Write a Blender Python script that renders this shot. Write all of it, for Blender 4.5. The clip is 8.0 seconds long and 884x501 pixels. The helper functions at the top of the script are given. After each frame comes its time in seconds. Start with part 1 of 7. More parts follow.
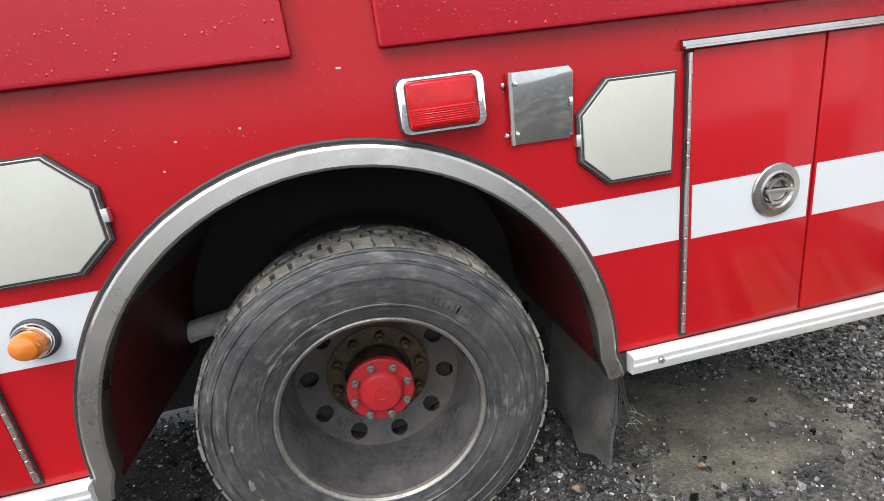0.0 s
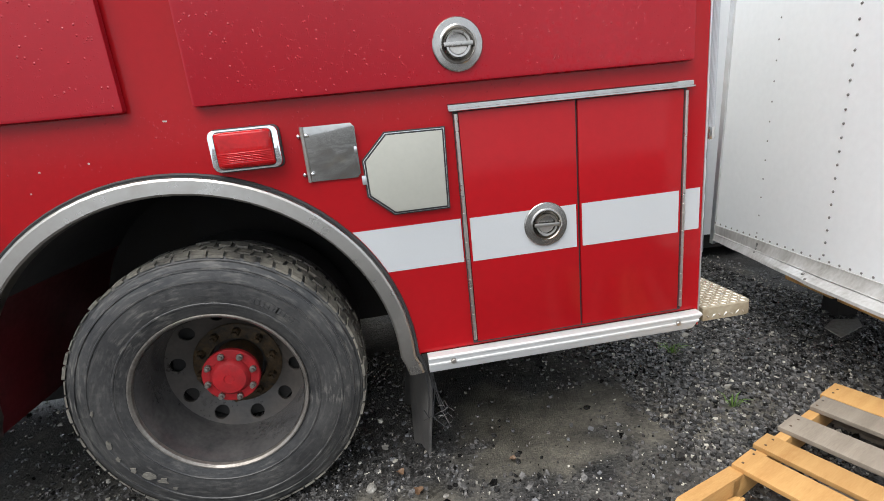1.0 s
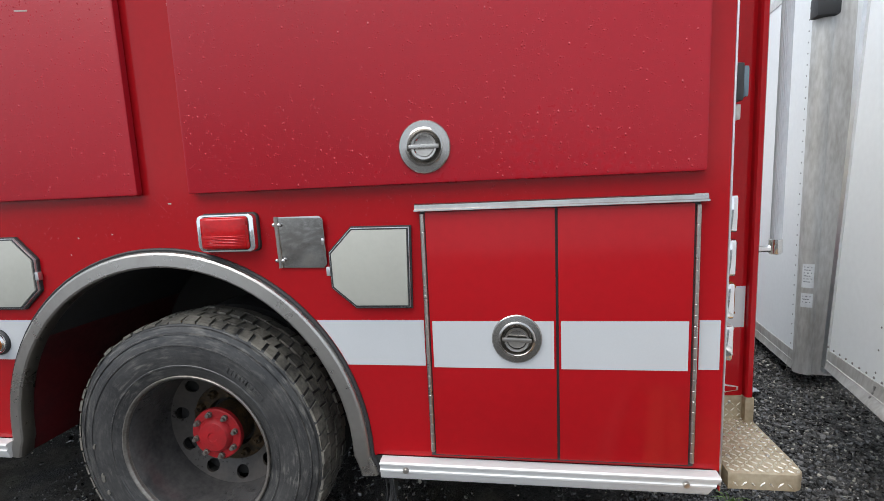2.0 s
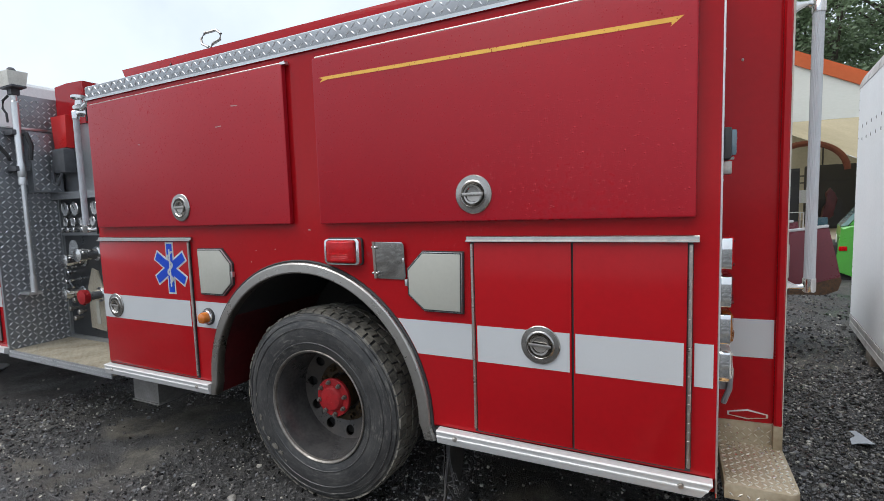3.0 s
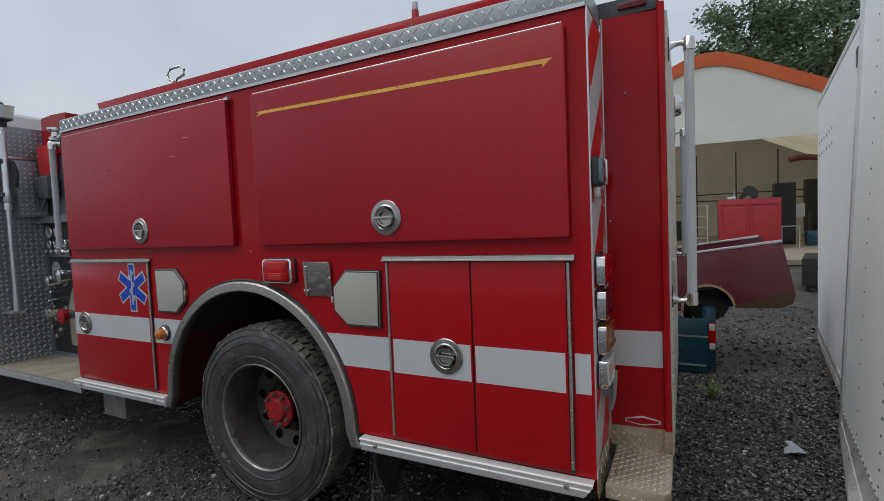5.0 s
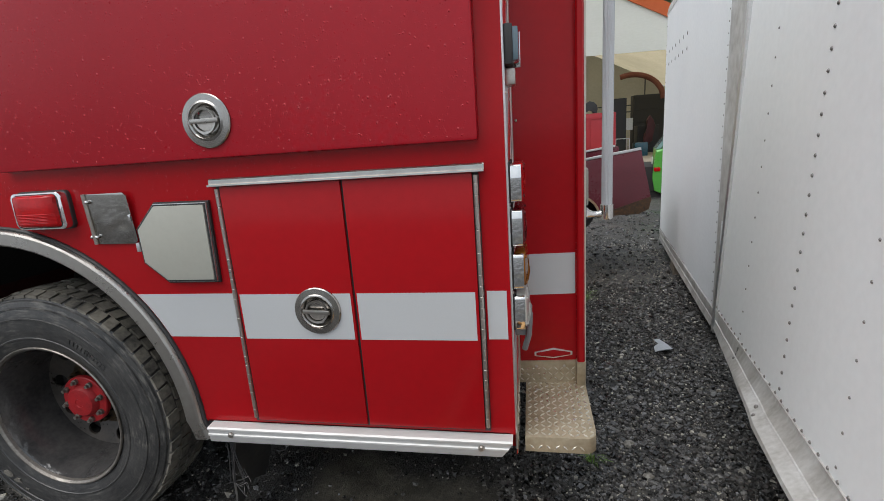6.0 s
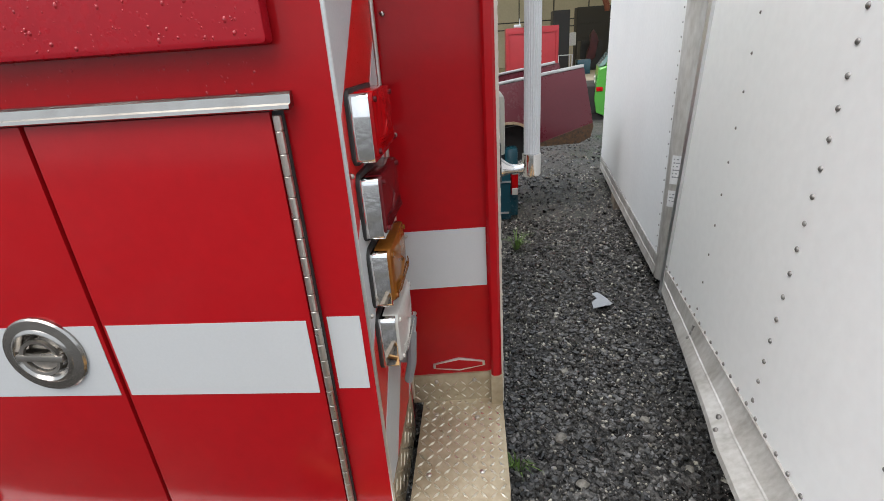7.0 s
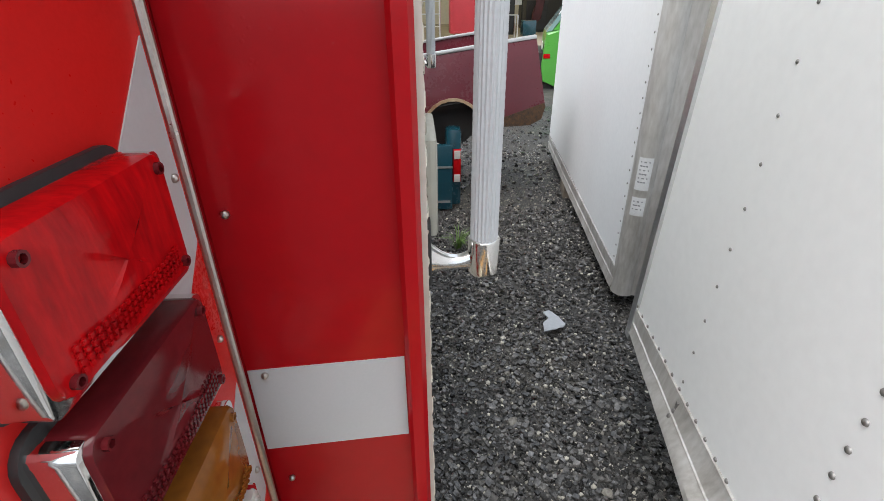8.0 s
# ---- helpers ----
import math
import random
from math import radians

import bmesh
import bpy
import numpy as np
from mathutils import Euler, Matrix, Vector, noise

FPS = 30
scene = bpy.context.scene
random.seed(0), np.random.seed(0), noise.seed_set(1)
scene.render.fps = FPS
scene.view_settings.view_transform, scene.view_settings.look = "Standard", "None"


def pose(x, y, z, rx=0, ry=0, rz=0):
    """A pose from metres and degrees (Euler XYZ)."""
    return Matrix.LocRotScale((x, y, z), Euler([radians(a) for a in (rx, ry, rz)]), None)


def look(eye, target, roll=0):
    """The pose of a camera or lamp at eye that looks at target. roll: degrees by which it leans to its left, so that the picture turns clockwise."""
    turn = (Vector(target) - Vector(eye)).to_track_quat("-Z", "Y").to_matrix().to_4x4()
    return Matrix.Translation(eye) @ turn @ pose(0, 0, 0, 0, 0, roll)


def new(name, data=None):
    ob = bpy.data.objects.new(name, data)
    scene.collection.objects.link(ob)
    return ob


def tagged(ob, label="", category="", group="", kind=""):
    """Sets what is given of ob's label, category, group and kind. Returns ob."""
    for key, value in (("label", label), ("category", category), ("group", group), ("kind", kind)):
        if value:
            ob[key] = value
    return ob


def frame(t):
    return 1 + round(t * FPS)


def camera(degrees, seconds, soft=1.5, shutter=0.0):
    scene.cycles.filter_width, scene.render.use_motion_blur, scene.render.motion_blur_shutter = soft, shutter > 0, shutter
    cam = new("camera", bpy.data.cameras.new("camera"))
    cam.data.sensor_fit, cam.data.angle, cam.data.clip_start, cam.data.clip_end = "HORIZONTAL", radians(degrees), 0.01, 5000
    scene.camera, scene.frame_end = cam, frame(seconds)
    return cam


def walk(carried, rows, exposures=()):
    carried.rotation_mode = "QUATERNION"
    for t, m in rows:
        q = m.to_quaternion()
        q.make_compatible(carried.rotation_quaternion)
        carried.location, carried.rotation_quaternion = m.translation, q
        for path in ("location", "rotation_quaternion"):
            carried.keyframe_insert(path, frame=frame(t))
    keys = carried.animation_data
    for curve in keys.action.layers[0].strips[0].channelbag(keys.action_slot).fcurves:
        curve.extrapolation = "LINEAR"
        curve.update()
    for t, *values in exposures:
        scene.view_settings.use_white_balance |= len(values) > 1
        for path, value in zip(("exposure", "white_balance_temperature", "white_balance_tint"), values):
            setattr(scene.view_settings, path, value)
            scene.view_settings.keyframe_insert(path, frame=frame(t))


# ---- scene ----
cam = camera(86.1, 8.0, soft=0.65)
PATH = [
    (0, (0.012, -1.167, 1.372), (0.313, 0.716, 0.77), -7.8),
    (0.5, (0.195, -1.455, 1.398), (0.483, 0.414, 0.747), -8.3),
    (1, (0.615, -1.587, 1.385), (0.858, 0.328, 0.862), -6.0),
    (1.5, (0.923, -1.52, 1.456), (0.925, 0.448, 1.096), -4.3),
    (1.7, (1.028, -1.464, 1.467), (0.911, 0.508, 1.155), -3.5),
    (2.8, (1.603, -1.73, 1.568), (0.812, 0.096, 1.369), -1.8),
    (3, (1.67, -1.846, 1.553), (0.789, -0.058, 1.379), -1.8),
    (3.5, (1.812, -2.015, 1.57), (0.775, -0.31, 1.449), -1.6),
    (4, (1.944, -1.985, 1.583), (0.804, -0.342, 1.532), -1.2),
    (4.5, (2.073, -1.925, 1.608), (0.949, -0.271, 1.598), -1.1),
    (5, (2.116, -1.811, 1.562), (1.204, -0.034, 1.459), -2.4),
    (5.2, (2.102, -1.736, 1.537), (1.308, 0.093, 1.382), -2.9),
    (6.3, (1.835, -1.186, 1.475), (1.581, 0.711, 0.894), -4.3),
    (6.5, (1.859, -1.063, 1.449), (1.661, 0.816, 0.793), -4.4),
    (7, (2.012, -0.712, 1.475), (1.854, 1.125, 0.701), -4.0),
    (7.2, (2.047, -0.624, 1.506), (1.932, 1.197, 0.687), -3.4),
    (7.5, (2.044, -0.459, 1.519), (1.998, 1.342, 0.651), -2.7),
    (7.7, (2.027, -0.314, 1.524), (2.06, 1.471, 0.622), -1.5),
    (8, (2.06, -0.159, 1.526), (2.139, 1.608, 0.592), -0.6),
]
EXPOSURES = [(0.0, 1.64, 6380, 10), (0.5, 1.36, 6500, 10), (1.0, 1.14, 6420, 10), (1.5, 1.08, 6250, 10), (1.7, 1.04, 6230, 10), (2.8, 0.76, 6200, 10), (3.0, 0.66, 6200, 10), (3.5, 0.31, 6200, 10),
             (4.0, 0.03, 6230, 10), (4.5, -0.12, 6230, 10), (5.2, -0.03, 6250, 10), (6.3, 0.72, 6450, 10), (7.0, 1.0, 6470, 10), (8.0, 1.18, 6400, 10)]
walk(cam, [(t, look(eye, target, roll)) for t, eye, target, roll in PATH], EXPOSURES)

# ---- overcast sky and its soft sun ----
world = bpy.data.worlds.new("overcast_sky")
scene.world = world
world.use_nodes = True
wn, wl = world.node_tree.nodes, world.node_tree.links
background = wn["Background"]
background.inputs["Strength"].default_value = 0.9
sky = wn.new("ShaderNodeTexSky")
sky.sky_type = "NISHITA"
sky.sun_disc = False
sky.sun_elevation = radians(62)
sky.sun_rotation = radians(222)
sky.air_density = 1.5
sky.dust_density = 5.0
dim = wn.new("ShaderNodeMixRGB")
dim.blend_type = "MULTIPLY"
dim.inputs[0].default_value = 1.0
dim.inputs[2].default_value = (0.10, 0.10, 0.10, 1)
wl.new(sky.outputs[0], dim.inputs[1])
clouds = wn.new("ShaderNodeTexNoise")
clouds.inputs["Scale"].default_value = 3.4
clouds.inputs["Detail"].default_value = 6.0
clouds.inputs["Roughness"].default_value = 0.55
cloud_ramp = wn.new("ShaderNodeValToRGB")
cloud_ramp.color_ramp.elements[0].position = 0.32
cloud_ramp.color_ramp.elements[0].color = (0.600, 0.660, 0.740, 1)
cloud_ramp.color_ramp.elements[1].position = 0.68
cloud_ramp.color_ramp.elements[1].color = (0.755, 0.805, 0.865, 1)
wl.new(clouds.outputs[0], cloud_ramp.inputs[0])
cover = wn.new("ShaderNodeMixRGB")
cover.inputs[0].default_value = 0.88
wl.new(dim.outputs[0], cover.inputs[1])
wl.new(cloud_ramp.outputs[0], cover.inputs[2])
wl.new(cover.outputs[0], background.inputs["Color"])

sun = new("sun", bpy.data.lights.new("sun", "SUN"))
sun.data.energy = 1.8
sun.data.angle = radians(60)
sun.data.color = (1.0, 0.97, 0.93)
sun.matrix_world = look((-3.2, -3.6, 9.0), (0, 0, 0))

# ---- materials ----
def material(name, color, rough=0.5, metal=0.0, second=None, scale=6.0, amount=0.5, fine=90.0, bump=0.0,
             bump_scale=120.0, coat=0.0, spec=0.5, rough_var=0.1, stretch=(1, 1, 1), islands=0.0, objects=0.0, drops=0.0):
    """A principled surface that varies at two scales in colour, roughness and relief."""
    m = bpy.data.materials.new(name)
    m.use_nodes = True
    n, l = m.node_tree.nodes, m.node_tree.links
    b = n["Principled BSDF"]
    b.inputs["Metallic"].default_value = metal
    b.inputs["Specular IOR Level"].default_value = spec
    b.inputs["Coat Weight"].default_value = coat
    b.inputs["Coat Roughness"].default_value = 0.08
    tc = n.new("ShaderNodeTexCoord")
    mp = n.new("ShaderNodeMapping")
    mp.inputs["Scale"].default_value = stretch
    l.new(tc.outputs["Object"], mp.inputs["Vector"])
    big = n.new("ShaderNodeTexNoise")
    big.inputs["Scale"].default_value = scale
    big.inputs["Detail"].default_value = 5
    l.new(mp.outputs[0], big.inputs["Vector"])
    small = n.new("ShaderNodeTexNoise")
    small.inputs["Scale"].default_value = fine
    small.inputs["Detail"].default_value = 3
    l.new(mp.outputs[0], small.inputs["Vector"])
    blend = n.new("ShaderNodeMath")
    blend.operation = "MULTIPLY_ADD"
    blend.inputs[1].default_value = 0.35
    l.new(small.outputs[0], blend.inputs[0])
    keep = n.new("ShaderNodeMath")
    keep.operation = "MULTIPLY"
    keep.inputs[1].default_value = 0.65
    l.new(big.outputs[0], keep.inputs[0])
    l.new(keep.outputs[0], blend.inputs[2])
    spread = n.new("ShaderNodeMapRange")
    spread.inputs["From Min"].default_value = 0.36
    spread.inputs["From Max"].default_value = 0.66
    l.new(blend.outputs[0], spread.inputs["Value"])
    mix = n.new("ShaderNodeMixRGB")
    mix.inputs[1].default_value = (*color, 1)
    mix.inputs[2].default_value = (*(second or tuple(c * 0.72 for c in color)), 1)
    gain = n.new("ShaderNodeMath")
    gain.operation = "MULTIPLY"
    gain.inputs[1].default_value = amount
    l.new(spread.outputs[0], gain.inputs[0])
    l.new(gain.outputs[0], mix.inputs[0])
    out = mix.outputs[0]
    if islands or objects:
        if objects:
            src = n.new("ShaderNodeObjectInfo").outputs["Random"]
        else:
            src = n.new("ShaderNodeNewGeometry").outputs["Random Per Island"]
        rng = n.new("ShaderNodeMapRange")
        rng.inputs["To Min"].default_value = 1 - (islands or objects)
        rng.inputs["To Max"].default_value = 1 + (islands or objects)
        l.new(src, rng.inputs["Value"])
        mul = n.new("ShaderNodeMixRGB")
        mul.blend_type = "MULTIPLY"
        mul.inputs[0].default_value = 1
        l.new(out, mul.inputs[1])
        l.new(rng.outputs[0], mul.inputs[2])
        out = mul.outputs[0]
    l.new(out, b.inputs["Base Color"])
    rr = n.new("ShaderNodeMapRange")
    rr.inputs["To Min"].default_value = max(0.02, rough - rough_var)
    rr.inputs["To Max"].default_value = min(1.0, rough + rough_var)
    l.new(spread.outputs[0], rr.inputs["Value"])
    l.new(rr.outputs[0], b.inputs["Roughness"])
    if bump or drops:
        bp = n.new("ShaderNodeBump")
        bp.inputs["Distance"].default_value = 0.004
        if drops:
            v = n.new("ShaderNodeTexVoronoi")
            v.inputs["Scale"].default_value = 85.0
            l.new(tc.outputs["Object"], v.inputs["Vector"])
            dr = n.new("ShaderNodeMapRange")
            dr.inputs["From Min"].default_value = 0.22
            dr.inputs["From Max"].default_value = 0.10
            l.new(v.outputs["Distance"], dr.inputs["Value"])
            l.new(dr.outputs[0], bp.inputs["Height"])
            bp.inputs["Strength"].default_value = drops
        else:
            bn = n.new("ShaderNodeTexNoise")
            bn.inputs["Scale"].default_value = bump_scale
            bn.inputs["Detail"].default_value = 4
            l.new(mp.outputs[0], bn.inputs["Vector"])
            l.new(bn.outputs[0], bp.inputs["Height"])
            bp.inputs["Strength"].default_value = bump
        l.new(bp.outputs[0], b.inputs["Normal"])
    return m


RED = material("red_paint", (0.350, 0.006, 0.0095), 0.15, 0, (0.285, 0.0055, 0.0085), 1.3, 0.8, 40, spec=0.21, rough_var=0.05, drops=0.05)
RED_DOOR = material("weathered_red_paint", (0.355, 0.007, 0.016), 0.34, 0, (0.30, 0.007, 0.015), 1.1, 0.9, 60, spec=0.30, rough_var=0.08, drops=0.16)
# RED_DARK: grimy red, darkened further for the shade inside the wheel arch
RED_DARK = material("grimy_shaded_red_paint", (0.080, 0.004, 0.006), 0.5, 0, (0.028, 0.003, 0.004), 4, 0.9, 40, bump=0.1)
WHITE_TAPE = material("white_reflective_tape", (0.48, 0.49, 0.495), 0.42, 0, (0.43, 0.44, 0.445), 3, 0.6, 260)
RED_TAPE = material("red_reflective_tape", (0.58, 0.012, 0.010), 0.36, 0, (0.50, 0.010, 0.009), 3, 0.6, 260)
CHROME = material("worn_chrome", (0.74, 0.74, 0.73), 0.14, 1.0, (0.52, 0.51, 0.49), 12, 0.5, 200, rough_var=0.08)
BEZEL_BRIGHT = material("polished_chrome", (0.80, 0.80, 0.80), 0.05, 1.0, (0.70, 0.70, 0.69), 9, 0.5, 160, rough_var=0.02)
STEEL = material("brushed_stainless_steel", (0.44, 0.42, 0.39), 0.34, 1.0, (0.33, 0.305, 0.275), 4, 0.7, 30, rough_var=0.14)
STEEL_HINGE = material("hinge_steel", (0.56, 0.53, 0.49), 0.36, 1.0, (0.38, 0.34, 0.30), 14, 0.8, 160)
ALU = material("satin_aluminium", (0.72, 0.73, 0.73), 0.38, 1.0, (0.52, 0.52, 0.51), 7, 0.6, 150, bump=0.05)
RUB_ALU = material("weathered_aluminium_rail", (0.60, 0.60, 0.59), 0.50, 0.3, (0.46, 0.45, 0.43), 6, 0.6, 90, bump=0.06, stretch=(0.3, 1, 1))
TREAD = material("tread_plate", (0.42, 0.43, 0.44), 0.40, 0.8, (0.32, 0.33, 0.34), 5, 0.7, 60, bump=0.06)
TREAD_BAY = material("dull_tread_plate", (0.29, 0.30, 0.315), 0.42, 0.7, (0.22, 0.23, 0.24), 5, 0.7, 60, bump=0.06)
TREAD_DIRTY = material("dirty_tread_plate", (0.46, 0.40, 0.29), 0.5, 0.5, (0.27, 0.21, 0.13), 8, 0.9, 55, bump=0.12)
PALE_TREAD = material("pale_tread_plate", (0.66, 0.64, 0.58), 0.5, 0.3, (0.50, 0.46, 0.38), 8, 0.7, 55, bump=0.1)
TREAD_WORN = material("worn_tread_bars", (0.74, 0.71, 0.63), 0.30, 0.85, (0.55, 0.50, 0.40), 9, 0.8, 80)
TREAD_BRIGHT = material("bright_tread_bars", (0.72, 0.73, 0.74), 0.34, 0.85, (0.55, 0.56, 0.57), 9, 0.7, 80)
BOARD = material("dirty_running_board", (0.50, 0.46, 0.37), 0.5, 0.6, (0.30, 0.26, 0.19), 6, 0.9, 60, bump=0.1)
RUBBER = material("tyre_rubber", (0.026, 0.026, 0.026), 0.52, 0, (0.085, 0.080, 0.074), 6, 0.7, 38, bump=0.22, bump_scale=70)
TREAD_RUBBER = material("dusty_tread_rubber", (0.046, 0.043, 0.038), 0.8, 0, (0.23, 0.21, 0.17), 9, 0.9, 60, bump=0.3, bump_scale=60)
BLACK = material("black_rubber", (0.02, 0.02, 0.021), 0.6, 0, (0.032, 0.031, 0.03), 20, 0.6, 120, bump=0.05)
# UNDER: undercoat black that also paints the darkness of the wheel well
UNDER = material("black_undercoat_and_shade", (0.014, 0.013, 0.013), 0.9, 0, (0.024, 0.021, 0.018), 6, 0.9, 60, bump=0.3, bump_scale=30)
RIM = material("grey_wheel_steel", (0.036, 0.035, 0.035), 0.11, 0.0, (0.080, 0.075, 0.072), 9, 0.9, 60, bump=0.7, bump_scale=30, rough_var=0.09, spec=0.8)
RIM_DISC = material("rust_stained_wheel_steel", (0.028, 0.024, 0.021), 0.35, 0.0, (0.070, 0.058, 0.048), 9, 0.9, 60, bump=0.4, bump_scale=40, rough_var=0.1, spec=0.5)
RUST_DARK = material("dark_flaking_rust", (0.008, 0.007, 0.006), 0.6, 0, (0.110, 0.065, 0.026), 38, 0.7, 120, spec=0.25, bump=0.6, bump_scale=110)
RIM_LIP = material("worn_rim_lip", (0.27, 0.25, 0.225), 0.40, 0.7, (0.10, 0.085, 0.07), 20, 0.8, 120, bump=0.1)
RUST = material("rusty_iron", (0.020, 0.014, 0.010), 0.7, 0, (0.130, 0.065, 0.026), 30, 0.9, 120, bump=0.5, bump_scale=110)
HUB_RED = material("red_hub_paint", (0.36, 0.012, 0.016), 0.5, 0, (0.22, 0.014, 0.016), 18, 0.8, 90, bump=0.15, spec=0.3)
COVER = material("aged_white_plastic", (0.39, 0.385, 0.335), 0.42, 0, (0.345, 0.34, 0.295), 5, 0.7, 60, bump=0.03)
LENS_RED = material("red_lens", (0.50, 0.004, 0.006), 0.10, 0, (0.24, 0.002, 0.004), 34, 0.9, 120, spec=0.24, bump=0.05, bump_scale=120, stretch=(1, 2.2, 0.5))
LENS_DARK = material("dark_red_lens", (0.120, 0.011, 0.014), 0.12, 0, (0.068, 0.007, 0.009), 14, 0.7, 100, spec=0.34)
LENS_AMBER = material("amber_lens", (0.24, 0.088, 0.014), 0.12, 0, (0.13, 0.045, 0.010), 10, 0.7, 100, spec=0.25)
LENS_ORANGE = material("orange_lens", (0.54, 0.150, 0.012), 0.10, 0, (0.34, 0.085, 0.010), 12, 0.7, 100, coat=0.6)
LENS_CLEAR = material("milky_clear_lens", (0.55, 0.54, 0.50), 0.12, 0, (0.42, 0.41, 0.38), 12, 0.7, 100, spec=0.4)
BLUE = material("blue_decal", (0.010, 0.055, 0.44), 0.35, 0, (0.010, 0.048, 0.38), 8, 0.6, 200, spec=0.2)
YELLOW = material("yellow_tape", (0.80, 0.46, 0.060), 0.5, 0, (0.68, 0.37, 0.050), 14, 0.8, 160)
WHITE_CAB = material("white_cab_paint", (0.68, 0.69, 0.68), 0.3, 0, (0.60, 0.61, 0.60), 1.5, 0.7, 40, coat=0.3)
BLACK_PANEL = material("black_pump_panel", (0.022, 0.024, 0.026), 0.35, 0, (0.035, 0.036, 0.038), 6, 0.7, 60)
LATCH_STEEL = material("worn_latch_steel", (0.40, 0.385, 0.36), 0.22, 1.0, (0.29, 0.27, 0.25), 5, 0.6, 40, rough_var=0.05)
GAUGE = material("gauge_face", (0.42, 0.43, 0.43), 0.25, 0, (0.30, 0.31, 0.31), 30, 0.7, 200, coat=0.5)
GREY = material("dark_grey_canvas", (0.085, 0.088, 0.095), 0.85, 0, (0.06, 0.062, 0.066), 14, 0.8, 200, bump=0.2)
LAMP_BODY = material("beige_lamp_housing", (0.72, 0.70, 0.63), 0.5, 0, (0.46, 0.44, 0.38), 10, 0.7, 90)
DARK_GLASS = material("dark_glass", (0.008, 0.012, 0.014), 0.05, 0, (0.012, 0.016, 0.018), 2, 0.6, 20, spec=0.06, rough_var=0.02)
RED_GLOSS = material("polished_red_paint", (0.32, 0.008, 0.010), 0.16, 0, (0.26, 0.007, 0.009), 0.9, 0.8, 30, coat=0.25, spec=0.3, rough_var=0.04)
BLUE_GREY = material("blue_grey_lens", (0.10, 0.15, 0.18), 0.12, 0, (0.07, 0.10, 0.12), 10, 0.6, 80, coat=0.6)
BOX_WHITE = material("white_box_panel", (0.84, 0.85, 0.85), 0.48, 0, (0.77, 0.78, 0.78), 1.2, 0.8, 30, spec=0.3, bump=0.02, bump_scale=4)
BOX_ALU = material("box_aluminium", (0.60, 0.59, 0.57), 0.42, 0.3, (0.32, 0.30, 0.27), 7, 0.9, 60, bump=0.10, stretch=(1, 1, 0.25))
RIVET = material("grey_rivet", (0.30, 0.29, 0.28), 0.45, 0.7, (0.18, 0.16, 0.15), 30, 0.7, 200)
LABEL = material("faded_paper_label", (0.76, 0.77, 0.78), 0.6, 0, (0.55, 0.56, 0.58), 20, 0.7, 200)
INK = material("grey_print", (0.25, 0.26, 0.28), 0.7, 0, None, 20, 0.5, 200)
WOOD_NEW = material("new_pine", (0.52, 0.30, 0.105), 0.7, 0, (0.40, 0.205, 0.062), 3, 0.9, 40, bump=0.15, bump_scale=60, stretch=(1, 9, 9), objects=0.16)
WOOD_OLD = material("grey_weathered_pine", (0.24, 0.205, 0.16), 0.8, 0, (0.16, 0.13, 0.10), 3, 0.9, 40, bump=0.2, bump_scale=60, stretch=(1, 9, 9), objects=0.16)
MAROON = material("maroon_car_paint", (0.135, 0.022, 0.034), 0.3, 0, (0.10, 0.018, 0.027), 2, 0.8, 40, coat=0.4)
TEAL = material("teal_car_paint", (0.008, 0.060, 0.085), 0.3, 0, (0.006, 0.042, 0.060), 2, 0.8, 40, coat=0.4)
GREEN = material("bright_green_paint", (0.085, 0.34, 0.05), 0.35, 0, (0.065, 0.26, 0.04), 2, 0.8, 40, coat=0.4)
TENT = material("white_tent_fabric", (0.84, 0.85, 0.81), 0.8, 0, (0.76, 0.77, 0.72), 0.5, 0.8, 8, bump=0.3, bump_scale=1.5, stretch=(1, 1, 2.5))
TENT_IN = material("tan_tent_lining", (0.58, 0.50, 0.335), 0.85, 0, (0.46, 0.395, 0.26), 0.6, 0.8, 8, bump=0.2, bump_scale=2)
ORANGE = material("orange_tent_fabric", (0.72, 0.16, 0.045), 0.75, 0, (0.60, 0.125, 0.04), 1, 0.7, 10)
CABINET = material("red_painted_crate", (0.37, 0.022, 0.030), 0.5, 0, (0.27, 0.018, 0.024), 2, 0.7, 20)
BARK = material("bark", (0.10, 0.085, 0.068), 0.9, 0, (0.06, 0.05, 0.04), 5, 0.8, 30, bump=0.4, bump_scale=20)
LEAF = material("leaf_green", (0.150, 0.205, 0.112), 0.55, 0, (0.115, 0.165, 0.088), 0.4, 0.9, 8, islands=0.35)
GRASS = material("grass_blade", (0.11, 0.20, 0.035), 0.6, 0, (0.07, 0.13, 0.02), 10, 0.8, 60, islands=0.3)
STONE = material("gravel_stone", (0.105, 0.100, 0.094), 0.20, 0, (0.012, 0.012, 0.013), 45, 0.9, 160, bump=0.3, bump_scale=150, islands=0.95, spec=0.6)
STONE_PALE = material("pale_stone", (0.43, 0.405, 0.35), 0.55, 0, (0.25, 0.235, 0.205), 40, 0.8, 160, bump=0.3, bump_scale=150, islands=0.5)
STONE_GREY = material("grey_stone", (0.20, 0.20, 0.205), 0.35, 0, (0.10, 0.10, 0.102), 45, 0.9, 160, bump=0.3, bump_scale=150, islands=0.6)
STONE_DULL = material("weathered_stone", (0.27, 0.255, 0.225), 0.55, 0, (0.13, 0.12, 0.105), 40, 0.9, 160, bump=0.4, bump_scale=110)
DIRT_FLOOR = material("packed_floor", (0.26, 0.23, 0.17), 0.85, 0, (0.18, 0.16, 0.12), 0.6, 0.8, 10)
LITTER = material("grey_plastic", (0.40, 0.42, 0.45), 0.5, 0, (0.30, 0.32, 0.34), 10, 0.7, 80)



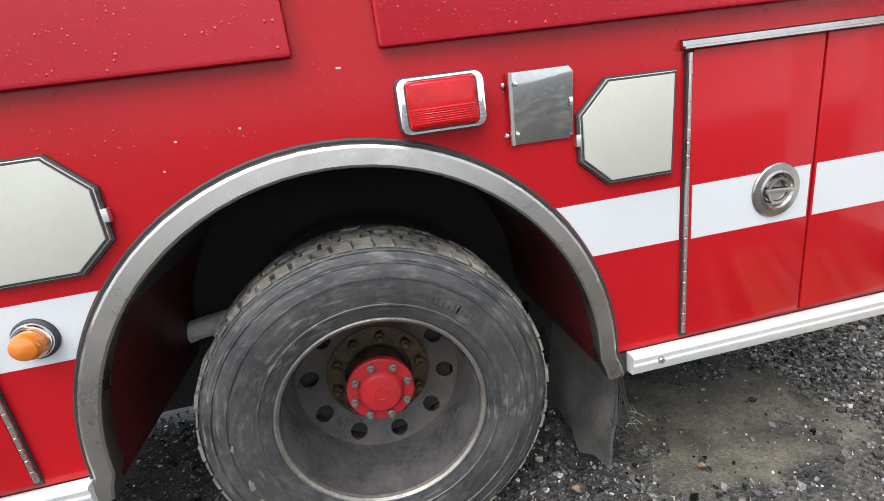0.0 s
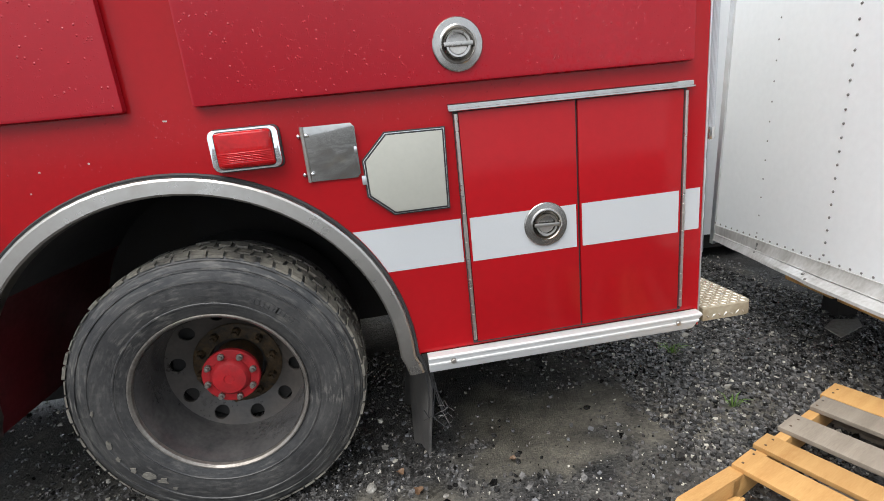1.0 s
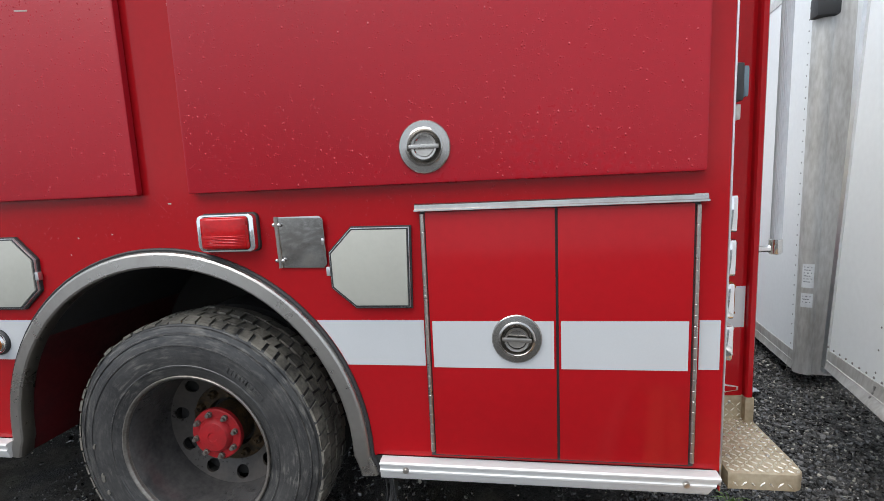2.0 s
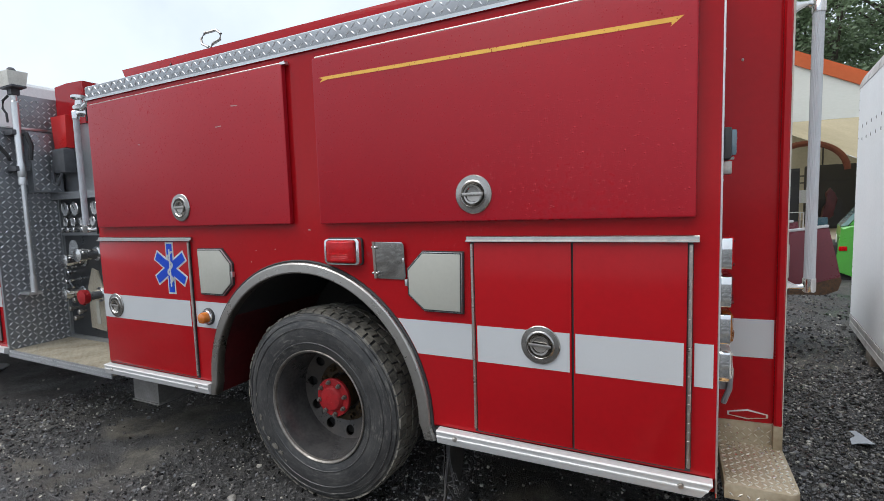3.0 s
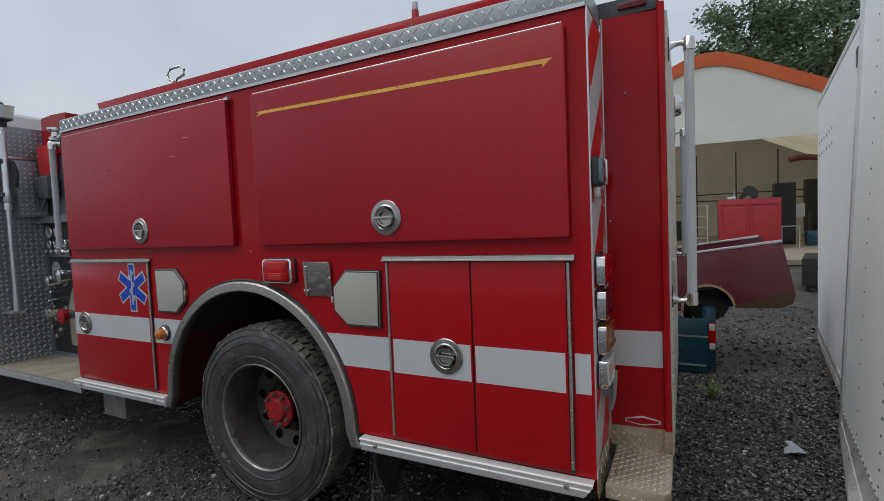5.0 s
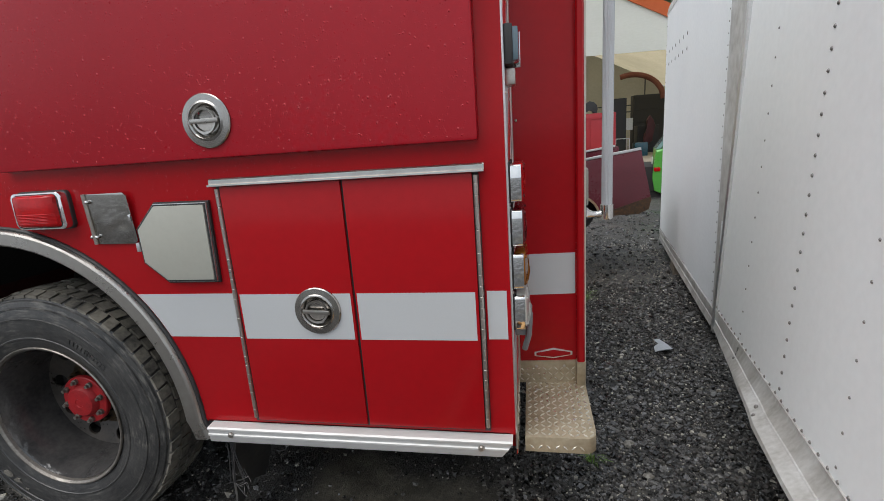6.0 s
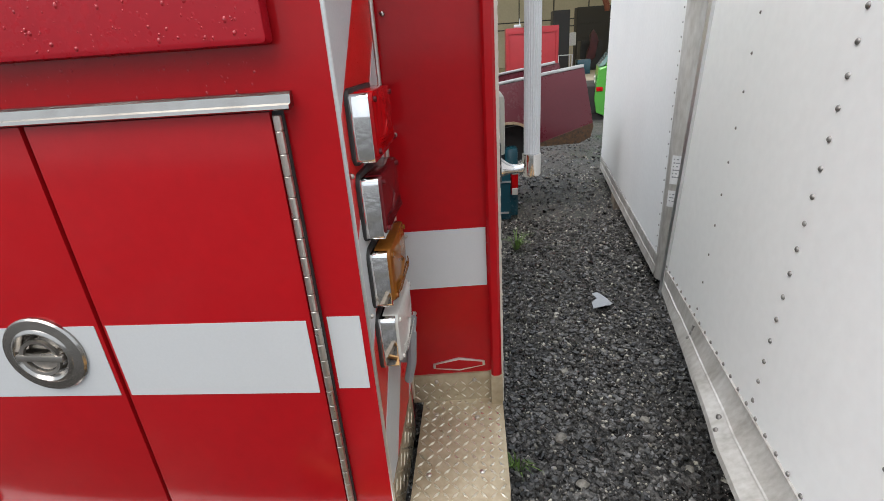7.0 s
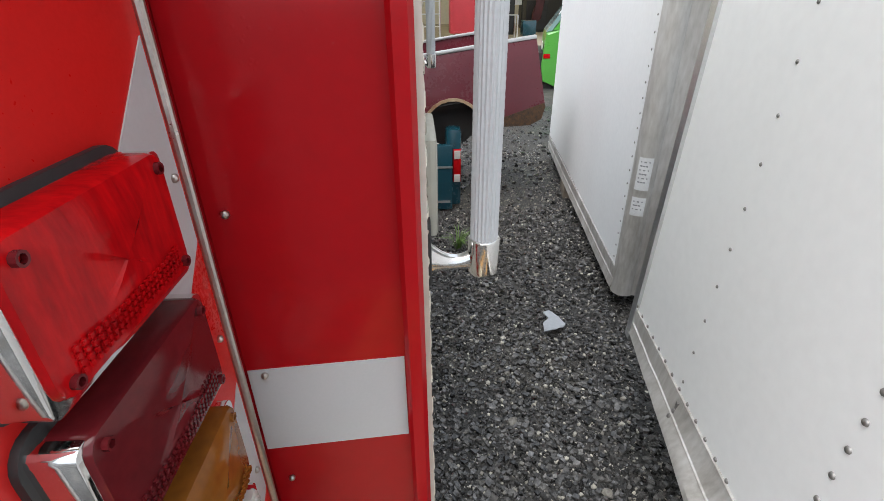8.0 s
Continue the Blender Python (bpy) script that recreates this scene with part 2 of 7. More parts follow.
def let_light_through(m, share):
    """Thin cloth or leaf: part of the light passes to its other side."""
    n, l = m.node_tree.nodes, m.node_tree.links
    b, out = n["Principled BSDF"], n["Material Output"]
    thin = n.new("ShaderNodeBsdfTranslucent")
    l.new(b.inputs["Base Color"].links[0].from_socket, thin.inputs["Color"])
    mix = n.new("ShaderNodeMixShader")
    mix.inputs[0].default_value = share
    l.new(b.outputs[0], mix.inputs[1])
    l.new(thin.outputs[0], mix.inputs[2])
    l.new(mix.outputs[0], out.inputs["Surface"])


let_light_through(TENT, 0.38)
let_light_through(TENT_IN, 0.75)
let_light_through(ORANGE, 0.3)
let_light_through(LEAF, 0.4)


def ground_material():
    """Wet dark grit with worn brown mud, damp patches and fine stones."""
    m = material("wet_gravel_ground", (0.040, 0.038, 0.036), 0.6, 0, (0.015, 0.015, 0.015), 1.1, 0.9, 70)
    n, l = m.node_tree.nodes, m.node_tree.links
    b = n["Principled BSDF"]
    tc = n.new("ShaderNodeTexCoord")
    mud = n.new("ShaderNodeTexNoise")
    mud.inputs["Scale"].default_value = 0.9
    mud.inputs["Detail"].default_value = 6
    l.new(tc.outputs["Object"], mud.inputs["Vector"])
    edge = n.new("ShaderNodeMapRange")
    edge.inputs["From Min"].default_value = 0.50
    edge.inputs["From Max"].default_value = 0.62
    l.new(mud.outputs[0], edge.inputs["Value"])
    old = b.inputs["Base Color"].links[0].from_socket
    mix = n.new("ShaderNodeMixRGB")
    mix.inputs[2].default_value = (0.086, 0.078, 0.062, 1)
    worn = n.new("ShaderNodeAttribute")
    worn.attribute_name = "mud"
    most = n.new("ShaderNodeMath")
    most.operation = "MAXIMUM"
    half = n.new("ShaderNodeMath")
    half.operation = "MULTIPLY"
    half.inputs[1].default_value = 0.35
    l.new(edge.outputs[0], half.inputs[0])
    l.new(half.outputs[0], most.inputs[0])
    l.new(worn.outputs["Fac"], most.inputs[1])
    l.new(most.outputs[0], mix.inputs[0])
    l.new(old, mix.inputs[1])
    chips = n.new("ShaderNodeTexVoronoi")
    chips.inputs["Scale"].default_value = 95
    l.new(tc.outputs["Object"], chips.inputs["Vector"])
    tone = n.new("ShaderNodeMapRange")
    tone.inputs["To Min"].default_value = 0.25
    tone.inputs["To Max"].default_value = 2.4
    sep = n.new("ShaderNodeSeparateColor")
    l.new(chips.outputs["Color"], sep.inputs[0])
    l.new(sep.outputs[0], tone.inputs["Value"])
    mul = n.new("ShaderNodeMixRGB")
    mul.blend_type = "MULTIPLY"
    speck = n.new("ShaderNodeMath")
    speck.operation = "MULTIPLY_ADD"
    speck.inputs[1].default_value = -0.55
    speck.inputs[2].default_value = 0.85
    l.new(most.outputs[0], speck.inputs[0])
    l.new(speck.outputs[0], mul.inputs[0])
    blot = n.new("ShaderNodeTexNoise")
    blot.inputs["Scale"].default_value = 7
    blot.inputs["Detail"].default_value = 8
    blot.inputs["Roughness"].default_value = 0.7
    l.new(tc.outputs["Object"], blot.inputs["Vector"])
    damp = n.new("ShaderNodeMapRange")
    damp.inputs["From Min"].default_value = 0.34
    damp.inputs["From Max"].default_value = 0.66
    damp.inputs["To Min"].default_value = 0.45
    damp.inputs["To Max"].default_value = 1.35
    l.new(blot.outputs[0], damp.inputs["Value"])
    patchy = n.new("ShaderNodeMixRGB")
    patchy.blend_type = "MULTIPLY"
    patchy.inputs[0].default_value = 1.0
    l.new(mix.outputs[0], patchy.inputs[1])
    l.new(damp.outputs[0], patchy.inputs[2])
    l.new(patchy.outputs[0], mul.inputs[1])
    l.new(tone.outputs[0], mul.inputs[2])
    l.new(mul.outputs[0], b.inputs["Base Color"])
    wet = n.new("ShaderNodeMapRange")
    wet.inputs["From Min"].default_value = 0.40
    wet.inputs["From Max"].default_value = 0.58
    wet.inputs["To Min"].default_value = 0.28
    wet.inputs["To Max"].default_value = 0.75
    l.new(mud.outputs[0], wet.inputs["Value"])
    l.new(wet.outputs[0], b.inputs["Roughness"])
    bp = n.new("ShaderNodeBump")
    bp.inputs["Strength"].default_value = 0.8
    bp.inputs["Distance"].default_value = 0.006
    grain = n.new("ShaderNodeTexNoise")
    grain.inputs["Scale"].default_value = 130
    grain.inputs["Detail"].default_value = 5
    l.new(tc.outputs["Object"], grain.inputs["Vector"])
    relief = n.new("ShaderNodeMixRGB")
    l.new(most.outputs[0], relief.inputs[0])
    l.new(chips.outputs["Distance"], relief.inputs[1])
    l.new(grain.outputs[0], relief.inputs[2])
    l.new(relief.outputs[0], bp.inputs["Height"])
    l.new(bp.outputs[0], b.inputs["Normal"])
    return m


GROUND = ground_material()


def tyre_material(cx, cz):
    """Rubber with dusty scuffs that run round the wheel's centre."""
    m = material("tyre_rubber", (0.021, 0.021, 0.022), 0.42, 0, (0.060, 0.058, 0.055), 7, 0.8, 55, bump=0.45, bump_scale=85)
    n, l = m.node_tree.nodes, m.node_tree.links
    b = n["Principled BSDF"]
    tc = n.new("ShaderNodeTexCoord")
    sep = n.new("ShaderNodeSeparateXYZ")
    l.new(tc.outputs["Object"], sep.inputs[0])

    def calc(op, a, v):
        k = n.new("ShaderNodeMath")
        k.operation = op
        for i, s in enumerate((a, v)):
            if isinstance(s, (int, float)):
                k.inputs[i].default_value = s
            else:
                l.new(s, k.inputs[i])
        return k.outputs[0]

    dx, dz = calc("SUBTRACT", sep.outputs[0], cx), calc("SUBTRACT", sep.outputs[2], cz)
    r = calc("SQRT", calc("ADD", calc("MULTIPLY", dx, dx), calc("MULTIPLY", dz, dz)), 0)
    ang = calc("ARCTAN2", dz, dx)
    com = n.new("ShaderNodeCombineXYZ")
    l.new(calc("MULTIPLY", r, 85.0), com.inputs[0])
    l.new(calc("MULTIPLY", ang, 6.0), com.inputs[1])
    nz = n.new("ShaderNodeTexNoise")
    nz.inputs["Scale"].default_value = 1.0
    nz.inputs["Detail"].default_value = 7
    nz.inputs["Roughness"].default_value = 0.62
    l.new(com.outputs[0], nz.inputs["Vector"])
    ramp = n.new("ShaderNodeMapRange")
    ramp.inputs["From Min"].default_value = 0.50
    ramp.inputs["From Max"].default_value = 0.66
    l.new(nz.outputs[0], ramp.inputs["Value"])
    mix = n.new("ShaderNodeMixRGB")
    mix.inputs[2].default_value = (0.24, 0.226, 0.198, 1)
    patch = n.new("ShaderNodeTexNoise")
    patch.inputs["Scale"].default_value = 5.5
    patch.inputs["Detail"].default_value = 3
    l.new(tc.outputs["Object"], patch.inputs["Vector"])
    where = n.new("ShaderNodeMapRange")
    where.inputs["From Min"].default_value = 0.47
    where.inputs["From Max"].default_value = 0.66
    l.new(patch.outputs[0], where.inputs["Value"])
    shoulder = n.new("ShaderNodeMapRange")
    shoulder.inputs["From Min"].default_value = 0.42
    shoulder.inputs["From Max"].default_value = 0.52
    shoulder.inputs["To Min"].default_value = 0.25
    shoulder.inputs["To Max"].default_value = 1.0
    l.new(r, shoulder.inputs["Value"])
    amount = calc("MULTIPLY", ramp.outputs[0], calc("MAXIMUM", where.outputs[0], shoulder.outputs[0]))
    l.new(calc("MULTIPLY", amount, 0.62), mix.inputs[0])
    l.new(b.inputs["Base Color"].links[0].from_socket, mix.inputs[1])
    l.new(mix.outputs[0], b.inputs["Base Color"])
    return m


LENS_SIDE = material("bright_red_lens", (0.46, 0.004, 0.006), 0.14, 0, (0.26, 0.003, 0.004), 26, 0.8, 110, spec=0.35, bump=0.06, bump_scale=160)
TYRE = tyre_material(-0.030, 0.525)
STRAW = material("pale_fibre", (0.13, 0.125, 0.12), 0.8, 0, (0.07, 0.068, 0.065), 20, 0.7, 200)
DRY_MUD = material("dried_mud", (0.145, 0.134, 0.112), 0.9, 0, (0.070, 0.065, 0.056), 40, 0.9, 150, bump=0.4, bump_scale=120)
DARK_PIPE = material("dark_pipe", (0.045, 0.042, 0.038), 0.6, 0.2, (0.03, 0.027, 0.024), 5, 0.7, 40)
FADED_RED = material("faded_red_hose", (0.24, 0.085, 0.06), 0.8, 0, (0.16, 0.06, 0.045), 3, 0.8, 30)
RAIL_GREY = material("satin_grip_rail", (0.50, 0.52, 0.54), 0.65, 0.3, (0.43, 0.45, 0.47), 6, 0.6, 200)
WATER = material("rain_drop_on_red", (0.34, 0.012, 0.02), 0.08, 0, (0.32, 0.012, 0.02), 6, 0.5, 90, spec=0.5, rough_var=0.02)


# ---- mesh helpers ----
def box(bm, x0, x1, y0, y1, z0, z1, bevel=0.0, m=None):
    vs = [bm.verts.new((x, y, z)) for x in (x0, x1) for y in (y0, y1) for z in (z0, z1)]
    fs = [bm.faces.new([vs[i] for i in f]) for f in
          ((0, 1, 3, 2), (4, 6, 7, 5), (0, 4, 5, 1), (2, 3, 7, 6), (0, 2, 6, 4), (1, 5, 7, 3))]
    if bevel:
        edges = list({e for f in fs for e in f.edges})
        out = bmesh.ops.bevel(bm, geom=edges, offset=bevel, segments=2, profile=0.6, affect="EDGES")
        vs = list({v for f in out["faces"] for v in f.verts} | {v for v in vs if v.is_valid})
    if m:
        bmesh.ops.transform(bm, matrix=m, verts=vs)
    return vs


def prism(bm, pts, axis, a, b, bevel=0.0):
    """A flat outline, given as pairs, drawn out along an axis from a to b."""
    def place(p, d):
        return {"x": (d, p[0], p[1]), "y": (p[0], d, p[1]), "z": (p[0], p[1], d)}[axis]
    lo = [bm.verts.new(place(p, a)) for p in pts]
    hi = [bm.verts.new(place(p, b)) for p in pts]
    f0, f1 = bm.faces.new(lo), bm.faces.new(hi[::-1])
    for i in range(len(pts)):
        j = (i + 1) % len(pts)
        bm.faces.new((lo[i], hi[i], hi[j], lo[j]))
    if bevel:
        bmesh.ops.bevel(bm, geom=list(f0.edges), offset=bevel, segments=2, profile=0.6, affect="EDGES")
    return lo + hi


def lathe(bm, profile, centre=(0, 0, 0), seg=48, axis="y", closed=False, caps=True):
    """Turns pairs (radius, along) round an axis."""
    rings = []
    for r, d in profile:
        ring = []
        for i in range(seg):
            a = 2 * math.pi * i / seg
            u, v = r * math.cos(a), r * math.sin(a)
            p = {"x": (d, u, v), "y": (u, d, v), "z": (u, v, d)}[axis]
            ring.append(bm.verts.new((p[0] + centre[0], p[1] + centre[1], p[2] + centre[2])))
        rings.append(ring)
    pairs = list(zip(rings, rings[1:])) + ([(rings[-1], rings[0])] if closed else [])
    for q, w in pairs:
        for i in range(seg):
            j = (i + 1) % seg
            bm.faces.new((q[i], q[j], w[j], w[i]))
    if not closed and caps:
        for ring in (rings[0], rings[-1]):
            if (ring[0].co - ring[seg // 2].co).length > 1e-4:
                bm.faces.new(ring)
    return [v for ring in rings for v in ring]


def tube(bm, path, r, seg=12):
    """A round bar along a path of points."""
    pts = [Vector(p) for p in path]
    rings = []
    for i, p in enumerate(pts):
        d = (pts[min(i + 1, len(pts) - 1)] - pts[max(i - 1, 0)]).normalized()
        side = d.cross(Vector((0, 0, 1)) if abs(d.z) < 0.9 else Vector((1, 0, 0))).normalized()
        up = side.cross(d)
        rings.append([bm.verts.new(p + r * (math.cos(t) * side + math.sin(t) * up))
                      for t in (2 * math.pi * k / seg for k in range(seg))])
    for q, w in zip(rings, rings[1:]):
        for k in range(seg):
            bm.faces.new((q[k], q[(k + 1) % seg], w[(k + 1) % seg], w[k]))
    bm.faces.new(rings[0])
    bm.faces.new(rings[-1][::-1])


def ball(bm, centre, r, squash=(1, 1, 1), seg=12):
    out = bmesh.ops.create_uvsphere(bm, u_segments=seg, v_segments=max(6, seg // 2), radius=r)
    bmesh.ops.transform(bm, matrix=Matrix.Translation(centre) @ Matrix.Diagonal((*squash, 1)), verts=out["verts"])


def bars(bm, origin, u, v, width, height, pitch=0.034, length=0.030, breadth=0.0075, rise=0.0022):
    """Raised lozenges of a tread plate, turned this way and that, over a width along u and a height along v."""
    o, u, v = Vector(origin), Vector(u).normalized(), Vector(v).normalized()
    nrm = u.cross(v)
    for i in range(int(width / pitch)):
        for j in range(int(height / pitch)):
            c = o + u * (pitch * (i + 0.5)) + v * (pitch * (j + 0.5))
            a = (u + v).normalized() if (i + j) % 2 else (u - v).normalized()
            b = a.cross(nrm)
            low = [c + a * length / 2, c + b * breadth / 2, c - a * length / 2, c - b * breadth / 2]
            top = [c + a * length * 0.32 + nrm * rise, c - a * length * 0.32 + nrm * rise]
            w = [bm.verts.new(p) for p in low]
            t = [bm.verts.new(p) for p in top]
            bm.faces.new((w[0], w[1], t[0]))
            bm.faces.new((w[1], w[2], t[1], t[0]))
            bm.faces.new((w[2], w[3], t[1]))
            bm.faces.new((w[3], w[0], t[0], t[1]))


def finish(name, bm, mat, smooth=30):
    bmesh.ops.recalc_face_normals(bm, faces=bm.faces)
    me = bpy.data.meshes.new(name)
    bm.to_mesh(me)
    bm.free()
    me.materials.append(mat)
    if smooth:
        me.shade_smooth()
        me.set_sharp_from_angle(angle=radians(smooth))
    return me


def part(name, bm, mat, parent, label="", smooth=30):
    ob = new(name, finish(name, bm, mat, smooth))
    ob.parent = parent
    return tagged(ob, label)


def thing(name, label, category, at=(0, 0, 0), group="", kind=""):
    ob = new(name)
    ob.matrix_world = Matrix.Translation(at)
    return tagged(ob, label, category, group, kind)


def solo(name, bm, mat, label="", category="", group="", kind="", smooth=30):
    return tagged(new(name, finish(name, bm, mat, smooth)), label, category, group, kind)


def B():
    return bmesh.new()


# ---- ground ----
def ground_z(x, y):
    rise = 0.30 * min(1.0, max(0.0, (y - 7.0) / 9.0)) ** 1.3
    near = noise.noise((x * 0.55, y * 0.55, 3.0)) * 0.022 + noise.noise((x * 2.3, y * 2.3, 9.0)) * 0.010
    flat = 1.0 if abs(x) < 40 and abs(y) < 40 else 0.0
    tyre = math.exp(-((x + 0.015) ** 2 + (y - 0.3) ** 2) / 0.5)
    return 0.008 + rise + near * flat * (1 - tyre) + 0.004 * tyre


def spread(lo, hi, near_lo, near_hi, step, growth):
    """Grid lines: even near the truck, ever wider outwards."""
    xs = list(np.arange(near_lo, near_hi + step, step))
    d, x = step, xs[-1]
    while x < hi:
        d *= growth
        x += d
        xs.append(min(x, hi))
    d, x = step, xs[0]
    while x > lo:
        d *= growth
        x -= d
        xs.insert(0, max(x, lo))
    return xs


MUD_PATCHES = ((0.50, -0.30, 0.50, 0.32), (1.95, 0.08, 0.55, 0.20), (1.35, 0.28, 0.45, 0.20), (1.15, 0.02, 0.35, 0.14), (-3.9, -0.55, 0.7, 0.22), (-2.6, -1.1, 0.6, 0.20))


def mud_share(x, y):
    """Packed brown mud beside the engine's side, with ragged edges."""
    if not (-6.5 < x < 3.4 and -4.5 < y < 4.0):
        return 0.0
    n = 0.55 * noise.noise((x * 2.7, y * 3.4, 8.0)) + 0.30 * noise.noise((x * 8, y * 8, 2.0)) + 0.16 * noise.noise((x * 23, y * 23, 4.0))
    most = max(1.0 - ((x - cx) / rx) ** 2 - ((y - cy) / ry) ** 2 for cx, cy, rx, ry in MUD_PATCHES)
    worn = -noise.noise((x * 0.9, y * 0.9, 5.0)) - 0.32
    return min(1.0, max(0.0, (n + max(0.6 * most, worn)) / 0.30))


def build_ground():
    xs, ys = spread(-1500, 1500, -4.0, 4.0, 0.05, 1.25), spread(-1500, 1500, -1.6, 5.0, 0.05, 1.25)
    verts = [(x, y, ground_z(x, y) + (0.006 * noise.noise((x * 9, y * 9, 1)) if -5 < x < 5 and -2 < y < 6 else 0)) for y in ys for x in xs]
    w = len(xs)
    faces = [(j * w + i, j * w + i + 1, (j + 1) * w + i + 1, (j + 1) * w + i) for j in range(len(ys) - 1) for i in range(w - 1)]
    me = bpy.data.meshes.new("ground")
    me.from_pydata(verts, [], faces)
    me.materials.append(GROUND)
    me.shade_smooth()
    layer = me.attributes.new("mud", "FLOAT", "POINT")
    layer.data.foreach_set("value", [mud_share(v[0], v[1]) for v in verts])
    tagged(new("ground", me), "wet dark gravel yard with worn muddy patches", "ground", kind="structure")


def pebble(rng, size):
    """A broken stone of eight corners or so, as points and faces."""
    pts = []
    for z, n in ((-0.45, 4), (0.35, 4)):
        for k in range(n):
            a = 2 * math.pi * (k + 0.5 * (z > 0)) / n + rng.uniform(-0.3, 0.3)
            r = rng.uniform(0.35, 0.62)
            pts.append((r * math.cos(a) * size, r * math.sin(a) * size * 0.8, z * size * rng.uniform(0.55, 1.25)))
    faces = [(3, 2, 1, 0), (4, 5, 6, 7)] + [f for k in range(4) for f in ((k, (k + 1) % 4, 4 + k), ((k + 1) % 4, 4 + (k + 1) % 4, 4 + k))]
    return pts, faces


def scatter(name, count, area, sizes, mat, label, seed, keep=None):
    rng = random.Random(seed)
    verts, faces = [], []
    made = 0
    while made < count:
        x, y = rng.uniform(area[0], area[1]), rng.uniform(area[2], area[3])
        if keep and rng.random() > keep(x, y):
            continue
        made += 1
        s = sizes[0] + (sizes[1] - sizes[0]) * rng.random() ** 3.2
        pts, fs = pebble(rng, s)
        c, sn = math.cos(rng.uniform(0, 6.3)), math.sin(rng.uniform(0, 6.3))
        tilt = rng.uniform(-0.3, 0.3)
        z = ground_z(x, y) + s * 0.12
        base = len(verts)
        verts += [(x + c * p[0] - sn * p[1], y + sn * p[0] + c * p[1], z + p[2] + tilt * p[0]) for p in pts]
        faces += [tuple(base + i for i in f) for f in fs]
    me = bpy.data.meshes.new(name)
    me.from_pydata(verts, [], faces)
    me.materials.append(mat)
    tagged(new(name, me), label, "gravel", kind="stuff")


def grit_density(x, y):
    """More loose stone behind the truck and along its side, less on the packed mud."""
    worn = noise.noise((x * 0.9, y * 0.9, 5.0))
    share = min(1.0, max(0.06, 0.55 + 1.3 * worn + (0.5 if x > 1.7 and y > -0.2 else 0)))
    return share * (1.0 - 0.78 * mud_share(x, y))


build_ground()
scatter("gravel", 30000, (-3.2, 3.4, -1.3, 1.2), (0.005, 0.028), STONE, "loose wet dark crushed stone", 1, grit_density)
scatter("gravel", 46000, (1.7, 3.3, -0.4, 3.4), (0.005, 0.030), STONE, "coarse wet dark crushed stone behind the engine", 6)
scatter("gravel", 9000, (-5.0, 4.0, 2.4, 7.5), (0.012, 0.05), STONE, "loose wet dark crushed stone between the vehicles", 2, grit_density)
scatter("gravel", 9000, (-6.5, -1.0, -4.0, 0.1), (0.010, 0.032), STONE, "loose wet dark crushed stone beside the truck", 3, grit_density)
scatter("grey_gravel", 3000, (-3.2, 3.4, -1.3, 1.2), (0.006, 0.024), STONE_GREY, "loose mid-grey crushed stone by the engine", 13, grit_density)
scatter("grey_gravel", 9000, (1.7, 3.5, -0.4, 5.5), (0.005, 0.022), STONE_GREY, "loose mid-grey crushed stone in the lane", 14)
scatter("pale_gravel", 2600, (-6.5, -1.0, -4.0, 0.3), (0.006, 0.022), STONE_PALE, "pale stones beside the front of the engine", 15, grit_density)
scatter("grey_gravel", 3200, (-6.5, -1.0, -4.0, 0.3), (0.008, 0.028), STONE_GREY, "mid-grey stones beside the front of the engine", 16, grit_density)
scatter("pale_gravel", 9000, (-3.2, 3.4, -1.3, 1.2), (0.003, 0.012), STONE_PALE, "fine pale grit on the dark gravel", 11, grit_density)
scatter("pale_gravel", 15000, (1.7, 3.4, -0.4, 5.0), (0.004, 0.019), STONE_PALE, "fine pale grit behind the engine", 12)
scatter("pale_gravel", 2600, (-4.0, 3.6, -1.3, 6.5), (0.007, 0.030), STONE_PALE, "scattered pale stones on the gravel", 4, grit_density)


# ---- fire engine ----
truck = thing("fire_engine", "red pumper fire engine with white stripe, parked on wet gravel", "fire truck")
CX, CZ, AR = -0.047, 0.578, 0.730      # wheel arch
WX, WZ, WR = -0.030, 0.525, 0.523     # rear wheel
X0, X1, TOP = -1.81, 1.81, 2.345      # body side


def arch_line(r, n=40, foot=0.505):
    """Outline of the wheel arch, from its rear foot over the top to its front foot."""
    pts = [(CX + r * 1.035, foot), (CX + r * 1.02, foot + 0.04)]
    pts += [(CX + r * math.cos(a), CZ + r * math.sin(a)) for a in (math.pi * k / n for k in range(n + 1))]
    return pts + [(CX - r * 1.02, foot + 0.04), (CX - r * 1.035, foot)]


def arch_x(z, side, r=AR + 0.012):
    """Where the arch's outer edge is at a height."""
    if z <= CZ:
        return CX + side * r
    return CX + side * math.sqrt(max(0.0, r * r - (z - CZ) ** 2))


def rounded(x0, x1, z0, z1, r, n=5):
    """A rectangle with round corners, as pairs."""
    pts = []
    for cx, cz, a0 in ((x1 - r, z1 - r, 0), (x0 + r, z1 - r, 90), (x0 + r, z0 + r, 180), (x1 - r, z0 + r, 270)):
        for k in range(n + 1):
            a = radians(a0 + 90 * k / n)
            pts.append((cx + r * math.cos(a), cz + r * math.sin(a)))
    return pts


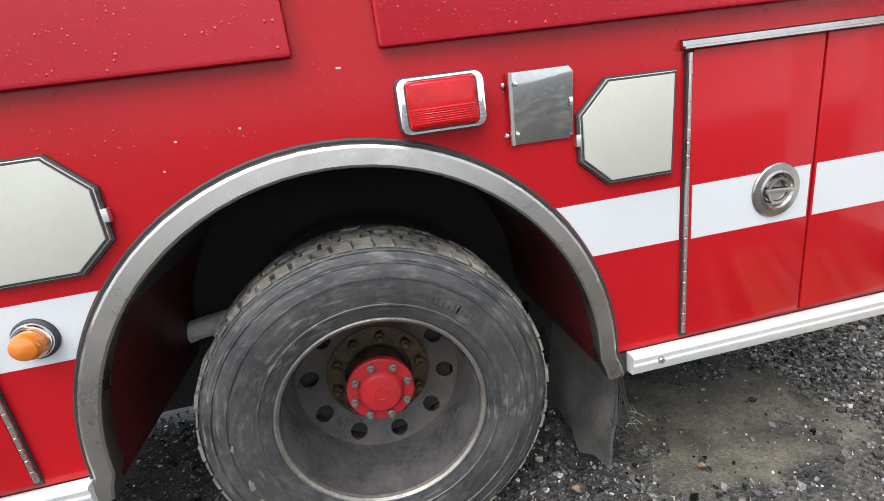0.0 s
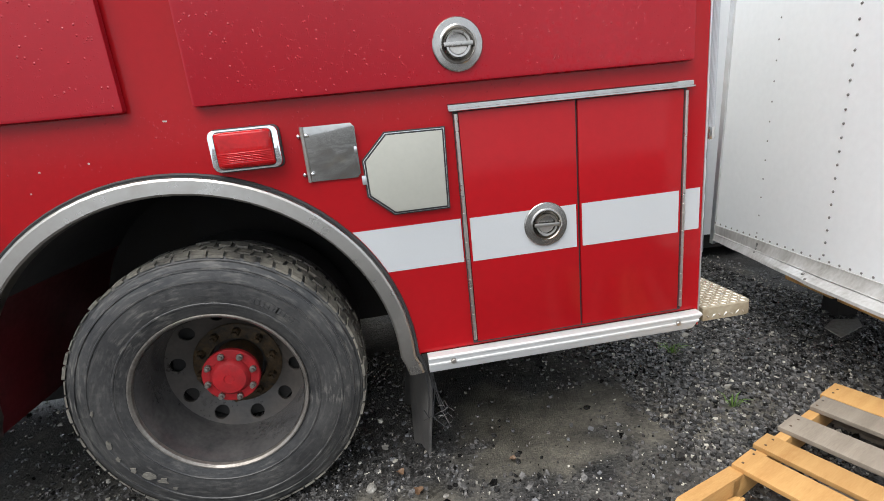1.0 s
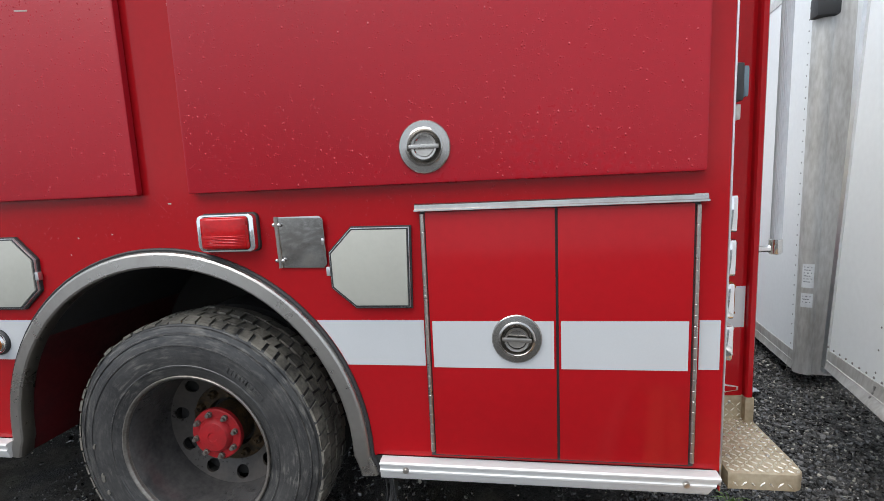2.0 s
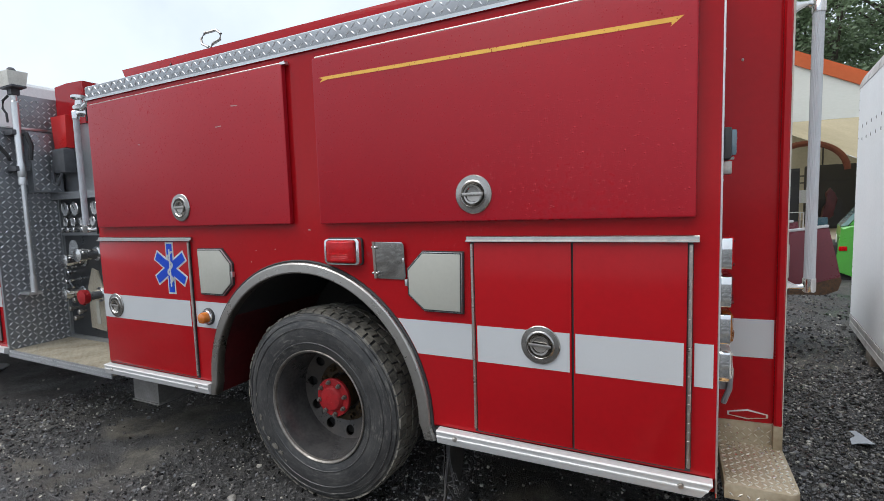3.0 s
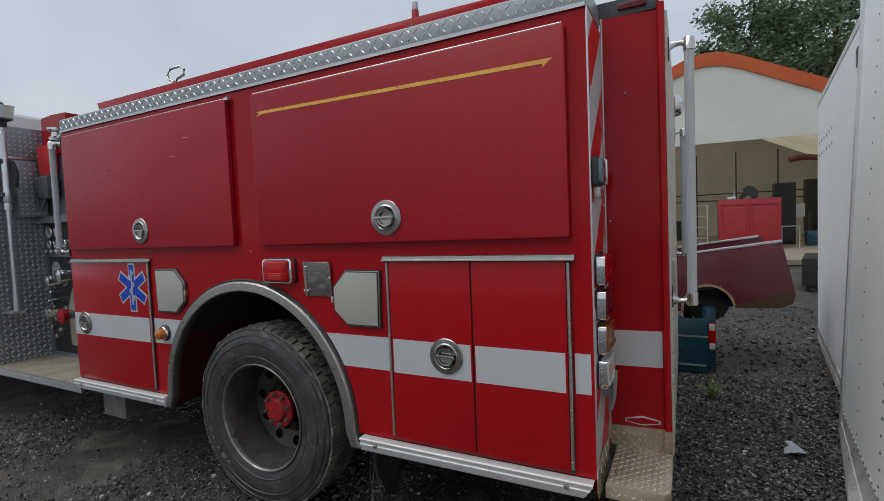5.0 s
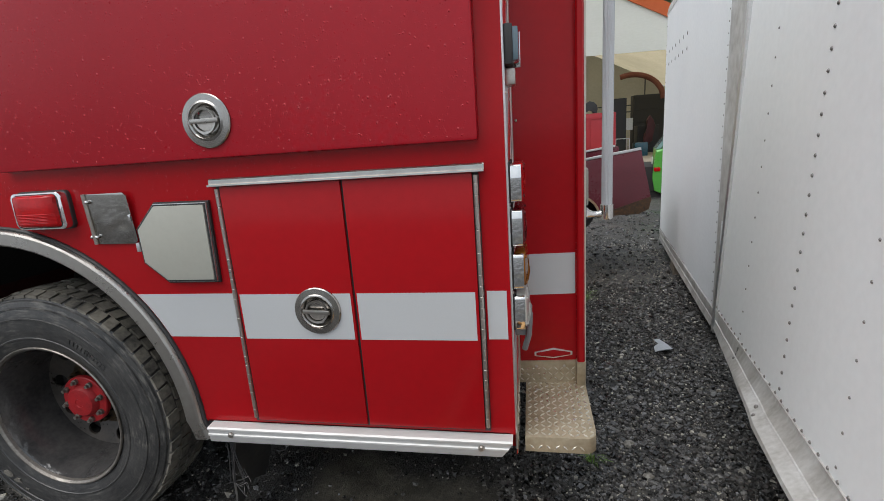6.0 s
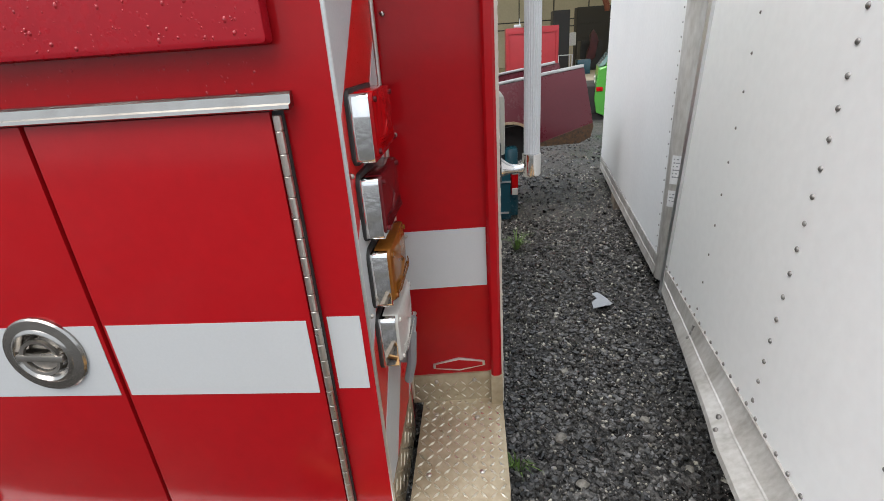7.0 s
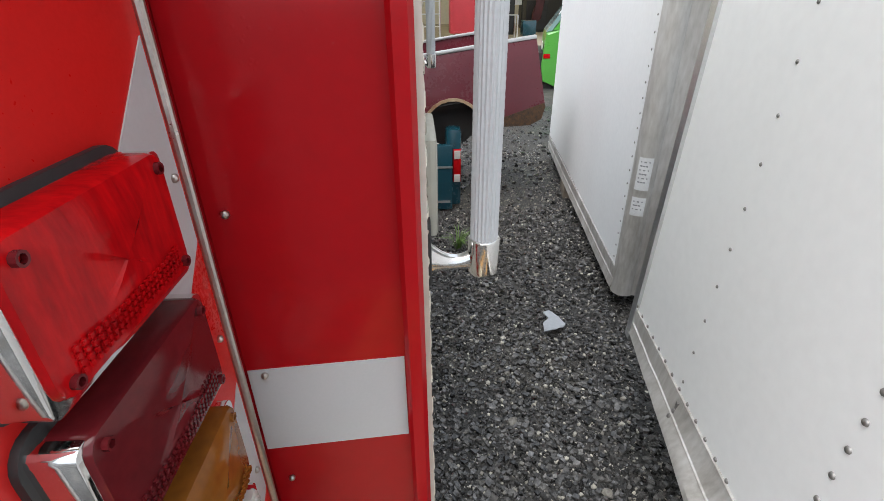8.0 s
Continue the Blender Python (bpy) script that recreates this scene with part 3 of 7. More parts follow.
# body shell
bm = B()
outline = [(X0, 0.57), (X0, TOP), (X1, TOP), (X1, 0.57)] + arch_line(AR - 0.03, foot=0.57)
prism(bm, outline, "y", 0.0, 0.04)
side_wall = part("side_wall", bm, RED, truck, "glossy red painted body side, wet with rain", smooth=20)
bm = B()
box(bm, X0, X1 - 0.0, 2.41, 2.45, 0.57, TOP)
part("far_side_wall", bm, RED, truck)
bm = B()
box(bm, X0, X0 + 0.04, 0.04, 2.41, 0.57, TOP)
part("body_front_wall", bm, TREAD, truck)
bm = B()
box(bm, X0, X1, 0.04, 2.41, 2.30, TOP - 0.002)
part("body_top", bm, TREAD, truck)
for xa, xb in ((X0, CX - AR), (CX + AR, X1)):
    bm = B()
    box(bm, xa, xb, 0.04, 2.41, 0.575, 0.60)
    part("body_floor", bm, UNDER, truck)

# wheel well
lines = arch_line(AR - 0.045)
# arch sides: their dark red holds grime and the well's shade
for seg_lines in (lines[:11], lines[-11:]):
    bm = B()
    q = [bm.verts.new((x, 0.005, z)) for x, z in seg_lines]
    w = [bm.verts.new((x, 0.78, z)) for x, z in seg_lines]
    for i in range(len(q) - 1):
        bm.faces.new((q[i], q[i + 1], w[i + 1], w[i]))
    part("wheel_well_side", bm, RED_DARK, truck, "grimy red inner side of the wheel arch, darkened for the shade inside")
# top and back of the well: black colour in place of deep shade
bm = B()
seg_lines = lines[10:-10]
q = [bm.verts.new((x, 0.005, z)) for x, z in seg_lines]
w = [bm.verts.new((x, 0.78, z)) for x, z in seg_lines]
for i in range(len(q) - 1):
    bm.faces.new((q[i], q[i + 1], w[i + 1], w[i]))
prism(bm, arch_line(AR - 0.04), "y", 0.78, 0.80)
part("wheel_well_liner", bm, UNDER, truck, "wheel well liner, coloured black for the shade inside")
bm = B()
box(bm, -7.2, 1.7, 0.80, 0.90, 0.42, 0.72)
box(bm, -7.2, 1.7, 1.55, 1.65, 0.42, 0.72)
for x in (-6.6, -4.6, -2.6, -1.2, 1.1):
    box(bm, x, x + 0.12, 0.90, 1.55, 0.45, 0.65)
lathe(bm, [(0.07, 0.3), (0.09, 0.6), (0.10, 1.0), (0.24, 1.05), (0.24, 1.4), (0.10, 1.45), (0.07, 2.2)], (WX, 0, WZ), 20)
lathe(bm, [(0.06, 0.3), (0.06, 2.1)], (-5.5, 0, WZ), 16)
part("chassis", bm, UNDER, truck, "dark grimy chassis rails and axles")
for xa, xb in ((-3.0, -0.75), (0.75, 1.6)):
    bm = B()
    box(bm, xa, xb, 0.95, 1.5, 0.16, 0.60, 0.03)
    part("under_tank", bm, UNDER, truck, "dark tank under the body")
bm = B()
tube(bm, [(-0.78, 0.70, 0.62), (-0.72, 0.70, 0.635), (-0.70, 0.70, 0.64), (-0.55, 0.70, 0.66)], 0.042, 16)
part("exhaust_pipe", bm, material("dusty_pipe", (0.70, 0.68, 0.64), 0.8, 0, (0.30, 0.27, 0.23), 14, 0.9, 60, bump=0.4, bump_scale=50), truck, "dusty pale pipe in the wheel well")

# wheel arch trim
def sweep_arch(profile, name, mat, label):
    bm = B()
    base = arch_line(1.0)
    rows = []
    for k, (x, z) in enumerate(base):
        row = []
        for r, y in profile:
            p = arch_line(r)[k]
            row.append(bm.verts.new((p[0], y, p[1])))
        rows.append(row)
    for a, b in zip(rows, rows[1:]):
        for i in range(len(profile) - 1):
            bm.faces.new((a[i], a[i + 1], b[i + 1], b[i]))
    bm.faces.new(rows[0])
    bm.faces.new(rows[-1])
    return part(name, bm, mat, truck, label, smooth=22)


sweep_arch([(0.674, 0.03), (0.671, -0.014), (0.673, -0.021), (0.679, -0.025), (0.718, -0.022), (0.725, -0.018), (0.729, -0.010), (0.730, 0.0)],
           "arch_trim", STEEL, "worn stainless steel wheel arch trim")
sweep_arch([(0.728, 0.001), (0.729, -0.010), (0.735, -0.011), (0.739, -0.007), (0.740, 0.001)], "arch_welt", BLACK, "thin black rubber welt")

# upper lift-up doors
def flush_handle(name, x, z, r, parent, y=0.0, tilt=0.0):
    """A round flush D-ring latch: dished plate, cup and turning bar."""
    bm = B()
    lathe(bm, [(0.001, -0.0015), (r * 0.42, -0.0015), (r * 0.54, -0.004), (r * 0.62, -0.011), (r * 0.66, -0.014), (r * 0.70, -0.013), (r * 0.74, -0.0105), (r * 0.96, -0.0085), (r, -0.005), (r, 0.003)], (x, y, z), 40)
    plate = part(name, bm, LATCH_STEEL, parent, "round worn stainless flush latch")
    bm = B()
    vs = box(bm, -r * 0.58, r * 0.58, -0.019, -0.009, -r * 0.085, r * 0.085, 0.003)
    bmesh.ops.transform(bm, matrix=pose(x, y, z, 0, tilt, 0), verts=bm.verts)
    part("latch_bar", bm, STEEL, plate)
    bm = B()
    lathe(bm, [(r * 0.40, -0.016), (r * 0.48, -0.017), (r * 0.48, -0.010), (r * 0.40, -0.009)], (x, y, z), 32, closed=True)
    part("d_ring", bm, STEEL, plate)
    bm = B()
    prism(bm, [(x + r * 0.36 * math.cos(a), z + r * 0.36 * math.sin(a)) for a in (math.pi * (1 + k / 10) for k in range(11))], "y", y - 0.010, y - 0.0015)
    part("latch_cup", bm, STEEL_HINGE, plate)
    return plate


def upper_door(x0, x1, z0, z1, hx, hz, label):
    bm = B()
    prism(bm, rounded(x0, x1, z0, z1, 0.008, 3), "y", -0.030, -0.006, 0.006)
    door = part("lift_up_door", bm, RED_DOOR, truck, label)
    bm = B()
    box(bm, x0 + 0.014, x1 - 0.014, -0.006, 0.0, z0 + 0.016, z1)
    part("door_seal", bm, BLACK, door)
    bm = B()
    tube(bm, [(x0 + 0.01, -0.018, z1 + 0.005), (x1 - 0.01, -0.018, z1 + 0.005)], 0.0040, 8)
    box(bm, x0 + 0.01, x1 - 0.01, -0.020, 0.0, z1 + 0.003, z1 + 0.007)
    part("piano_hinge", bm, STEEL_HINGE, door, "thin bright hinge along the top edge")
    flush_handle("latch", hx, hz, 0.080, door, -0.030)
    return door


upper_door(-1.765, -0.075, 1.502, 2.292, -0.906, 1.610, "large rain-spotted red lift-up compartment door")
door = upper_door(0.116, 1.736, 1.500, 2.283, 0.928, 1.610, "large rain-spotted red lift-up door with yellow line")
bm = B()
prism(bm, [(0.155, 2.188), (0.178, 2.180), (0.160, 2.166), (0.205, 2.174), (1.655, 2.150), (1.652, 2.136), (1.692, 2.166), (1.66, 2.166), (0.20, 2.189)], "y", -0.0312, -0.0298)
part("pinstripe", bm, YELLOW, door, "yellow tape line with arrow ends", smooth=0)
bm = B()
prism(bm, [(-0.085, 2.298), (-0.055, 2.302), (-0.050, 2.285), (-0.085, 2.288)], "y", -0.030, -0.004)
part("door_catch", bm, ALU, truck)

# lower doors with piano hinges
def hinge(x, z0, z1, parent):
    bm = B()
    z = z0
    while z < z1 - 0.01:
        lathe(bm, [(0.0060, z + 0.0006), (0.0066, z + 0.0014), (0.0066, min(z1, z + 0.034) - 0.0014), (0.0060, min(z1, z + 0.034) - 0.0006)], (x, -0.012, 0), 10, "z")
        z += 0.034
    lathe(bm, [(0.004, z0), (0.004, z1 - 0.001)], (x, -0.012, 0), 8, "z")
    strip = part("piano_hinge", bm, STEEL_HINGE, parent, "worn steel piano hinge")
    bm = B()
    box(bm, x - 0.0085, x + 0.0085, -0.0085, -0.002, z0, z1)
    part("hinge_gap", bm, BLACK, parent)
    return strip


def lower_door(x0, x1, z0, z1, hinge_x, latch, label, z0b=None):
    bm = B()
    prism(bm, [(x0, z0), (x1, z0b or z0), (x1, z1), (x0, z1)], "y", -0.012, -0.002, 0.003)
    door = part("compartment_door", bm, RED, truck, label)
    if hinge_x is not None:
        hinge(hinge_x, z0 + 0.01, z1 - 0.005, door)
    if latch:
        flush_handle("latch", latch[0], latch[1], 0.079, door, -0.012, 3)
    return door


def stripe(parent, pts, y):
    bm = B()
    prism(bm, pts, "y", y - 0.0012, y + 0.0005)
    part("stripe", bm, WHITE_TAPE, parent, "white reflective tape stripe", smooth=0)


SB, ST = 0.900, 1.056
# black sheets added behind the lower doors, painting the shade in their gaps
bm = B()
box(bm, 0.898, 1.730, -0.0025, 0.002, 0.582, 1.418)
part("door_gap_shade", bm, BLACK, truck)
bm = B()
box(bm, X0 + 0.004, -0.893, -0.0025, 0.002, 0.582, 1.418)
part("door_gap_shade", bm, BLACK, truck)
d = lower_door(0.914, 1.3155, 0.590, 1.410, 0.905, (1.193, 0.999), "red lower compartment door with round latch")
stripe(d, [(0.922, SB), (1.308, SB), (1.308, ST), (0.922, ST)], -0.012)
d = lower_door(1.3235, 1.713, 0.590, 1.410, 1.723, None, "red lower compartment door beside the rear corner")
stripe(d, [(1.330, SB), (1.704, SB), (1.704, ST), (1.330, ST)], -0.012)
d = lower_door(X0 + 0.012, -0.908, 0.590, 1.410, -0.898, (-1.66, 0.985), "red lower compartment door with blue medical star")
stripe(d, [(X0 + 0.014, SB), (-0.918, SB), (-0.918, ST), (X0 + 0.014, ST)], -0.012)
stripe(truck, [(1.738, SB), (1.797, SB), (1.797, ST), (1.738, ST)], 0.0)
stripe(truck, [(arch_x(SB + (ST - SB) * k / 8, 1), SB + (ST - SB) * k / 8) for k in range(9)] + [(0.892, ST), (0.892, SB)], 0.0)
stripe(truck, [(arch_x(SB + (ST - SB) * k / 8, -1), SB + (ST - SB) * k / 8) for k in range(9)] + [(-0.885, ST), (-0.885, SB)], 0.0)

# six-armed medical star
star_door = d
for r_in, mat, y, lab in ((0.0, WHITE_TAPE, -0.0125, "white border of the star"), (0.0105, BLUE, -0.0142, "blue six-armed star decal")):
    bm = B()
    sx, sz, arm, half = -1.072, 1.248, 0.158 - r_in, 0.036 - r_in
    for k in range(3):
        a = math.pi / 2 + k * math.pi / 3
        dx, dz = math.cos(a), math.sin(a)
        px, pz = -dz, dx
        y1 = y - 0.0003 * k
        prism(bm, [(sx + s * dx * arm + t * px * half, sz + s * dz * arm + t * pz * half) for s, t in ((1, 1), (1, -1), (-1, -1), (-1, 1))], "y", y1 - 0.0006, y1 + 0.0006)
    part("medical_star", bm, mat, star_door, lab, smooth=0)
bm = B()
box(bm, -1.0770, -1.0670, -0.0170, -0.0150, 1.135, 1.365)
for k in range(26):
    z = 1.16 + k * 0.0075
    x = -1.072 + 0.020 * math.sin(k * 0.55)
    box(bm, x - 0.0075, x + 0.0075, -0.0172, -0.0150, z - 0.005, z + 0.005)
part("staff_emblem", bm, WHITE_TAPE, star_door, "white staff in the star")

# rain gutters over the lower doors
for x0, x1 in ((0.882, 1.748), (X0 + 0.005, -0.868)):
    bm = B()
    prism(bm, [(-0.001, 1.416), (-0.022, 1.412), (-0.025, 1.414), (-0.024, 1.419), (-0.0145, 1.421), (-0.0125, 1.433), (-0.009, 1.4365), (-0.001, 1.4375)], "x", x0, x1)
    part("rain_gutter", bm, LATCH_STEEL, truck, "bright metal rain gutter above the doors")

# rub rails
for x0, x1, cut in ((0.722, 1.800, 1), (-1.825, -0.780, 0)):
    bm = B()
    prof = [(0.0, 0.571), (-0.036, 0.569), (-0.042, 0.565), (-0.042, 0.560), (-0.037, 0.557), (-0.037, 0.545), (-0.041, 0.542), (-0.041, 0.536),
            (-0.036, 0.533), (-0.034, 0.514), (-0.030, 0.507), (0.0, 0.506)]
    vs = prism(bm, prof, "x", x0, x1)
    for v in vs:
        if cut and v.co.x > x1 - 0.001:
            v.co.x -= max(0.0, 0.560 - v.co.z) * 0.7
    rail = part("rub_rail", bm, RUB_ALU, truck, "ridged aluminium rub rail along the sill")
    for bx in (x0 + 0.09, x1 - 0.10):
        bm = B()
        lathe(bm, [(0.001, -0.048), (0.008, -0.047), (0.011, -0.042), (0.011, -0.038)], (bx, 0, 0.543), 10)
        part("bolt", bm, STEEL_HINGE, rail)
for xa, xb in ((0.70, 1.79), (X0, -0.78)):
    bm = B()
    box(bm, xa, xb, 0.0, 0.04, 0.50, 0.575)
    part("sill", bm, UNDER, truck)

# hooked octagonal hatches
def hatch(xc, flip):
    pts = [(-0.058, 0.130), (0.135, 0.128), (0.128, -0.134), (-0.056, -0.134), (-0.135, -0.066), (-0.137, 0.050)]
    pts = [(xc + flip * p[0], 1.238 + p[1]) for p in pts][::flip]
    c = (xc, 1.238)
    grow = lambda k: [(c[0] + (p[0] - c[0]) * k, c[1] + (p[1] - c[1]) * k) for p in pts]
    bm = B()
    prism(bm, grow(1.0), "y", -0.018, 0.0, 0.003)
    ob = part("hatch", bm, ALU, truck, "octagonal off-white hatch with metal rim")
    bm = B()
    prism(bm, grow(1.035), "y", -0.010, 0.0)
    part("gasket", bm, BLACK, ob)
    bm = B()
    prism(bm, grow(0.985), "y", -0.0192, -0.012)
    part("gasket", bm, BLACK, ob)
    bm = B()
    prism(bm, grow(0.945), "y", -0.0235, -0.012, 0.004)
    part("hatch_panel", bm, COVER, ob, "aged off-white plastic panel")
    bm = B()
    xe = xc - flip * 0.139
    box(bm, min(xe, xe - flip * 0.006) - 0.004, max(xe, xe - flip * 0.006) + 0.004, -0.022, -0.004, 1.212, 1.242, 0.002)
    part("hatch_catch", bm, ALU, ob)


hatch(0.727, 1)
hatch(-0.680, -1)

# red side marker lamp
def bezel_lamp(x0, x1, z0, z1, lens, name, label):
    bm = B()
    prism(bm, rounded(x0, x1, z0, z1, 0.020), "y", -0.012, 0.0, 0.002)
    lamp = part(name, bm, BLACK, truck, label)
    bm = B()
    prism(bm, rounded(x0 + 0.003, x1 - 0.003, z0 + 0.004, z1 - 0.004, 0.018), "y", -0.036, -0.008, 0.005)
    part("bezel", bm, BEZEL_BRIGHT, lamp, "chrome bezel")
    bm = B()
    prism(bm, rounded(x0 + 0.019, x1 - 0.019, z0 + 0.009, z1 - 0.009, 0.016), "y", -0.0375, -0.020)
    part("lens_gasket", bm, BLACK, lamp)
    bm = B()
    # lens face: swelling towards its middle, with fine steps over its lower half
    n, rows = 56, []
    xa, xb, za, zb = x0 + 0.021, x1 - 0.021, z0 + 0.011, z1 - 0.011
    for k in range(n + 1):
        v = k / n
        z = za + (zb - za) * v
        edge = min(1.0, min(v, 1 - v) / 0.10)
        out = 0.036 + 0.020 * math.sqrt(max(0.0, 1 - (1 - edge) ** 2)) + 0.004 * math.sin(math.pi * v)
        if 0.10 < v < 0.42:
            out += 0.0015 * (0.5 + 0.5 * math.cos(v * 2 * math.pi * 22))
        pull = 0.010 * (1 - math.sqrt(max(0.0, 1 - (1 - edge) ** 2)))
        row = [bm.verts.new((xa + pull, -0.034, z))]
        for i in range(9):
            u = i / 8
            side = min(1.0, min(u, 1 - u) / 0.125)
            row.append(bm.verts.new((xa + pull + (xb - xa - 2 * pull) * (0.02 + 0.96 * u), -(0.036 + (out - 0.036) * (0.55 + 0.45 * side)), z)))
        row.append(bm.verts.new((xb - pull, -0.034, z)))
        rows.append(row)
    for p, q in zip(rows, rows[1:]):
        for i in range(len(p) - 1):
            bm.faces.new((p[i], p[i + 1], q[i + 1], q[i]))
    part("lens", bm, lens, lamp, "ribbed red lens", smooth=50)


bezel_lamp(0.136, 0.347, 1.299, 1.431, LENS_SIDE, "side_lamp", "rectangular red lamp in chrome bezel")

# hinged stainless plate
bm = B()
pp = [(0.412, 1.412), (0.566, 1.412), (0.577, 1.400), (0.577, 1.250), (0.566, 1.238), (0.412, 1.240)]
prism(bm, pp[::-1], "y", -0.007, -0.003, 0.001)
MIRROR_PLATE = material("polished_plate", (0.50, 0.49, 0.47), 0.06, 1.0, (0.38, 0.37, 0.35), 5, 0.7, 60, bump=0.08, bump_scale=7, rough_var=0.03)
bmesh.ops.transform(bm, matrix=pose(0, -0.006, 1.238, 4.0, 0, 0) @ pose(0, 0.006, -1.238), verts=bm.verts)
plate = part("access_plate", bm, MIRROR_PLATE, truck, "polished hinged stainless access plate")
bm = B()
tube(bm, [(0.414, -0.010, 1.240), (0.414, -0.020, 1.412)], 0.006, 8)
part("plate_hinge", bm, STEEL_HINGE, plate)
for bx, bz in ((0.400, 1.265), (0.400, 1.385), (0.426, 1.265), (0.426, 1.385)):
    bm = B()
    ball(bm, (bx, (-0.013 - (bz - 1.25) * 0.07) if bx > 0.41 else -0.006, bz), 0.007, seg=10)
    part("bolt", bm, CHROME, plate)
bm = B()
box(bm, 0.566, 0.576, -0.018, -0.012, 1.315, 1.338, 0.003)
part("thumb_tab", bm, CHROME, plate)

# amber marker
bm = B()
lathe(bm, [(0.050, 0.0), (0.050, -0.008), (0.046, -0.013), (0.001, -0.013)], (-0.775, 0, 0.970), 28)
lamp = part("marker_lamp", bm, BLACK, truck, "round amber marker lamp in chrome ring")
bm = B()
lathe(bm, [(0.044, -0.010), (0.043, -0.020), (0.039, -0.026), (0.033, -0.026), (0.032, -0.018)], (-0.775, 0, 0.970), 28, caps=False)
part("ring", bm, CHROME, lamp, "chrome ring on a black rubber base")
bm = B()
lathe(bm, [(0.033, -0.020), (0.033, -0.045), (0.028, -0.056), (0.016, -0.062), (0.001, -0.063)], (-0.775, 0, 0.968), 24)
part("lens", bm, LENS_ORANGE, lamp, "orange plastic lens")

# tread plate edging along the top
bm = B()
prism(bm, [(-0.004, TOP - 0.004), (-0.006, TOP), (-0.006, 2.418), (0.0, 2.424), (0.28, 2.424), (0.28, 2.345), (0.0, 2.345)], "x", X0, X1 + 0.004)
edging = part("top_edging", bm, TREAD, truck, "bright tread plate edging along the body top")
bm = B()
bars(bm, (X0, -0.006, TOP + 0.004), (1, 0, 0), (0, 0, 1), X1 - X0, 0.076, 0.0345, 0.033, 0.0085, 0.003)
bars(bm, (X0, 0.0, 2.424), (1, 0, 0), (0, 1, 0), X1 - X0, 0.28, 0.030, 0.032, 0.009, 0.003)
tagged(part("tread_pattern", bm, TREAD_BRIGHT, edging, smooth=0), kind="stuff")
bm = B()
prism(bm, [(-0.010, TOP - 0.012), (-0.012, TOP + 0.002), (-0.004, TOP + 0.006), (0.0, TOP)], "x", X0, X1)
part("edging_lip", bm, ALU, edging)

# hose bed side board and posts
bm = B()
prism(bm, [(-1.78, 2.424), (1.46, 2.424), (1.475, 2.455), (1.455, 2.575), (1.43, 2.592), (0.90, 2.600), (-1.88, 2.612)], "y", 0.285, 0.300, 0.003)
board = part("hose_bed_board", bm, RED, truck, "long red board along the hose bed")
for x in (-1.35, 0.92):
    bm = B()
    prism(bm, [(0.285, 2.425), (0.20, 2.425), (0.285, 2.575)], "x", x, x + 0.012)
    part("gusset", bm, RED_DARK, board)
bm = B()
tube(bm, [(-1.10, 0.40, 2.42), (-1.10, 0.40, 2.66), (-1.07, 0.40, 2.685), (-1.0, 0.40, 2.70), (-0.99, 0.40, 2.735), (-1.03, 0.40, 2.765), (-1.14, 0.40, 2.765), (-1.18, 0.40, 2.735), (-1.17, 0.40, 2.70), (-1.11, 0.40, 2.67)], 0.009, 8)
part("wire_loop", bm, STEEL, truck, "bent steel rod loop above the hose bed")
bm = B()
box(bm, 1.715, 1.785, 0.30, 0.37, 2.40, 3.0, 0.006)
part("rear_post", bm, RED, truck, "red square post at the rear")
bm = B()
box(bm, 0.86, 0.89, 0.40, 0.43, 2.40, 2.70, 0.004)
part("short_post", bm, RED, truck)
bm = B()
box(bm, 0.862, 0.888, 0.402, 0.428, 2.70, 2.74, 0.004)
part("post_cap", bm, WHITE_TAPE, truck)

# paint chips
for x, z, w, a in ((-0.42, 2.13, 0.050, 4), (-0.55, 2.035, 0.045, -2), (0.10, 2.10, 0.03, 80), (-1.25, 2.00, 0.02, 20), (-0.36, 1.36, 0.005, 0), (-0.40, 1.30, 0.004, 0), (-0.22, 1.37, 0.005, 10), (0.02, 1.47, 0.012, 5)):
    bm = B()
    vs = box(bm, -w / 2, w / 2, -0.0006, 0.0006, -0.0022, 0.0022)
    front = -0.0303 if z > 1.5 and x < -0.08 else -0.0004
    bmesh.ops.transform(bm, matrix=pose(x, front, z, 0, a, 0), verts=bm.verts)
    part("paint_chip", bm, COVER, truck, smooth=0)


# rain drops standing on the paint
def rain_drops(count, area, y, parent, seed, mat, size=(0.0008, 0.0022)):
    rng = random.Random(seed)
    verts, faces = [], []
    for k in range(count):
        x, z = rng.uniform(area[0], area[1]), rng.uniform(area[2], area[3])
        r = size[0] + (size[1] - size[0]) * rng.random() ** 3
        tall = rng.uniform(1.0, 1.5)
        i = len(verts)
        for rad, out in ((1.0, 0.0), (0.72, 0.42)):
            for q in range(6):
                a = math.pi * q / 3
                verts.append((x + r * rad * math.cos(a), y - out * r, z + r * rad * tall * math.sin(a)))
        verts.append((x, y - 0.6 * r, z - 0.1 * r))
        for q in range(6):
            j = (q + 1) % 6
            faces += [(i + q, i + j, i + 6 + j, i + 6 + q), (i + 6 + q, i + 6 + j, i + 12)]
    me = bpy.data.meshes.new("rain_drop")
    me.from_pydata(verts, [], faces)
    me.materials.append(mat)
    me.shade_smooth()
    ob = new("rain_drop", me)
    ob.parent = parent
    tagged(ob, kind="stuff")


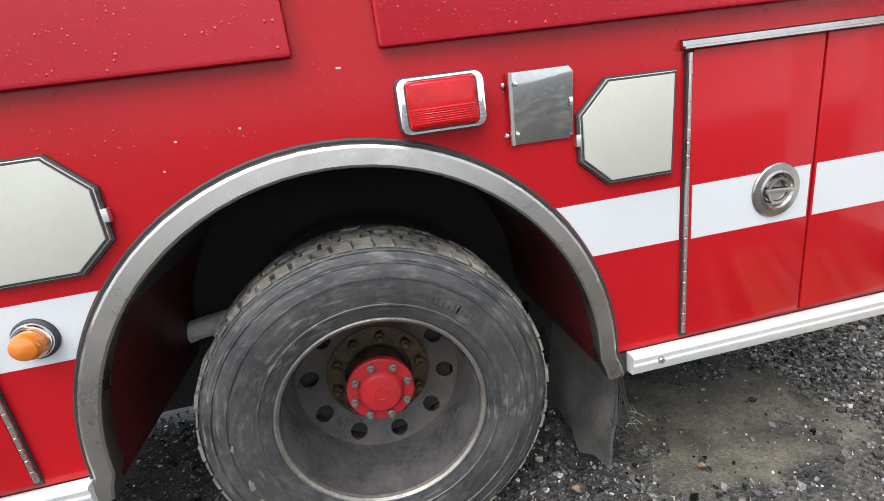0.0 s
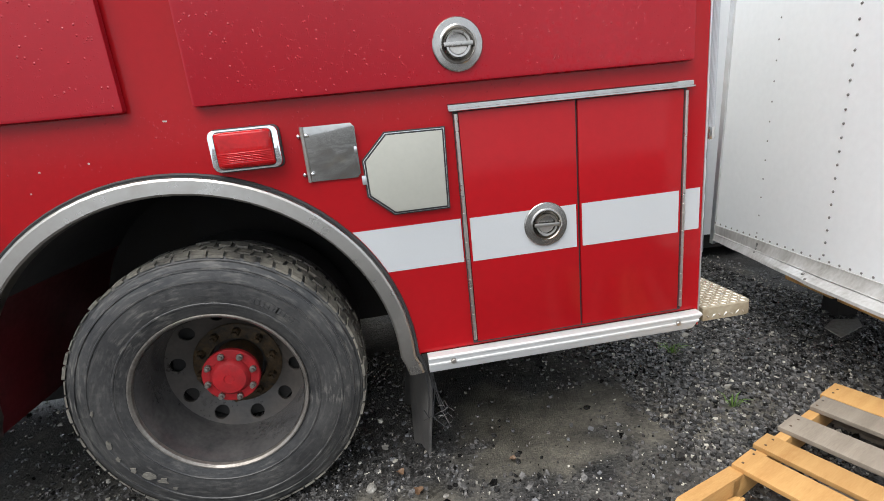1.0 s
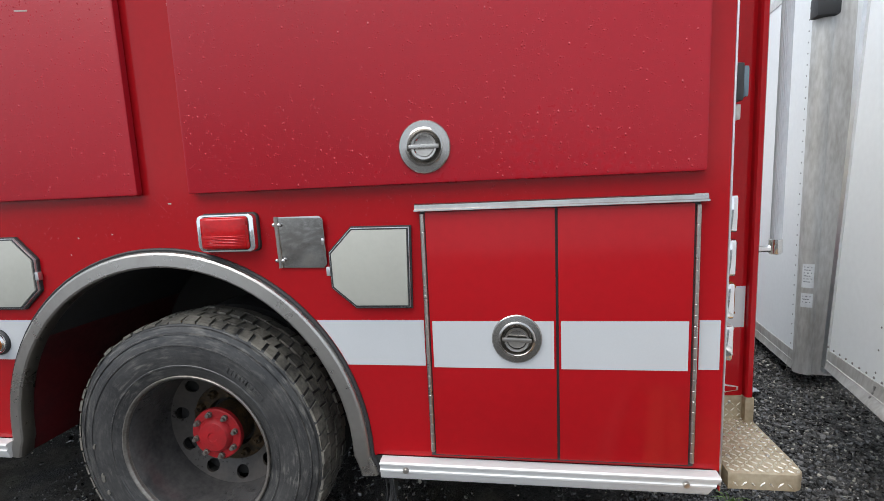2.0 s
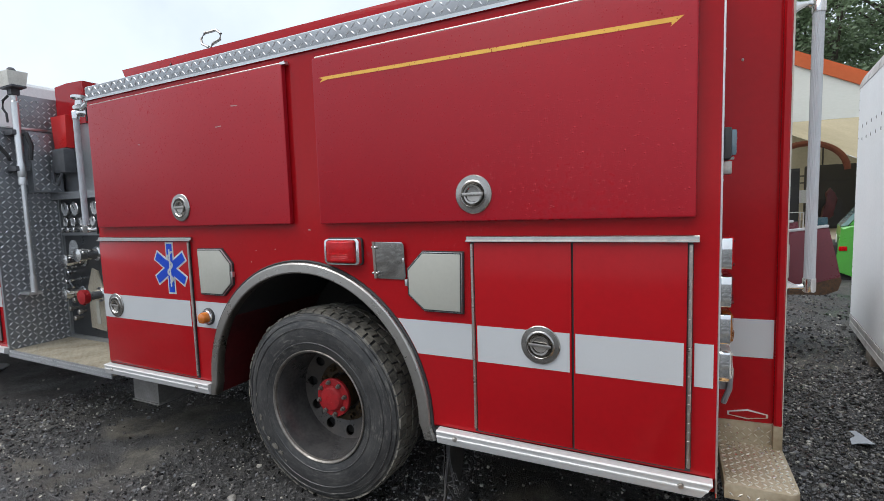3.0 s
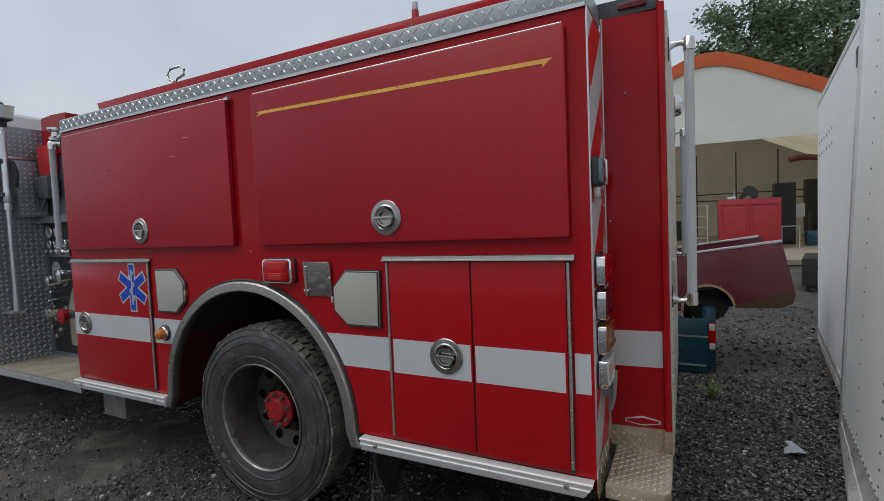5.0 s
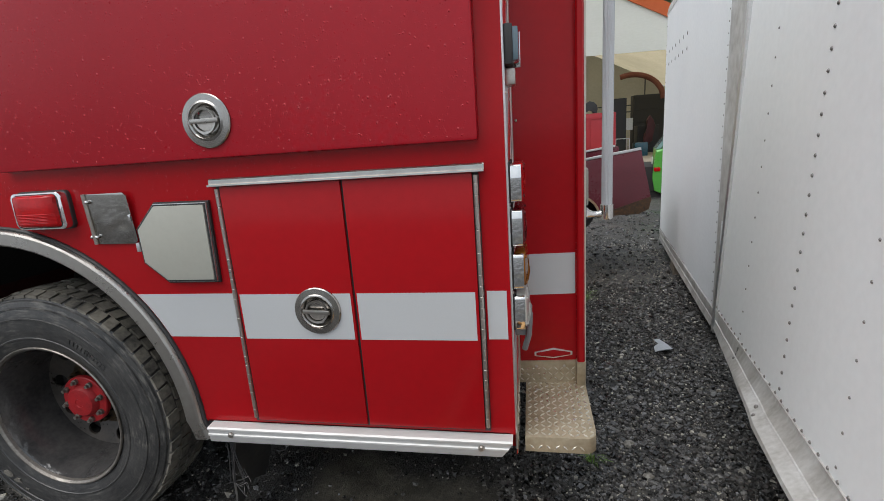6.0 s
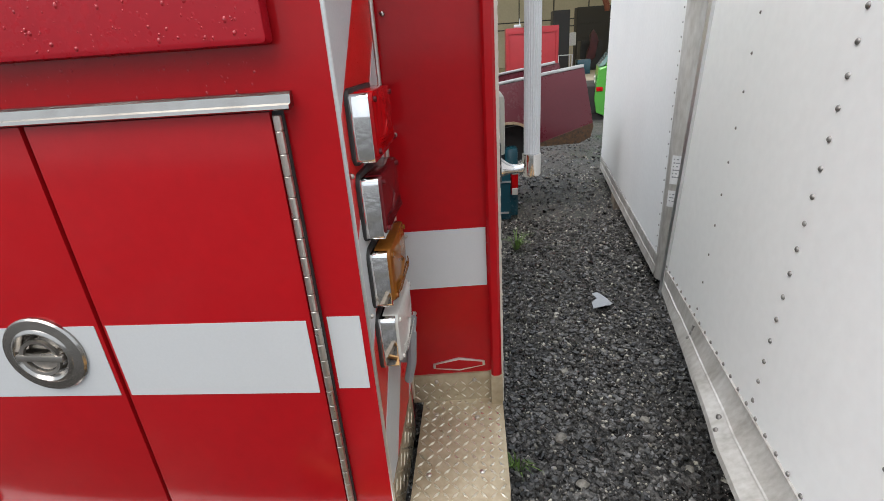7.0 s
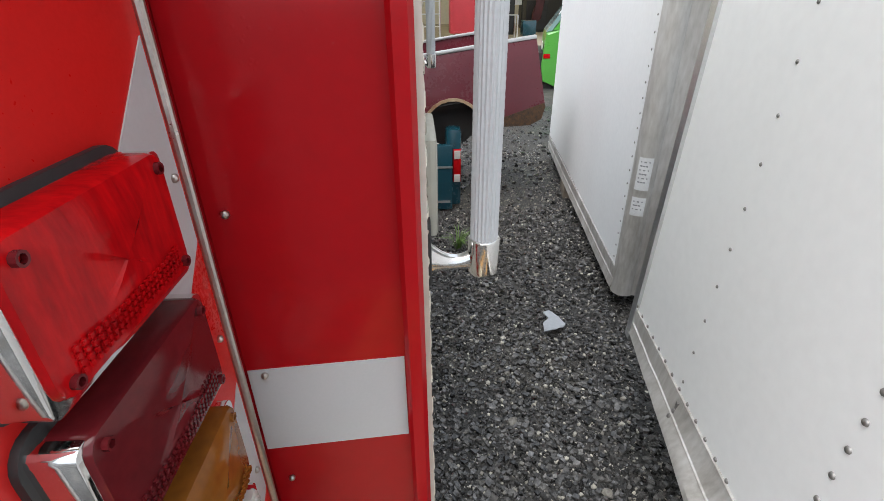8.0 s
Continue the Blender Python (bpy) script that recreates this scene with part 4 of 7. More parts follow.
rain_drops(3200, (-1.75, -0.09, 1.51, 2.28), -0.0303, truck, 21, WATER, (0.0010, 0.0034))
rain_drops(3400, (0.13, 1.72, 1.51, 2.28), -0.0303, truck, 22, WATER, (0.0010, 0.0034))
rain_drops(500, (-1.75, 1.75, 1.44, 1.50), -0.0004, truck, 23, WATER, (0.001, 0.003))
rain_drops(260, (-0.7, 0.85, 1.33, 1.44), -0.0004, truck, 24, WATER, (0.001, 0.003))


# ---- wheels ----
def holed_disc(bm, r0, r1, rh, hole, count, depth, thick, turn):
    """A wheel disc, cone-shaped, with round hand holes cut through it."""
    m = 24
    for back in (0.0, thick):
        for k in range(count):
            a0 = turn + 2 * math.pi * k / count
            half = math.pi / count
            rim_pts = []
            for i in range(6):
                rim_pts.append((r0, a0 - half + 2 * half * i / 6))
            for i in range(6):
                rim_pts.append((r0 + (r1 - r0) * i / 6, a0 + half))
            for i in range(6):
                rim_pts.append((r1, a0 + half - 2 * half * i / 6))
            for i in range(6):
                rim_pts.append((r1 - (r1 - r0) * i / 6, a0 - half))
            outer = [(r * math.cos(a), r * math.sin(a)) for r, a in rim_pts]
            hx, hz = rh * math.cos(a0), rh * math.sin(a0)
            inner = []
            for p in outer:
                d = math.hypot(p[0] - hx, p[1] - hz)
                inner.append((hx + (p[0] - hx) / d * hole, hz + (p[1] - hz) / d * hole))
            put = lambda p: bm.verts.new((p[0], depth(math.hypot(*p)) + back, p[1]))
            o, n = [put(p) for p in outer], [put(p) for p in inner]
            for i in range(m):
                j = (i + 1) % m
                bm.faces.new((o[i], o[j], n[j], n[i]))
            if back == 0.0:
                b = [bm.verts.new((v.co.x, v.co.y + thick, v.co.z)) for v in n]
                for i in range(m):
                    j = (i + 1) % m
                    bm.faces.new((n[i], n[j], b[j], b[i]))
    bmesh.ops.remove_doubles(bm, verts=bm.verts, dist=0.0004)


def tyre_mesh(R, y0, w):
    bm = B()
    prof = [(0.298, y0 + 0.040), (0.302, y0 + 0.022), (0.318, y0 + 0.014), (0.345, y0 + 0.006), (0.347, y0 + 0.003), (0.351, y0 + 0.003), (0.353, y0 + 0.005),
            (0.375, y0 + 0.001), (0.400, y0), (0.425, y0 + 0.001), (0.427, y0 - 0.002), (0.431, y0 - 0.002), (0.433, y0 + 0.002),
            (0.452, y0 + 0.005), (0.466, y0 + 0.010), (0.468, y0 + 0.006), (0.473, y0 + 0.007), (0.475, y0 + 0.013), (0.494, y0 + 0.020), (R - 0.026, y0 + 0.027), (R - 0.014, y0 + 0.033)]
    prof += [(R - 0.012, y0 + 0.05), (R - 0.012, y0 + w - 0.05), (R - 0.026, y0 + w - 0.027), (0.40, y0 + w), (0.298, y0 + w - 0.04)]
    lathe(bm, prof, (0, 0, 0), 96, caps=False)
    return bm


def tread_blocks(R, y0, w, n=58):
    bm = B()
    rng = random.Random(n)
    for k in range(n):
        for row, (ya, yb, skew) in enumerate(((0.026, 0.075, 0.35), (0.083, 0.135, -0.2), (0.143, 0.195, 0.2), (0.203, 0.254, -0.35))):
            a = 2 * math.pi * (k + 0.5 * (row % 2)) / n
            da = 2 * math.pi / n * rng.uniform(0.34, 0.47)
            worn = rng.uniform(0.0, 0.008)
            vs = []
            for y, r_top in ((ya, R - worn - (0.006 if row == 0 else 0)), (yb, R - worn - (0.006 if row == 3 else 0))):
                for s in (-1, 1):
                    for r in (R - 0.018, r_top):
                        ang = a + s * da + skew * (y - (ya + yb) / 2)
                        vs.append(bm.verts.new((r * math.cos(ang), y0 + y * w / 0.28, r * math.sin(ang))))
            for f in ((1, 3, 7, 5), (0, 1, 5, 4), (3, 2, 6, 7), (0, 2, 3, 1), (4, 5, 7, 6)):
                bm.faces.new([vs[i] for i in f])
    return bm


def at(bm, x, z):
    bmesh.ops.translate(bm, verts=bm.verts, vec=(x, 0, z))
    return bm


def rear_wheel():
    bm = B()
    lathe(bm, [(0.272, 0.330), (0.268, 0.24), (0.270, 0.150), (0.276, 0.10), (0.285, 0.062), (0.291, 0.046)], (0, 0, 0), 72, caps=False)
    wheel = part("rear_wheel", at(bm, WX, WZ), RIM, truck, "deep-dished grey steel wheel with round holes", smooth=35)
    bm = B()
    holed_disc(bm, 0.155, 0.269, 0.226, 0.029, 10, lambda r: 0.250 + (0.269 - r) * 0.30, 0.010, radians(-81))
    part("wheel_disc", at(bm, WX, WZ), RIM_DISC, wheel, "brown-grey steel disc with ten round holes", smooth=35)
    # added black backing, so that the disc's holes look as dark as deep shade
    bm = B()
    lathe(bm, [(0.001, 0.300), (0.255, 0.300), (0.262, 0.310), (0.262, 0.345)], (0, 0, 0), 48, caps=False)
    part("hole_backing", at(bm, WX, WZ), UNDER, wheel, "black backing added behind the wheel disc to darken its holes")
    bm = B()
    lathe(bm, [(0.291, 0.052), (0.295, 0.036), (0.302, 0.029), (0.306, 0.0285), (0.3085, 0.032), (0.307, 0.040)], (0, 0, 0), 72, caps=False)
    part("rim_lip", at(bm, WX, WZ), RIM_LIP, wheel, "worn bare edge of the rim")
    part("tyre", at(tyre_mesh(WR, 0.020, 0.28), WX, WZ), TYRE, wheel, "scuffed dusty black truck tyre", smooth=25)
    part("tread", at(tread_blocks(WR, 0.020, 0.28), WX, WZ), TREAD_RUBBER, wheel, "blocky worn tyre tread", smooth=0)
    # inner tyre takes the same near-black, as shade put into its colour
    part("inner_tyre", at(tyre_mesh(WR - 0.022, 0.350, 0.28), WX, WZ), UNDER, wheel, "inner tyre of the pair, coloured black for the shade behind the wheel", smooth=25)
    rng = random.Random(12)
    for a0, rr, size in ((222, 0.405, 0.030), (214, 0.418, 0.018), (229, 0.395, 0.022), (205, 0.425, 0.014), (196, 0.415, 0.020), (178, 0.42, 0.014), (236, 0.41, 0.012)):
        bm = B()
        a = radians(a0)
        ring = []
        for k in range(11):
            t = 2 * math.pi * k / 11
            q = size * rng.uniform(0.45, 1.15)
            ring.append((rr * math.cos(a) + q * 0.55 * math.cos(t) - q * 0.9 * math.sin(t) * math.sin(a), rr * math.sin(a) + 0.9 * q * math.sin(t) * math.cos(a) + 0.4 * q * math.cos(t)))
        prism(bm, ring, "y", 0.0165, 0.026, 0.001)
        part("dried_mud", at(bm, WX, WZ), DRY_MUD, wheel, "pale dried mud on the sidewall")
    # raised lettering that cannot be read, as bars
    bm = B()
    for a0, count in ((62, 6), (48, 5)):
        for k in range(count):
            a = radians(a0 - k * 2.6)
            vs = box(bm, -0.006, 0.006, -0.0016, 0.002, -0.011, 0.011)
            bmesh.ops.transform(bm, matrix=pose(0.385 * math.cos(a), 0.0195, 0.385 * math.sin(a)) @ pose(0, 0, 0, 0, -math.degrees(a) + 90, 0), verts=vs)
    part("sidewall_mark", at(bm, WX, WZ), TYRE, wheel)
    bm = B()
    lathe(bm, [(0.172, 0.295), (0.172, 0.274), (0.165, 0.270), (0.112, 0.270), (0.108, 0.30)], (0, 0, 0), 40, caps=False)
    part("mounting_ring", at(bm, WX, WZ), RUST_DARK, wheel, "dark rusty mounting ring")
    for k in range(10):
        a = radians(-64 + 36 * k)
        bm = B()
        lathe(bm, [(0.017, 0.272), (0.017, 0.247), (0.013, 0.242), (0.009, 0.242), (0.009, 0.228), (0.001, 0.227)], (0.143 * math.cos(a), 0, 0.143 * math.sin(a)), 6)
        part("wheel_nut", at(bm, WX, WZ), RUST_DARK, wheel, "dark rusty wheel nut")
    # hub barrel in dark rust: the shadow behind the flange is in its colour
    bm = B()
    lathe(bm, [(0.094, 0.295), (0.092, 0.189)], (0, 0, 0), 40, caps=False)
    part("hub_barrel", at(bm, WX, WZ), RUST_DARK, wheel, "rusty barrel behind the hub flange, blackened for the shade there")
    bm = B()
    lathe(bm, [(0.085, 0.192), (0.104, 0.192), (0.108, 0.189), (0.108, 0.172), (0.104, 0.168), (0.075, 0.166), (0.068, 0.152), (0.060, 0.144), (0.045, 0.141), (0.020, 0.140), (0.018, 0.143), (0.001, 0.143)], (0, 0, 0), 40)
    hub = part("hub", at(bm, WX, WZ), HUB_RED, wheel, "faded red axle hub with studs")
    for k in range(8):
        bm = B()
        a = radians(12 + 45 * k)
        c = (0.089 * math.cos(a), 0, 0.089 * math.sin(a))
        lathe(bm, [(0.0125, 0.168), (0.0125, 0.156), (0.008, 0.155), (0.008, 0.144), (0.001, 0.143)], c, 8)
        part("hub_stud", at(bm, WX, WZ), RIM_LIP, wheel)


rear_wheel()

bm = B()
flap = [(0.10, 0.60), (0.46, 0.60), (0.46, 0.10), (0.40, 0.13), (0.34, 0.085), (0.27, 0.12), (0.20, 0.075), (0.14, 0.10), (0.085, 0.09), (0.07, 0.30)]
vs = prism(bm, flap, "x", 0.690, 0.700)
bmesh.ops.subdivide_edges(bm, edges=bm.edges[:], cuts=3, use_grid_fill=True)
for v in bm.verts:
    low = max(0.0, 0.55 - v.co.z)
    v.co.x += -0.16 * low + 0.012 * math.sin(v.co.y * 22) * low * 3
    v.co.y -= 0.05 * low
    v.co.x += 0.05 * (1 - (v.co.y - 0.07) / 0.4)
    v.co.y += 0.016 * noise.noise((v.co.y * 30, v.co.z * 38, 3.0)) * min(1.0, low * 5)
part("mud_flap", bm, material("muddy_flap_rubber", (0.030, 0.029, 0.028), 0.6, 0, (0.105, 0.098, 0.090), 9, 0.9, 60, bump=0.4, bump_scale=30), truck, "torn muddy rubber mud flap")
bm = B()
rng = random.Random(5)
for k in range(6):
    x = 0.715 + rng.uniform(-0.01, 0.02)
    d, e = rng.uniform(-0.02, 0.05), rng.uniform(-0.05, 0.06)
    tube(bm, [(x, 0.06, 0.50), (x + 0.01, 0.05, 0.40), (x + d, 0.05, 0.27 + 0.5 * d), (x + e, 0.04 + 0.3 * d, 0.20 + rng.uniform(0, 0.12))], 0.0022, 5)
part("frayed_strap", bm, BLACK, truck, "black frayed cords hanging by the arch")
bm = B()
for k in range(7):
    far = rng.uniform(0.02, 0.05)
    start = Vector((0.735 + rng.uniform(0, 0.02), 0.03, 0.32 + rng.uniform(-0.05, 0.03)))
    tube(bm, [start, start + Vector((far * 0.6, rng.uniform(-0.02, 0.02), 0.008)), start + Vector((far, rng.uniform(-0.02, 0.02), rng.uniform(-0.03, 0.01)))], 0.0012, 4)
tagged(part("frayed_fibres", bm, STRAW, truck, "dull frayed fibres of a torn strap"), kind="stuff")


def front_wheel(x):
    bm = B()
    lathe(bm, [(0.24, 0.30), (0.25, 0.12), (0.275, 0.05), (0.300, 0.035), (0.300, 0.055)], (0, 0, 0), 40, caps=False)
    holed_disc(bm, 0.12, 0.25, 0.20, 0.030, 10, lambda r: 0.085 - (0.25 - r) * 0.25, 0.01, 0.2)
    lathe(bm, [(0.13, 0.06), (0.12, 0.02), (0.08, -0.03), (0.03, -0.045), (0.001, -0.046)], (0, 0, 0), 28)
    wheel = part("front_wheel", at(bm, x, WZ), CHROME, truck, "polished aluminium front wheel")
    bm = tyre_mesh(WR, 0.035, 0.28)
    part("tyre", at(bm, x, WZ), RUBBER, wheel, "black front tyre", smooth=25)
    bm = tread_blocks(WR, 0.035, 0.28)
    part("tread", at(bm, x, WZ), RUBBER, wheel, smooth=0)
    for k in range(10):
        a = 2 * math.pi * k / 10
        bm = B()
        lathe(bm, [(0.018, 0.05), (0.016, 0.01), (0.001, 0.0)], (0.15 * math.cos(a), 0, 0.15 * math.sin(a)), 6)
        part("wheel_nut", at(bm, x, WZ), CHROME, wheel)


FX = -5.97
front_wheel(FX)
for x, r in ((WX, WR - 0.02), (FX, WR)):
    part("far_wheel", at(tyre_mesh(r, 2.14, 0.28), x, WZ), UNDER, truck, "dark tyre on the far side")
part("far_wheel", at(tyre_mesh(WR - 0.02, 1.80, 0.28), WX, WZ), UNDER, truck, "dark tyre on the far side")


# ---- rear corner of the engine ----
XR = 1.8125
bm = B()
box(bm, X1 - 0.040, X1 - 0.001, 0.041, 0.380, 0.50, 2.342)
rear_wall = part("rear_corner_wall", bm, RED, truck, "rear corner covered in red and white chevron tape")
bm = B()
box(bm, X1 + 0.0002, XR, 0.0015, 0.326, 0.50, 2.342)
part("tape_sheet", bm, RED_TAPE, rear_wall, "red reflective tape sheet")


def clip(poly, inside, cross):
    out = []
    for i, p in enumerate(poly):
        q = poly[(i + 1) % len(poly)]
        if inside(p):
            out.append(p)
        if inside(p) != inside(q):
            out.append(cross(p, q))
    return out


def chevron(k0, k1):
    poly = [(0.004, 0.645), (0.316, 0.645), (0.316, 2.335), (0.004, 2.335)]
    for k, sgn in ((k0, 1), (k1, -1)):
        side = lambda p: sgn * (p[1] - p[0] - k) >= 0
        def cross(p, q):
            a, b = p[1] - p[0] - k, q[1] - q[0] - k
            t = a / (a - b)
            return (p[0] + t * (q[0] - p[0]), p[1] + t * (q[1] - p[1]))
        poly = clip(poly, side, cross) if poly else poly
    if len(poly) > 2:
        bm = B()
        prism(bm, poly, "x", XR - 0.0004, XR + 0.0012)
        part("chevron", bm, WHITE_TAPE, rear_wall, "white reflective chevron stripe", smooth=0)


for k in range(-1, 5):
    chevron(0.570 + 0.41 * k, 0.775 + 0.41 * k)
bm = B()
box(bm, XR, XR + 0.003, 0.004, 0.303, 0.50, 0.642)
plate = part("corner_tread_plate", bm, TREAD_DIRTY, rear_wall)
bm = B()
bars(bm, (XR + 0.003, 0.006, 0.502), (0, 1, 0), (0, 0, 1), 0.298, 0.14)
tagged(part("tread_pattern", bm, TREAD_WORN, rear_wall, smooth=0), kind="stuff")
bm = B()
tube(bm, [(XR + 0.003, 0.325, 0.60), (XR + 0.003, 0.325, 2.40)], 0.0058, 10)
part("corner_moulding", bm, STEEL_HINGE, truck, "thin stainless moulding in the corner")
bm = B()
tube(bm, [(XR - 0.001, 0.0, 0.52), (XR - 0.001, 0.0, 2.40)], 0.0035, 8)
part("edge_bead", bm, ALU, truck)
for y, z in ((0.304, 1.372), (0.303, 1.172), (0.302, 0.94), (0.014, 1.302), (0.016, 1.045), (0.018, 1.62), (0.28, 1.62), (0.02, 2.05)):
    bm = B()
    ball(bm, (XR + 0.002, y, z), 0.0048, seg=10)
    part("screw", bm, STEEL_HINGE, rear_wall)


def barrel(bm, y0, y1, z0, z1, x0, x1, bulge, r=0.014, n=8):
    """A lens: a rounded rectangle that swells outwards, more in its middle than at its edges."""
    cy, cz, hy, hz = (y0 + y1) / 2, (z0 + z1) / 2, (y1 - y0) / 2, (z1 - z0) / 2
    base = rounded(y0, y1, z0, z1, r, 4)
    rows = [[bm.verts.new((x0, y, z)) for y, z in base], [bm.verts.new((x1 - 0.004, y, z)) for y, z in base]]
    for k in range(n):
        f = 1 - 0.035 - 0.955 * (k / (n - 1)) ** 1.4 if k else 0.975
        lift = bulge * (1 - f ** 2)
        rows.append([bm.verts.new((x1 + lift * (1 - 0.5 * ((y - cy) / hy) ** 4), cy + (y - cy) * f, cz + (z - cz) * f)) for y, z in base])
    for p, q in zip(rows, rows[1:]):
        for k in range(len(p)):
            j = (k + 1) % len(p)
            bm.faces.new((p[k], p[j], q[j], q[k]))
    bm.faces.new(rows[0])
    bm.faces.new(rows[-1])


def rear_lamp(z0, z1, lens, label, y0=0.040, y1=0.226, bulge=0.009):
    bm = B()
    prism(bm, rounded(y0 - 0.004, y1 + 0.004, z0 - 0.003, z1 + 0.003, 0.022), "x", XR + 0.006, XR, 0.001)
    lamp = part("rear_lamp", bm, BLACK, truck, label)
    bm = B()
    prism(bm, rounded(y0 + 0.001, y1 - 0.001, z0 + 0.002, z1 - 0.004, 0.009, 3), "x", XR + 0.037, XR + 0.004, 0.0015)
    part("bezel", bm, BEZEL_BRIGHT, lamp, "chrome lamp bezel")
    bm = B()
    barrel(bm, y0 + 0.006, y1 - 0.007, z0 + 0.009, z1 - 0.0025, XR + 0.012, XR + 0.041, bulge)
    part("lens", bm, lens, lamp)
    bm = B()
    for zz in range(4):
        for yy in range(22):
            ya = y0 + 0.026 + yy * 0.0061
            za = z0 + 0.020 + zz * 0.0052
            u = (za - (z0 + z1) / 2) / ((z1 - z0) / 2)
            xs = XR + 0.041 + bulge * (1 - min(1.0, max(u * u, ((ya - (y0 + y1) / 2) / 0.083) ** 2))) * 0.9
            box(bm, xs - 0.0006, xs + 0.0012, ya, ya + 0.0030, za, za + 0.0032)
    tagged(part("lens_ribs", bm, lens, lamp), kind="stuff")
    for yy, zz in ((y0 + 0.020, z0 + 0.019), (y1 - 0.020, z0 + 0.019), (y0 + 0.020, z1 - 0.015), (y1 - 0.020, z1 - 0.015)):
        bm = B()
        lathe(bm, [(0.0048, XR + 0.039), (0.0048, XR + 0.0462), (0.0030, XR + 0.0462), (0.0030, XR + 0.0420)], (0, yy, zz), 10, "x")
        part("lens_screw", bm, LENS_DARK if lens in (LENS_RED, LENS_DARK) else lens, lamp)


rear_lamp(1.312, 1.428, LENS_RED, "rectangular red tail lamp in chrome bezel")
rear_lamp(1.178, 1.294, LENS_DARK, "rectangular dark red tail lamp in chrome bezel")
rear_lamp(1.044, 1.160, LENS_AMBER, "rectangular amber turn lamp in chrome bezel", bulge=0.016)
rear_lamp(0.910, 1.026, LENS_CLEAR, "rectangular milky reversing lamp in chrome bezel", bulge=0.016)

# wiring socket under the lamps
bm = B()
box(bm, XR, XR + 0.04, 0.14, 0.20, 0.85, 0.91, 0.008)
tube(bm, [(XR + 0.03, 0.17, 0.93), (XR + 0.05, 0.17, 0.945), (XR + 0.05, 0.14, 0.93), (XR + 0.045, 0.13, 0.86), (XR + 0.03, 0.15, 0.80)], 0.010, 8)
part("trailer_socket", bm, material("grey_plastic_socket", (0.25, 0.25, 0.26), 0.5), truck, "grey wiring socket under the lamps")

# upper corner lamp
bm = B()
box(bm, XR, XR + 0.026, 0.005, 0.13, 1.690, 1.795, 0.008)
lamp = part("corner_lamp", bm, BLACK, truck, "black corner lamp with blue-grey lens")
bm = B()
box(bm, XR + 0.016, XR + 0.042, 0.012, 0.12, 1.700, 1.788, 0.010)
part("lens", bm, BLUE_GREY, lamp)
bm = B()
box(bm, XR + 0.026, XR + 0.044, 0.118, 0.127, 1.694, 1.792, 0.003)
part("bezel", bm, CHROME, lamp)
bm = B()
box(bm, XR, XR + 0.03, 0.03, 0.09, 1.64, 1.685, 0.006)
part("lamp_bracket", bm, STEEL_HINGE, lamp)

# panel beside the hose bed, with its turned edge
YP = 0.372


def slant(bm):
    """The panel stands a little askew."""
    for v in bm.verts:
        v.co.y += (v.co.x - 1.95) * 0.08
    return bm


bm = B()
box(bm, 1.8105, 2.032, YP - 0.006, YP + 0.035, 0.650, 2.412)
panel = part("rear_side_panel", slant(bm), RED, truck, "tall red rear side panel with white stripe")
bm = B()
prism(bm, [(2.028, YP - 0.028), (2.034, YP - 0.036), (2.050, YP - 0.036), (2.056, YP - 0.028), (2.056, YP + 0.035), (2.028, YP + 0.035)], "z", 0.650, 2.43)
for v in bm.verts:
    if v.co.z < 1:
        v.co.x += 0.004
part("panel_edge", slant(bm), RED, panel, "turned red edge of the panel")
bm = B()
box(bm, 1.812, 2.028, YP - 0.0074, YP - 0.0055, 0.920, 1.076)
part("stripe", slant(bm), WHITE_TAPE, panel, "white reflective tape stripe", smooth=0)
for x, z in ((1.834, 1.066), (1.838, 0.850), (1.833, 1.310), (1.832, 1.553), (1.90, 2.09)):
    bm = B()
    ball(bm, (x, YP - 0.008, z), 0.0054, seg=10)
    part("screw", slant(bm), STEEL, panel)
bm = B()
hexa = [(1.874, 0.687), (1.945, 0.703), (2.016, 0.688), (2.016, 0.674), (1.945, 0.661), (1.874, 0.672)]
c = (1.945, 0.681)
prism(bm, hexa[::-1], "y", YP - 0.010, YP - 0.006, 0.001)
emblem = part("emblem", slant(bm), ALU, panel, "flat six-sided red emblem with metal rim")
bm = B()
prism(bm, [(c[0] + (p[0] - c[0]) * 0.90, c[1] + (p[1] - c[1]) * 0.70) for p in hexa[::-1]], "y", YP - 0.0112, YP - 0.009)
part("emblem_face", slant(bm), RED, emblem)
bm = B()
box(bm, 1.812, 2.034, YP - 0.012, YP + 0.03, 0.562, 0.652)
kick = part("kick_plate", slant(bm), TREAD_DIRTY, truck, "dirty tread plate kick strip")
bm = B()
bars(bm, (1.814, YP - 0.012, 0.566), (1, 0, 0), (0, 0, 1), 0.216, 0.084, 0.0215, 0.022, 0.006, 0.002)
tagged(part("tread_pattern", slant(bm), TREAD_WORN, kick, smooth=0), kind="stuff")
bm = B()
box(bm, 2.030, 2.062, YP - 0.040, YP + 0.03, 0.562, 0.656, 0.003)
part("kick_corner", slant(bm), TREAD_DIRTY, kick)
for x in (1.88, 1.985):
    bm = B()
    ball(bm, (x, YP - 0.013, 0.630), 0.006, seg=8)
    part("screw", slant(bm), STEEL_HINGE, kick)

